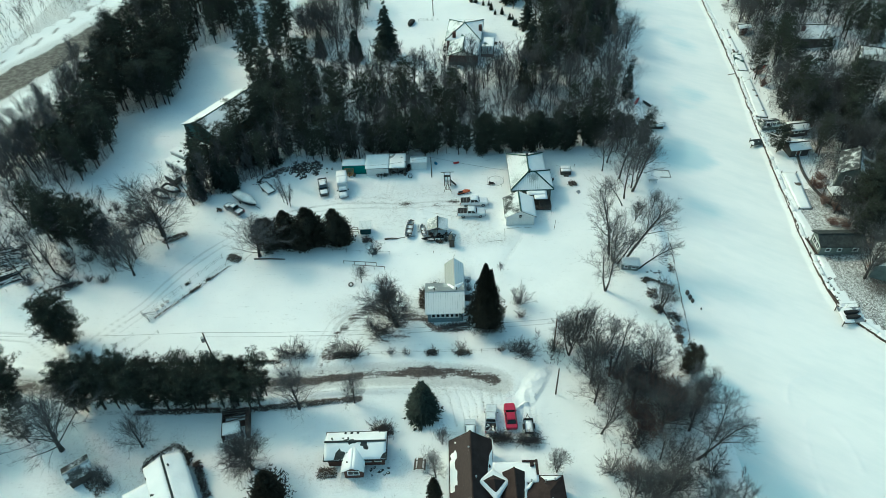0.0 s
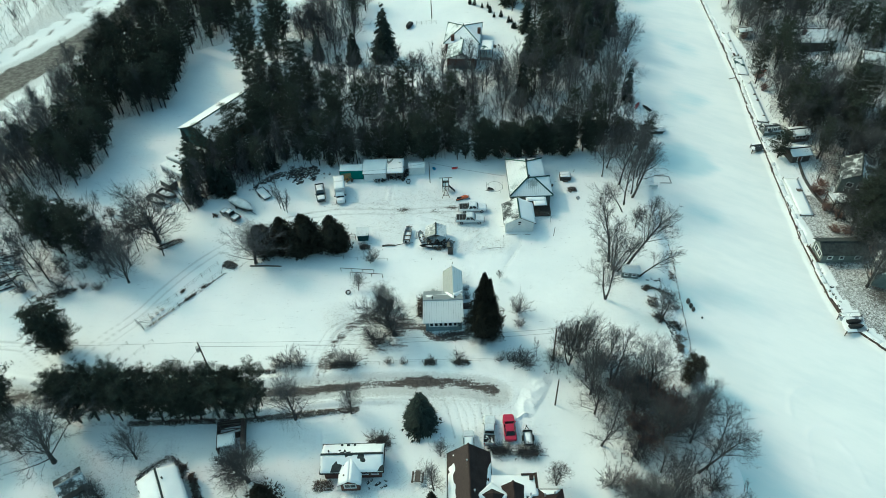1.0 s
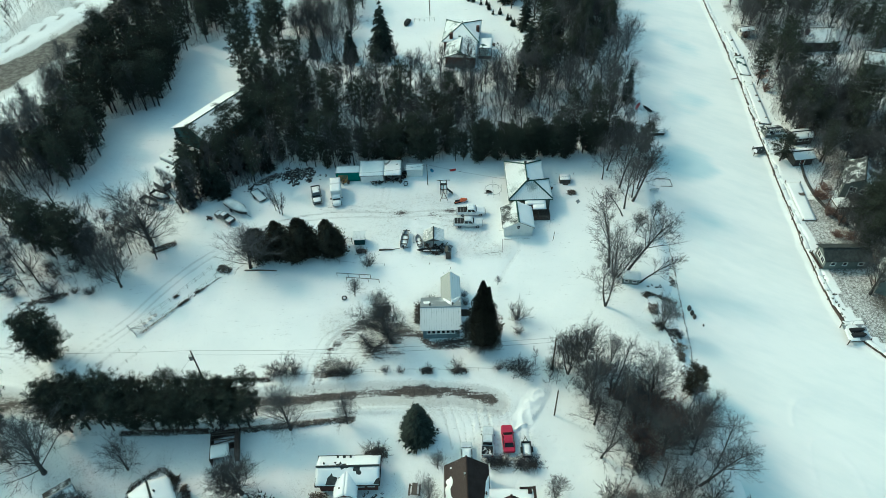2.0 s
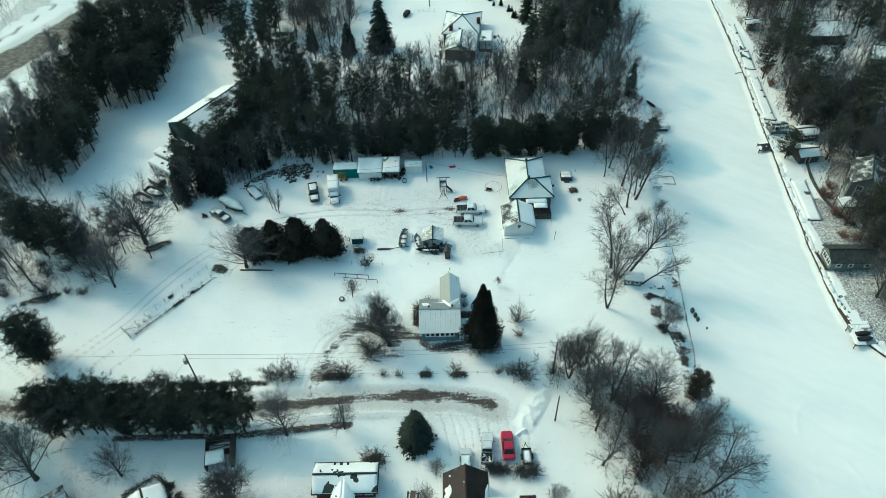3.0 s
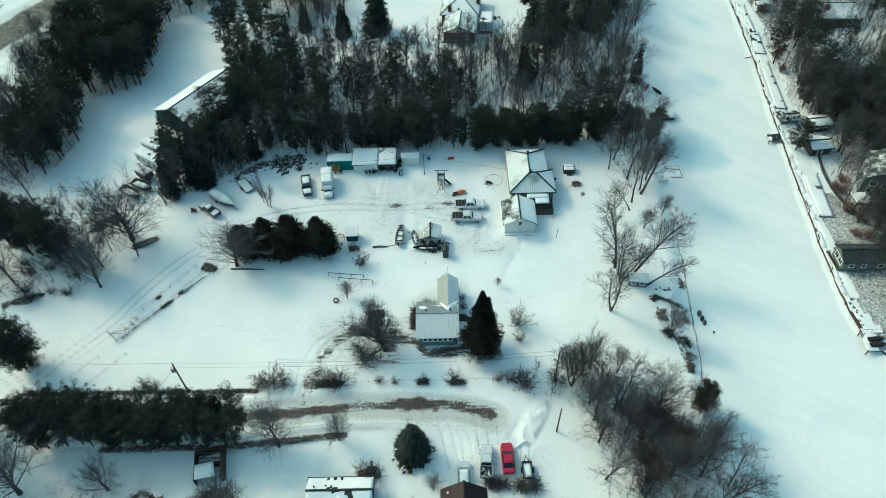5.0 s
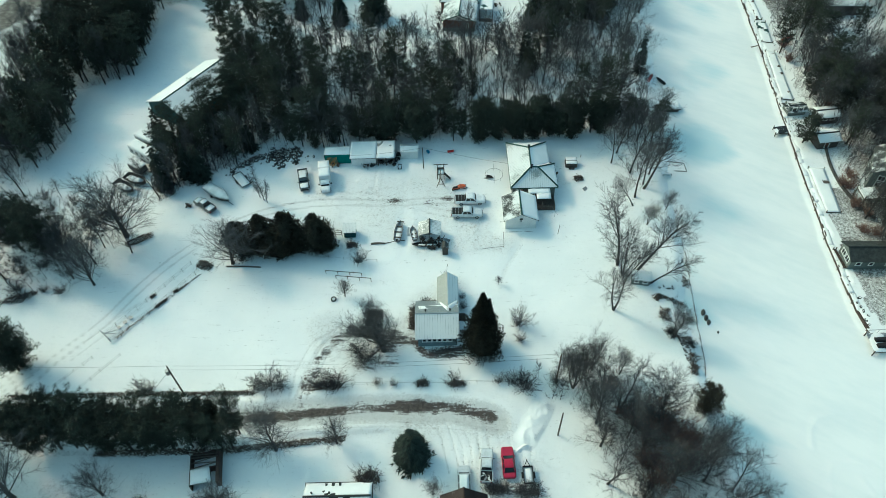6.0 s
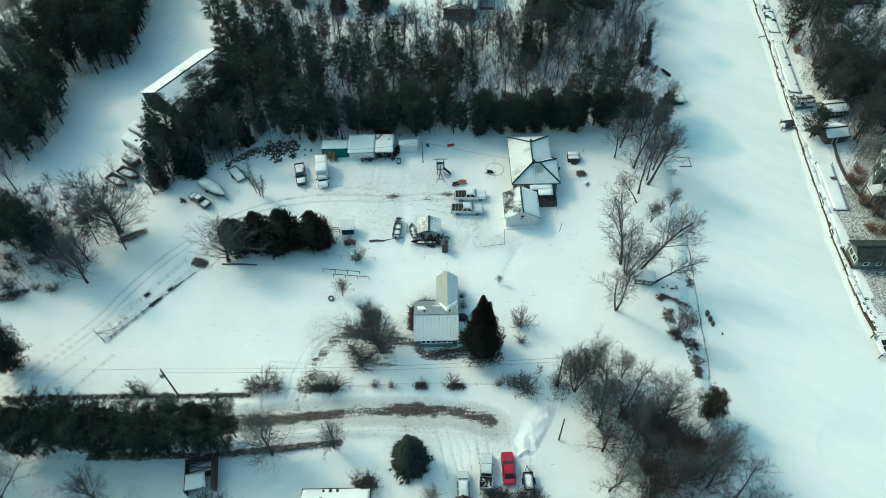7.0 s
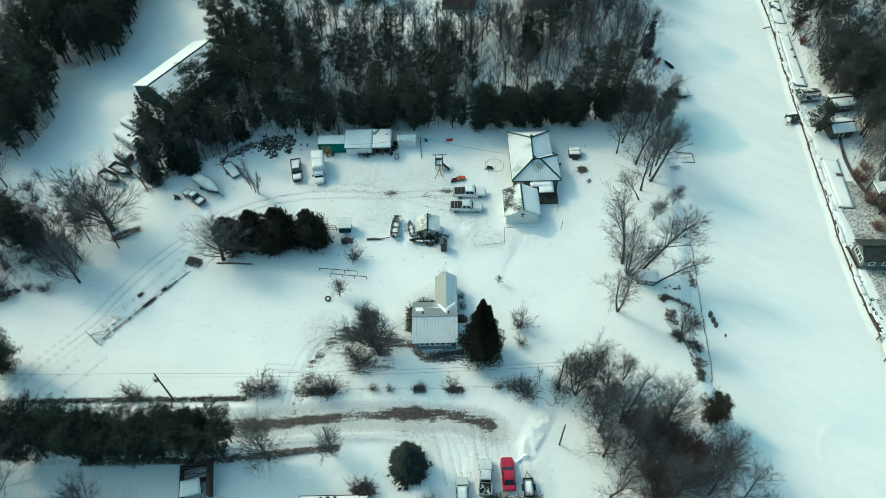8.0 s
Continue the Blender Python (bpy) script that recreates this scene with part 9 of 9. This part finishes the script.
part("wall_panel", Shape().span(-1.5, -0.2, 119.2, 119.28, 1.4, 2.0).span(-1.58, -1.5, 118.0, 119.3, 1.4, 2.0), OLD_WOOD, tower)
part("top_beam", Shape().tube([(-2.2, 119.4, 2.65), (0.6, 119.4, 2.65)], 0.07, 6), OLD_WOOD, tower)
part("swing_beam", Shape().tube([(-0.85, 118.0, 2.4), (-0.85, 115.9, 2.3)], 0.07, 6), OLD_WOOD, tower)
for x in (-1.7, 0.0):
    part("swing_leg", Shape().tube([(-0.85, 115.9, 2.3), (x, 115.7, -0.05)], 0.06, 6), OLD_WOOD, tower)
part("leg_brace", Shape().tube([(-1.45, 115.75, 0.7), (-0.25, 115.75, 0.7)], 0.04, 5), OLD_WOOD, tower)
for side in (-1, 1):
    part("ladder_rail", Shape().tube([(-0.85 + side * 0.25, 117.9, 1.4), (-0.85 + side * 0.25, 116.6, 0)], 0.04, 5), OLD_WOOD, tower)
tramp = thing("trampoline", "bare trampoline frame with collapsed mat in snow", "trampoline")
loop = [(9.7 + 1.75 * math.cos(a * 0.3927), 118.2 + 1.75 * math.sin(a * 0.3927), 0.75) for a in range(17)]
part("hoop", Shape().tube(loop, 0.04, 5, False), GREY_METAL, tramp)
for a in range(0, 16, 2):
    x, y, z = loop[a]
    part("pole", Shape().tube([(x, y, -0.1), (x, y, 2.0 if a % 4 == 0 else 0.8)], 0.025, 5), GREY_METAL, tramp)
part("mat", Shape().slab([(8.1, 117.7, 0.35), (9.6, 117.8, 0.18), (9.3, 118.4, 0.2), (8.3, 118.5, 0.5)], 0.05), BLACK, tramp, "crumpled black mat")
tub = thing("hot_tub", "dark hot tub with snow on its lid", "hot tub", pose(25.4, 121.3, 0, 0, 0, -2))
part("cabinet", Shape().span(-1.15, 1.15, -0.95, 0.95, -0.05, 0.95), DARK_SIDING, tub, bevel=0.06)
part("lid", Shape().span(-1.18, 1.18, -0.98, -0.02, 0.96, 1.06), DARK_METAL, tub, bevel=0.03)
part("lid", Shape().span(-1.18, 1.18, 0.02, 0.98, 0.96, 1.06), DARK_METAL, tub, bevel=0.03)
for y in (-0.95, 0.05):
    part("snow_cover", snow_cap([(-1.12, y, 1.07), (1.12, y, 1.07), (1.12, y + 0.9, 1.07), (-1.12, y + 0.9, 1.07)], 0.14, 403), SNOW, tub, smooth=True)
part("step", Shape().span(-0.5, 0.6, -1.5, -1.0, -0.05, 0.3), OLD_WOOD, tub)
chair = thing("lawn_chair", "grey lawn chair lying in the snow", "chair", pose(27.2, 114.1, 0.15, 30, 0, 40))
part("seat", Shape().span(-0.45, 0.45, -0.35, 0.35, 0.0, 0.05), GREY_METAL, chair)
part("backrest", Shape().span(-0.45, -0.4, -0.35, 0.35, 0.05, 0.6), GREY_METAL, chair)
for x, y in ((-0.4, -0.3), (0.4, -0.3), (0.4, 0.3), (-0.4, 0.3)):
    part("leg", Shape().tube([(x, y, 0), (x, y, -0.3)], 0.025, 5), GREY_METAL, chair)
for label, x, y, h in (("thin dark stake standing in the snow", 20.5, 102.6, 2.4), ("short stake in the snow", 27.6, 123.4, 0.7), ("short stake in the snow", 0.0, 95.5, 0.6), ("stake beside the tracks", -4.0, 96.9, 0.5)):
    solid("stake", Shape().tube([(x, y, -0.1), (x + 0.15, y, h)], 0.05, 5), OLD_WOOD, label, "stake", group="stakes")
line_tree = thing("clothes_dryer", "thin metal clothes dryer standing in snow", "clothes dryer", pose(20.4, 106.8, 0))
part("mast", Shape().tube([(0, 0, -0.1), (0, 0, 1.6)], 0.035, 6), GREY_METAL, line_tree)
for a in range(4):
    part("arm", Shape().tube([(0, 0, 1.5), (1.0 * math.cos(a * 1.57 + 0.4), 1.0 * math.sin(a * 1.57 + 0.4), 1.6)], 0.02, 5), GREY_METAL, line_tree)
solid("red_sled", Shape().loft([ring(-0.6, 0.3, 0.05, 0.25, 0.05), ring(0.5, 0.3, 0.05, 0.25, 0.05), ring(0.7, 0.25, 0.2, 0.36, 0.05)]), RED_PLASTIC, "red plastic sled at the wood's edge", "sled", pose(1.2, 126, 0.1, 0, 0, 10), bevel=0.02)
solid("blue_barrel", Shape().tube([(-0.35, 0, 0.3), (0, 0, 0.32), (0.35, 0, 0.3)], [0.28, 0.31, 0.28], 10), BLUE_PLASTIC, "blue plastic barrel lying in snow", "barrel", pose(-3.4, 126, 0, 0, 0, -60))
solid("tyre", Shape().loft([[(0.4 * math.cos(a) + 0.11 * math.cos(a) * math.cos(b), 0.4 * math.sin(a) + 0.11 * math.sin(a) * math.cos(b), 0.12 + 0.11 * math.sin(b)) for b in (0, 1.05, 2.09, 3.14, 4.19, 5.24)] for a in [k * 0.4488 for k in range(15)]], False), BLACK, "old black tyre lying in snow", "tyre", pose(-19.5, 88.8, 0.05, 15, 0, 0), smooth=True)
net = thing("hockey_net", "small frame net standing on the snow by the shore", "net", pose(44.0, 117.4, ground_at(44, 117.4)))
for p, q in (((-0.8, 0, 0), (-0.8, 0, 1.1)), ((0.8, 0, 0), (0.8, 0, 1.1)), ((-0.8, 0, 1.1), (0.8, 0, 1.1)), ((-0.8, 0, 1.1), (-0.8, 0.8, 0)), ((0.8, 0, 1.1), (0.8, 0.8, 0)), ((-0.8, 0.8, 0), (0.8, 0.8, 0))):
    part("tube", Shape().tube([p, q], 0.04, 5), GREY_METAL, net)
part("netting", Shape().add([(-0.8, 0, 1.1), (0.8, 0, 1.1), (0.8, 0.8, 0), (-0.8, 0.8, 0), (-0.8, 0.02, 1.08), (0.8, 0.02, 1.08), (0.8, 0.78, 0.02), (-0.8, 0.78, 0.02)], [(0, 1, 2, 3), (7, 6, 5, 4), (0, 4, 5, 1), (2, 6, 7, 3), (1, 5, 6, 2), (3, 7, 4, 0)]), WHITE_PANEL, net)
edge = thing("rink_boards", "low dark boards of a small ice rink", "boards")
part("board", Shape().tube([(45.1, 122.2, -0.68), (48.4, 121.6, -0.68)], 0.06, 4), OLD_WOOD, edge)
part("board", Shape().tube([(48.4, 121.6, -0.68), (48.4, 119.2, -0.68)], 0.06, 4), OLD_WOOD, edge)
part("board", Shape().tube([(48.4, 119.2, -0.68), (46.0, 119.4, -0.68)], 0.07, 4), OLD_WOOD, edge)
bench = thing("picnic_table", "weathered picnic table in the snow", "table", pose(-5.9, 51.2, 0, 0, 0, 85))
part("tabletop", Shape().span(-0.9, 0.9, -0.38, 0.38, 0.7, 0.76), OLD_WOOD, bench)
for y in (-0.75, 0.75):
    part("bench_seat", Shape().span(-0.9, 0.9, y - 0.13, y + 0.13, 0.42, 0.47), OLD_WOOD, bench)
for x in (-0.65, 0.65):
    part("leg_frame", Shape().tube([(x, -0.85, 0), (x, -0.25, 0.7)], 0.05, 4).tube([(x, 0.85, 0), (x, 0.25, 0.7)], 0.05, 4), OLD_WOOD, bench)
    part("cross_bar", Shape().tube([(x, -0.85, 0.42), (x, 0.85, 0.42)], 0.05, 4), OLD_WOOD, bench)


def heap(name, label, category, x, y, count, spread, mats, seed, top=0.8):
    """A cluster of odd machine parts, boxes and pipes that lie together."""
    ob = thing(name, label, category, pose(x, y, ground_at(x, y)))
    rng = random.Random(seed)
    for _ in range(count):
        m = pose(rng.uniform(-1, 1) * spread, rng.uniform(-.6, .6) * spread, rng.uniform(0.1, top * 0.6), rng.uniform(-25, 25), rng.uniform(-25, 25), rng.uniform(0, 180))
        k = rng.random()
        if k < 0.4:
            s = Shape().box((0, 0, 0), (rng.uniform(.2, .7), rng.uniform(.15, .5), rng.uniform(.1, .5)), m=m)
        elif k < 0.7:
            s = Shape().tube([m @ Vector((-rng.uniform(.3, .8), 0, 0)), m @ Vector((rng.uniform(.3, .8), 0, 0))], rng.uniform(0.03, 0.1), 6)
        else:
            s = Shape().disc(m.translation, m.to_3x3() @ Vector((0, 1, 0.3)), rng.uniform(.18, .34), 0.14, 10)
        part("piece", s, rng.choice(mats), ob)
    return ob


heap("lumber_heap", "heap of orange-brown lumber before the container", "lumber", -22.6, 122.9, 12, 1.1, [NEW_WOOD, NEW_WOOD, OLD_WOOD], 1, 0.9)
for k in range(9):
    solid("lumber", Shape().box((0, 0, 0), (0.09, 0.06, 2.0), m=pose(-23.8 + k * 0.24, 123.0, 0.8, -18, 0, 0)), NEW_WOOD, "yellow lumber leaning on the container", "lumber", group="leaning lumber")
for k, (x, y) in enumerate(((-16.0, 122.0), (-14.4, 122.2), (-12.7, 123.2), (-11.4, 123.0), (-10.4, 122.6), (-9.6, 123.8), (-30.5, 123.6), (-33.5, 125.2), (-35.5, 125.6), (-49.9, 112.2), (21.4, 119.4), (21.7, 118.3), (21.3, 121.0), (-3.0, 101.6), (-1.2, 101.8), (-4.4, 101.9))):
    heap("scrap_heap", "dark heap of machine parts in the snow", "scrap", x, y, 9, 0.55, [DARK_METAL, BLACK, GREY_METAL, OLD_WOOD, RUST], 20 + k, 0.9)
heap("scrap_heap", "heap of gear around the open shack", "scrap", -2.6, 100.7, 22, 1.5, [DARK_METAL, BLACK, GREY_METAL, OLD_WOOD], 60, 0.9)
tractor = thing("garden_tractor", "small black garden tractor beside the shed", "tractor", pose(-9.55, 124.6, 0, 0, 0, 80))
part("hood", Shape().span(0.1, 0.9, -0.28, 0.28, 0.4, 0.85), DARK_METAL, tractor, bevel=0.05)
part("seat", Shape().span(-0.7, -0.3, -0.25, 0.25, 0.6, 0.7).span(-0.75, -0.65, -0.25, 0.25, 0.7, 1.0), BLACK, tractor, bevel=0.03)
wheels(tractor, (-0.5, 0.65), 0.42, 0.28, 0.2)
frame_box = thing("feed_trough", "black metal trough ring in the snow", "trough", pose(-9.1, 121.7, 0.05, 0, 0, 0))
part("rim", Shape().tube([(-0.3, -0.7, 0.2), (0.3, -0.7, 0.2), (0.4, 0, 0.2), (0.3, 0.7, 0.2), (-0.3, 0.7, 0.2), (-0.4, 0, 0.2), (-0.3, -0.7, 0.2)], 0.09, 6), BLACK, frame_box)
for k, (x, y) in enumerate(((-54.9, 83.9), (-54.2, 84.9), (-53.5, 85.8))):
    solid("feed_tub", Shape().tube([(0, 0, 0), (0, 0, 0.3)], [0.26, 0.36], 12), GREY_METAL, "grey feed tub with snow beside the fence", "tub", pose(x, y, ground_at(x, y)), "feed tubs")
upturned = solid("covered_canoe", Shape().loft([ring(-2.2, 0.1, 0.1, 0.4, 0.05), ring(-1.2, 0.75, 0.0, 1.0, 0.2), ring(1.2, 0.75, 0.0, 1.0, 0.2), ring(2.2, 0.1, 0.1, 0.4, 0.05)]), BLACK, "dark upturned boat under a cover in snow", "boat", pose(-10.7, 198.5, 0, 0, 0, 72), "boats", bevel=0.05)
wire_fence("grey wooden fence by the northern house", [(-8.6, 199.4), (-2.6, 199.6)], 1.4, 1.2, 3)
wire_fence("snow fence behind the northern house", [(-1, 170.4), (8, 169.9)], 1.8, 1.1, 2)
heap("patio_heap", "dark patio furniture beside the northern house", "furniture", 14.6, 183.2, 10, 1.0, [DARK_METAL, BLACK, OLD_WOOD], 71, 1.0)
# snow-laden foundation stones and brush round the south-west house
brush_pile("dark hedge round the snowy house", -43.4, 52.6, 6.2, 1.0, 1.6, 240, 31, 29)
rng = random.Random(78)
bank = [(-43.5 + 7.5 * u + rng.uniform(-.6, .6), 121.9 + 5.4 * u + rng.uniform(-.5, .5)) for u in (k / 27 for k in range(28))] + [(-33 + rng.uniform(-3.4, 3.4), 126.4 + rng.uniform(-2.2, 2)) for k in range(70)] + [(-34 + rng.uniform(-1.2, 1.2), 123.2 + rng.uniform(-.9, .9)) for k in range(10)]
for x, y in bank:
    ob = new("rock", boulder[rng.randrange(4)])
    k = rng.uniform(0.28, 0.55)
    ob.matrix_world = pose(x, y, ground_at(x, y) + 0.12, rng.uniform(-20, 20), rng.uniform(-20, 20), rng.uniform(0, 360)) @ Matrix.Diagonal((k * rng.uniform(0.9, 1.4), k, k, 1))
    tagged(ob, "dark snow-capped stone heaped at the wood's edge", "rock", "stones at the wood's edge")
brush_pile("dead branches among the heaped stones", -33, 126.6, 6.4, 3.4, 0.8, 170, 32, 10)
brush_pile("dead branches among the heaped stones", -40, 124.6, 6.0, 1.6, 0.6, 110, 43, 36)
brush_pile("dark hedge beside the snowy house", -38.2, 50.0, 0.9, 6.5, 1.3, 180, 33, 28.8)
brush_pile("bushes round the low house", -19.8, 50.4, 2.6, 1.6, 0.8, 90, 34)
brush_pile("branches beside the hut", -53.8, 49.6, 4.0, 2.2, 0.7, 110, 35, -35)
brush_pile("dark bushes behind the low house", -11.8, 57.2, 3.0, 1.8, 1.1, 130, 36, 20)

for material, label, x, y, rz in ((RED_PLASTIC, "red kayak lying on the snowy ice", 47.5, 149.8, 60), (DARK_METAL, "dark kayak lying on the snowy ice", 49.8, 149.3, 118)):
    solid("kayak", hull(3.0, 0.75, 0.4), material, label, "kayak", pose(x, y, max(ground_at(x, y), -0.8) + 0.05, 0, 0, rz), "kayaks")
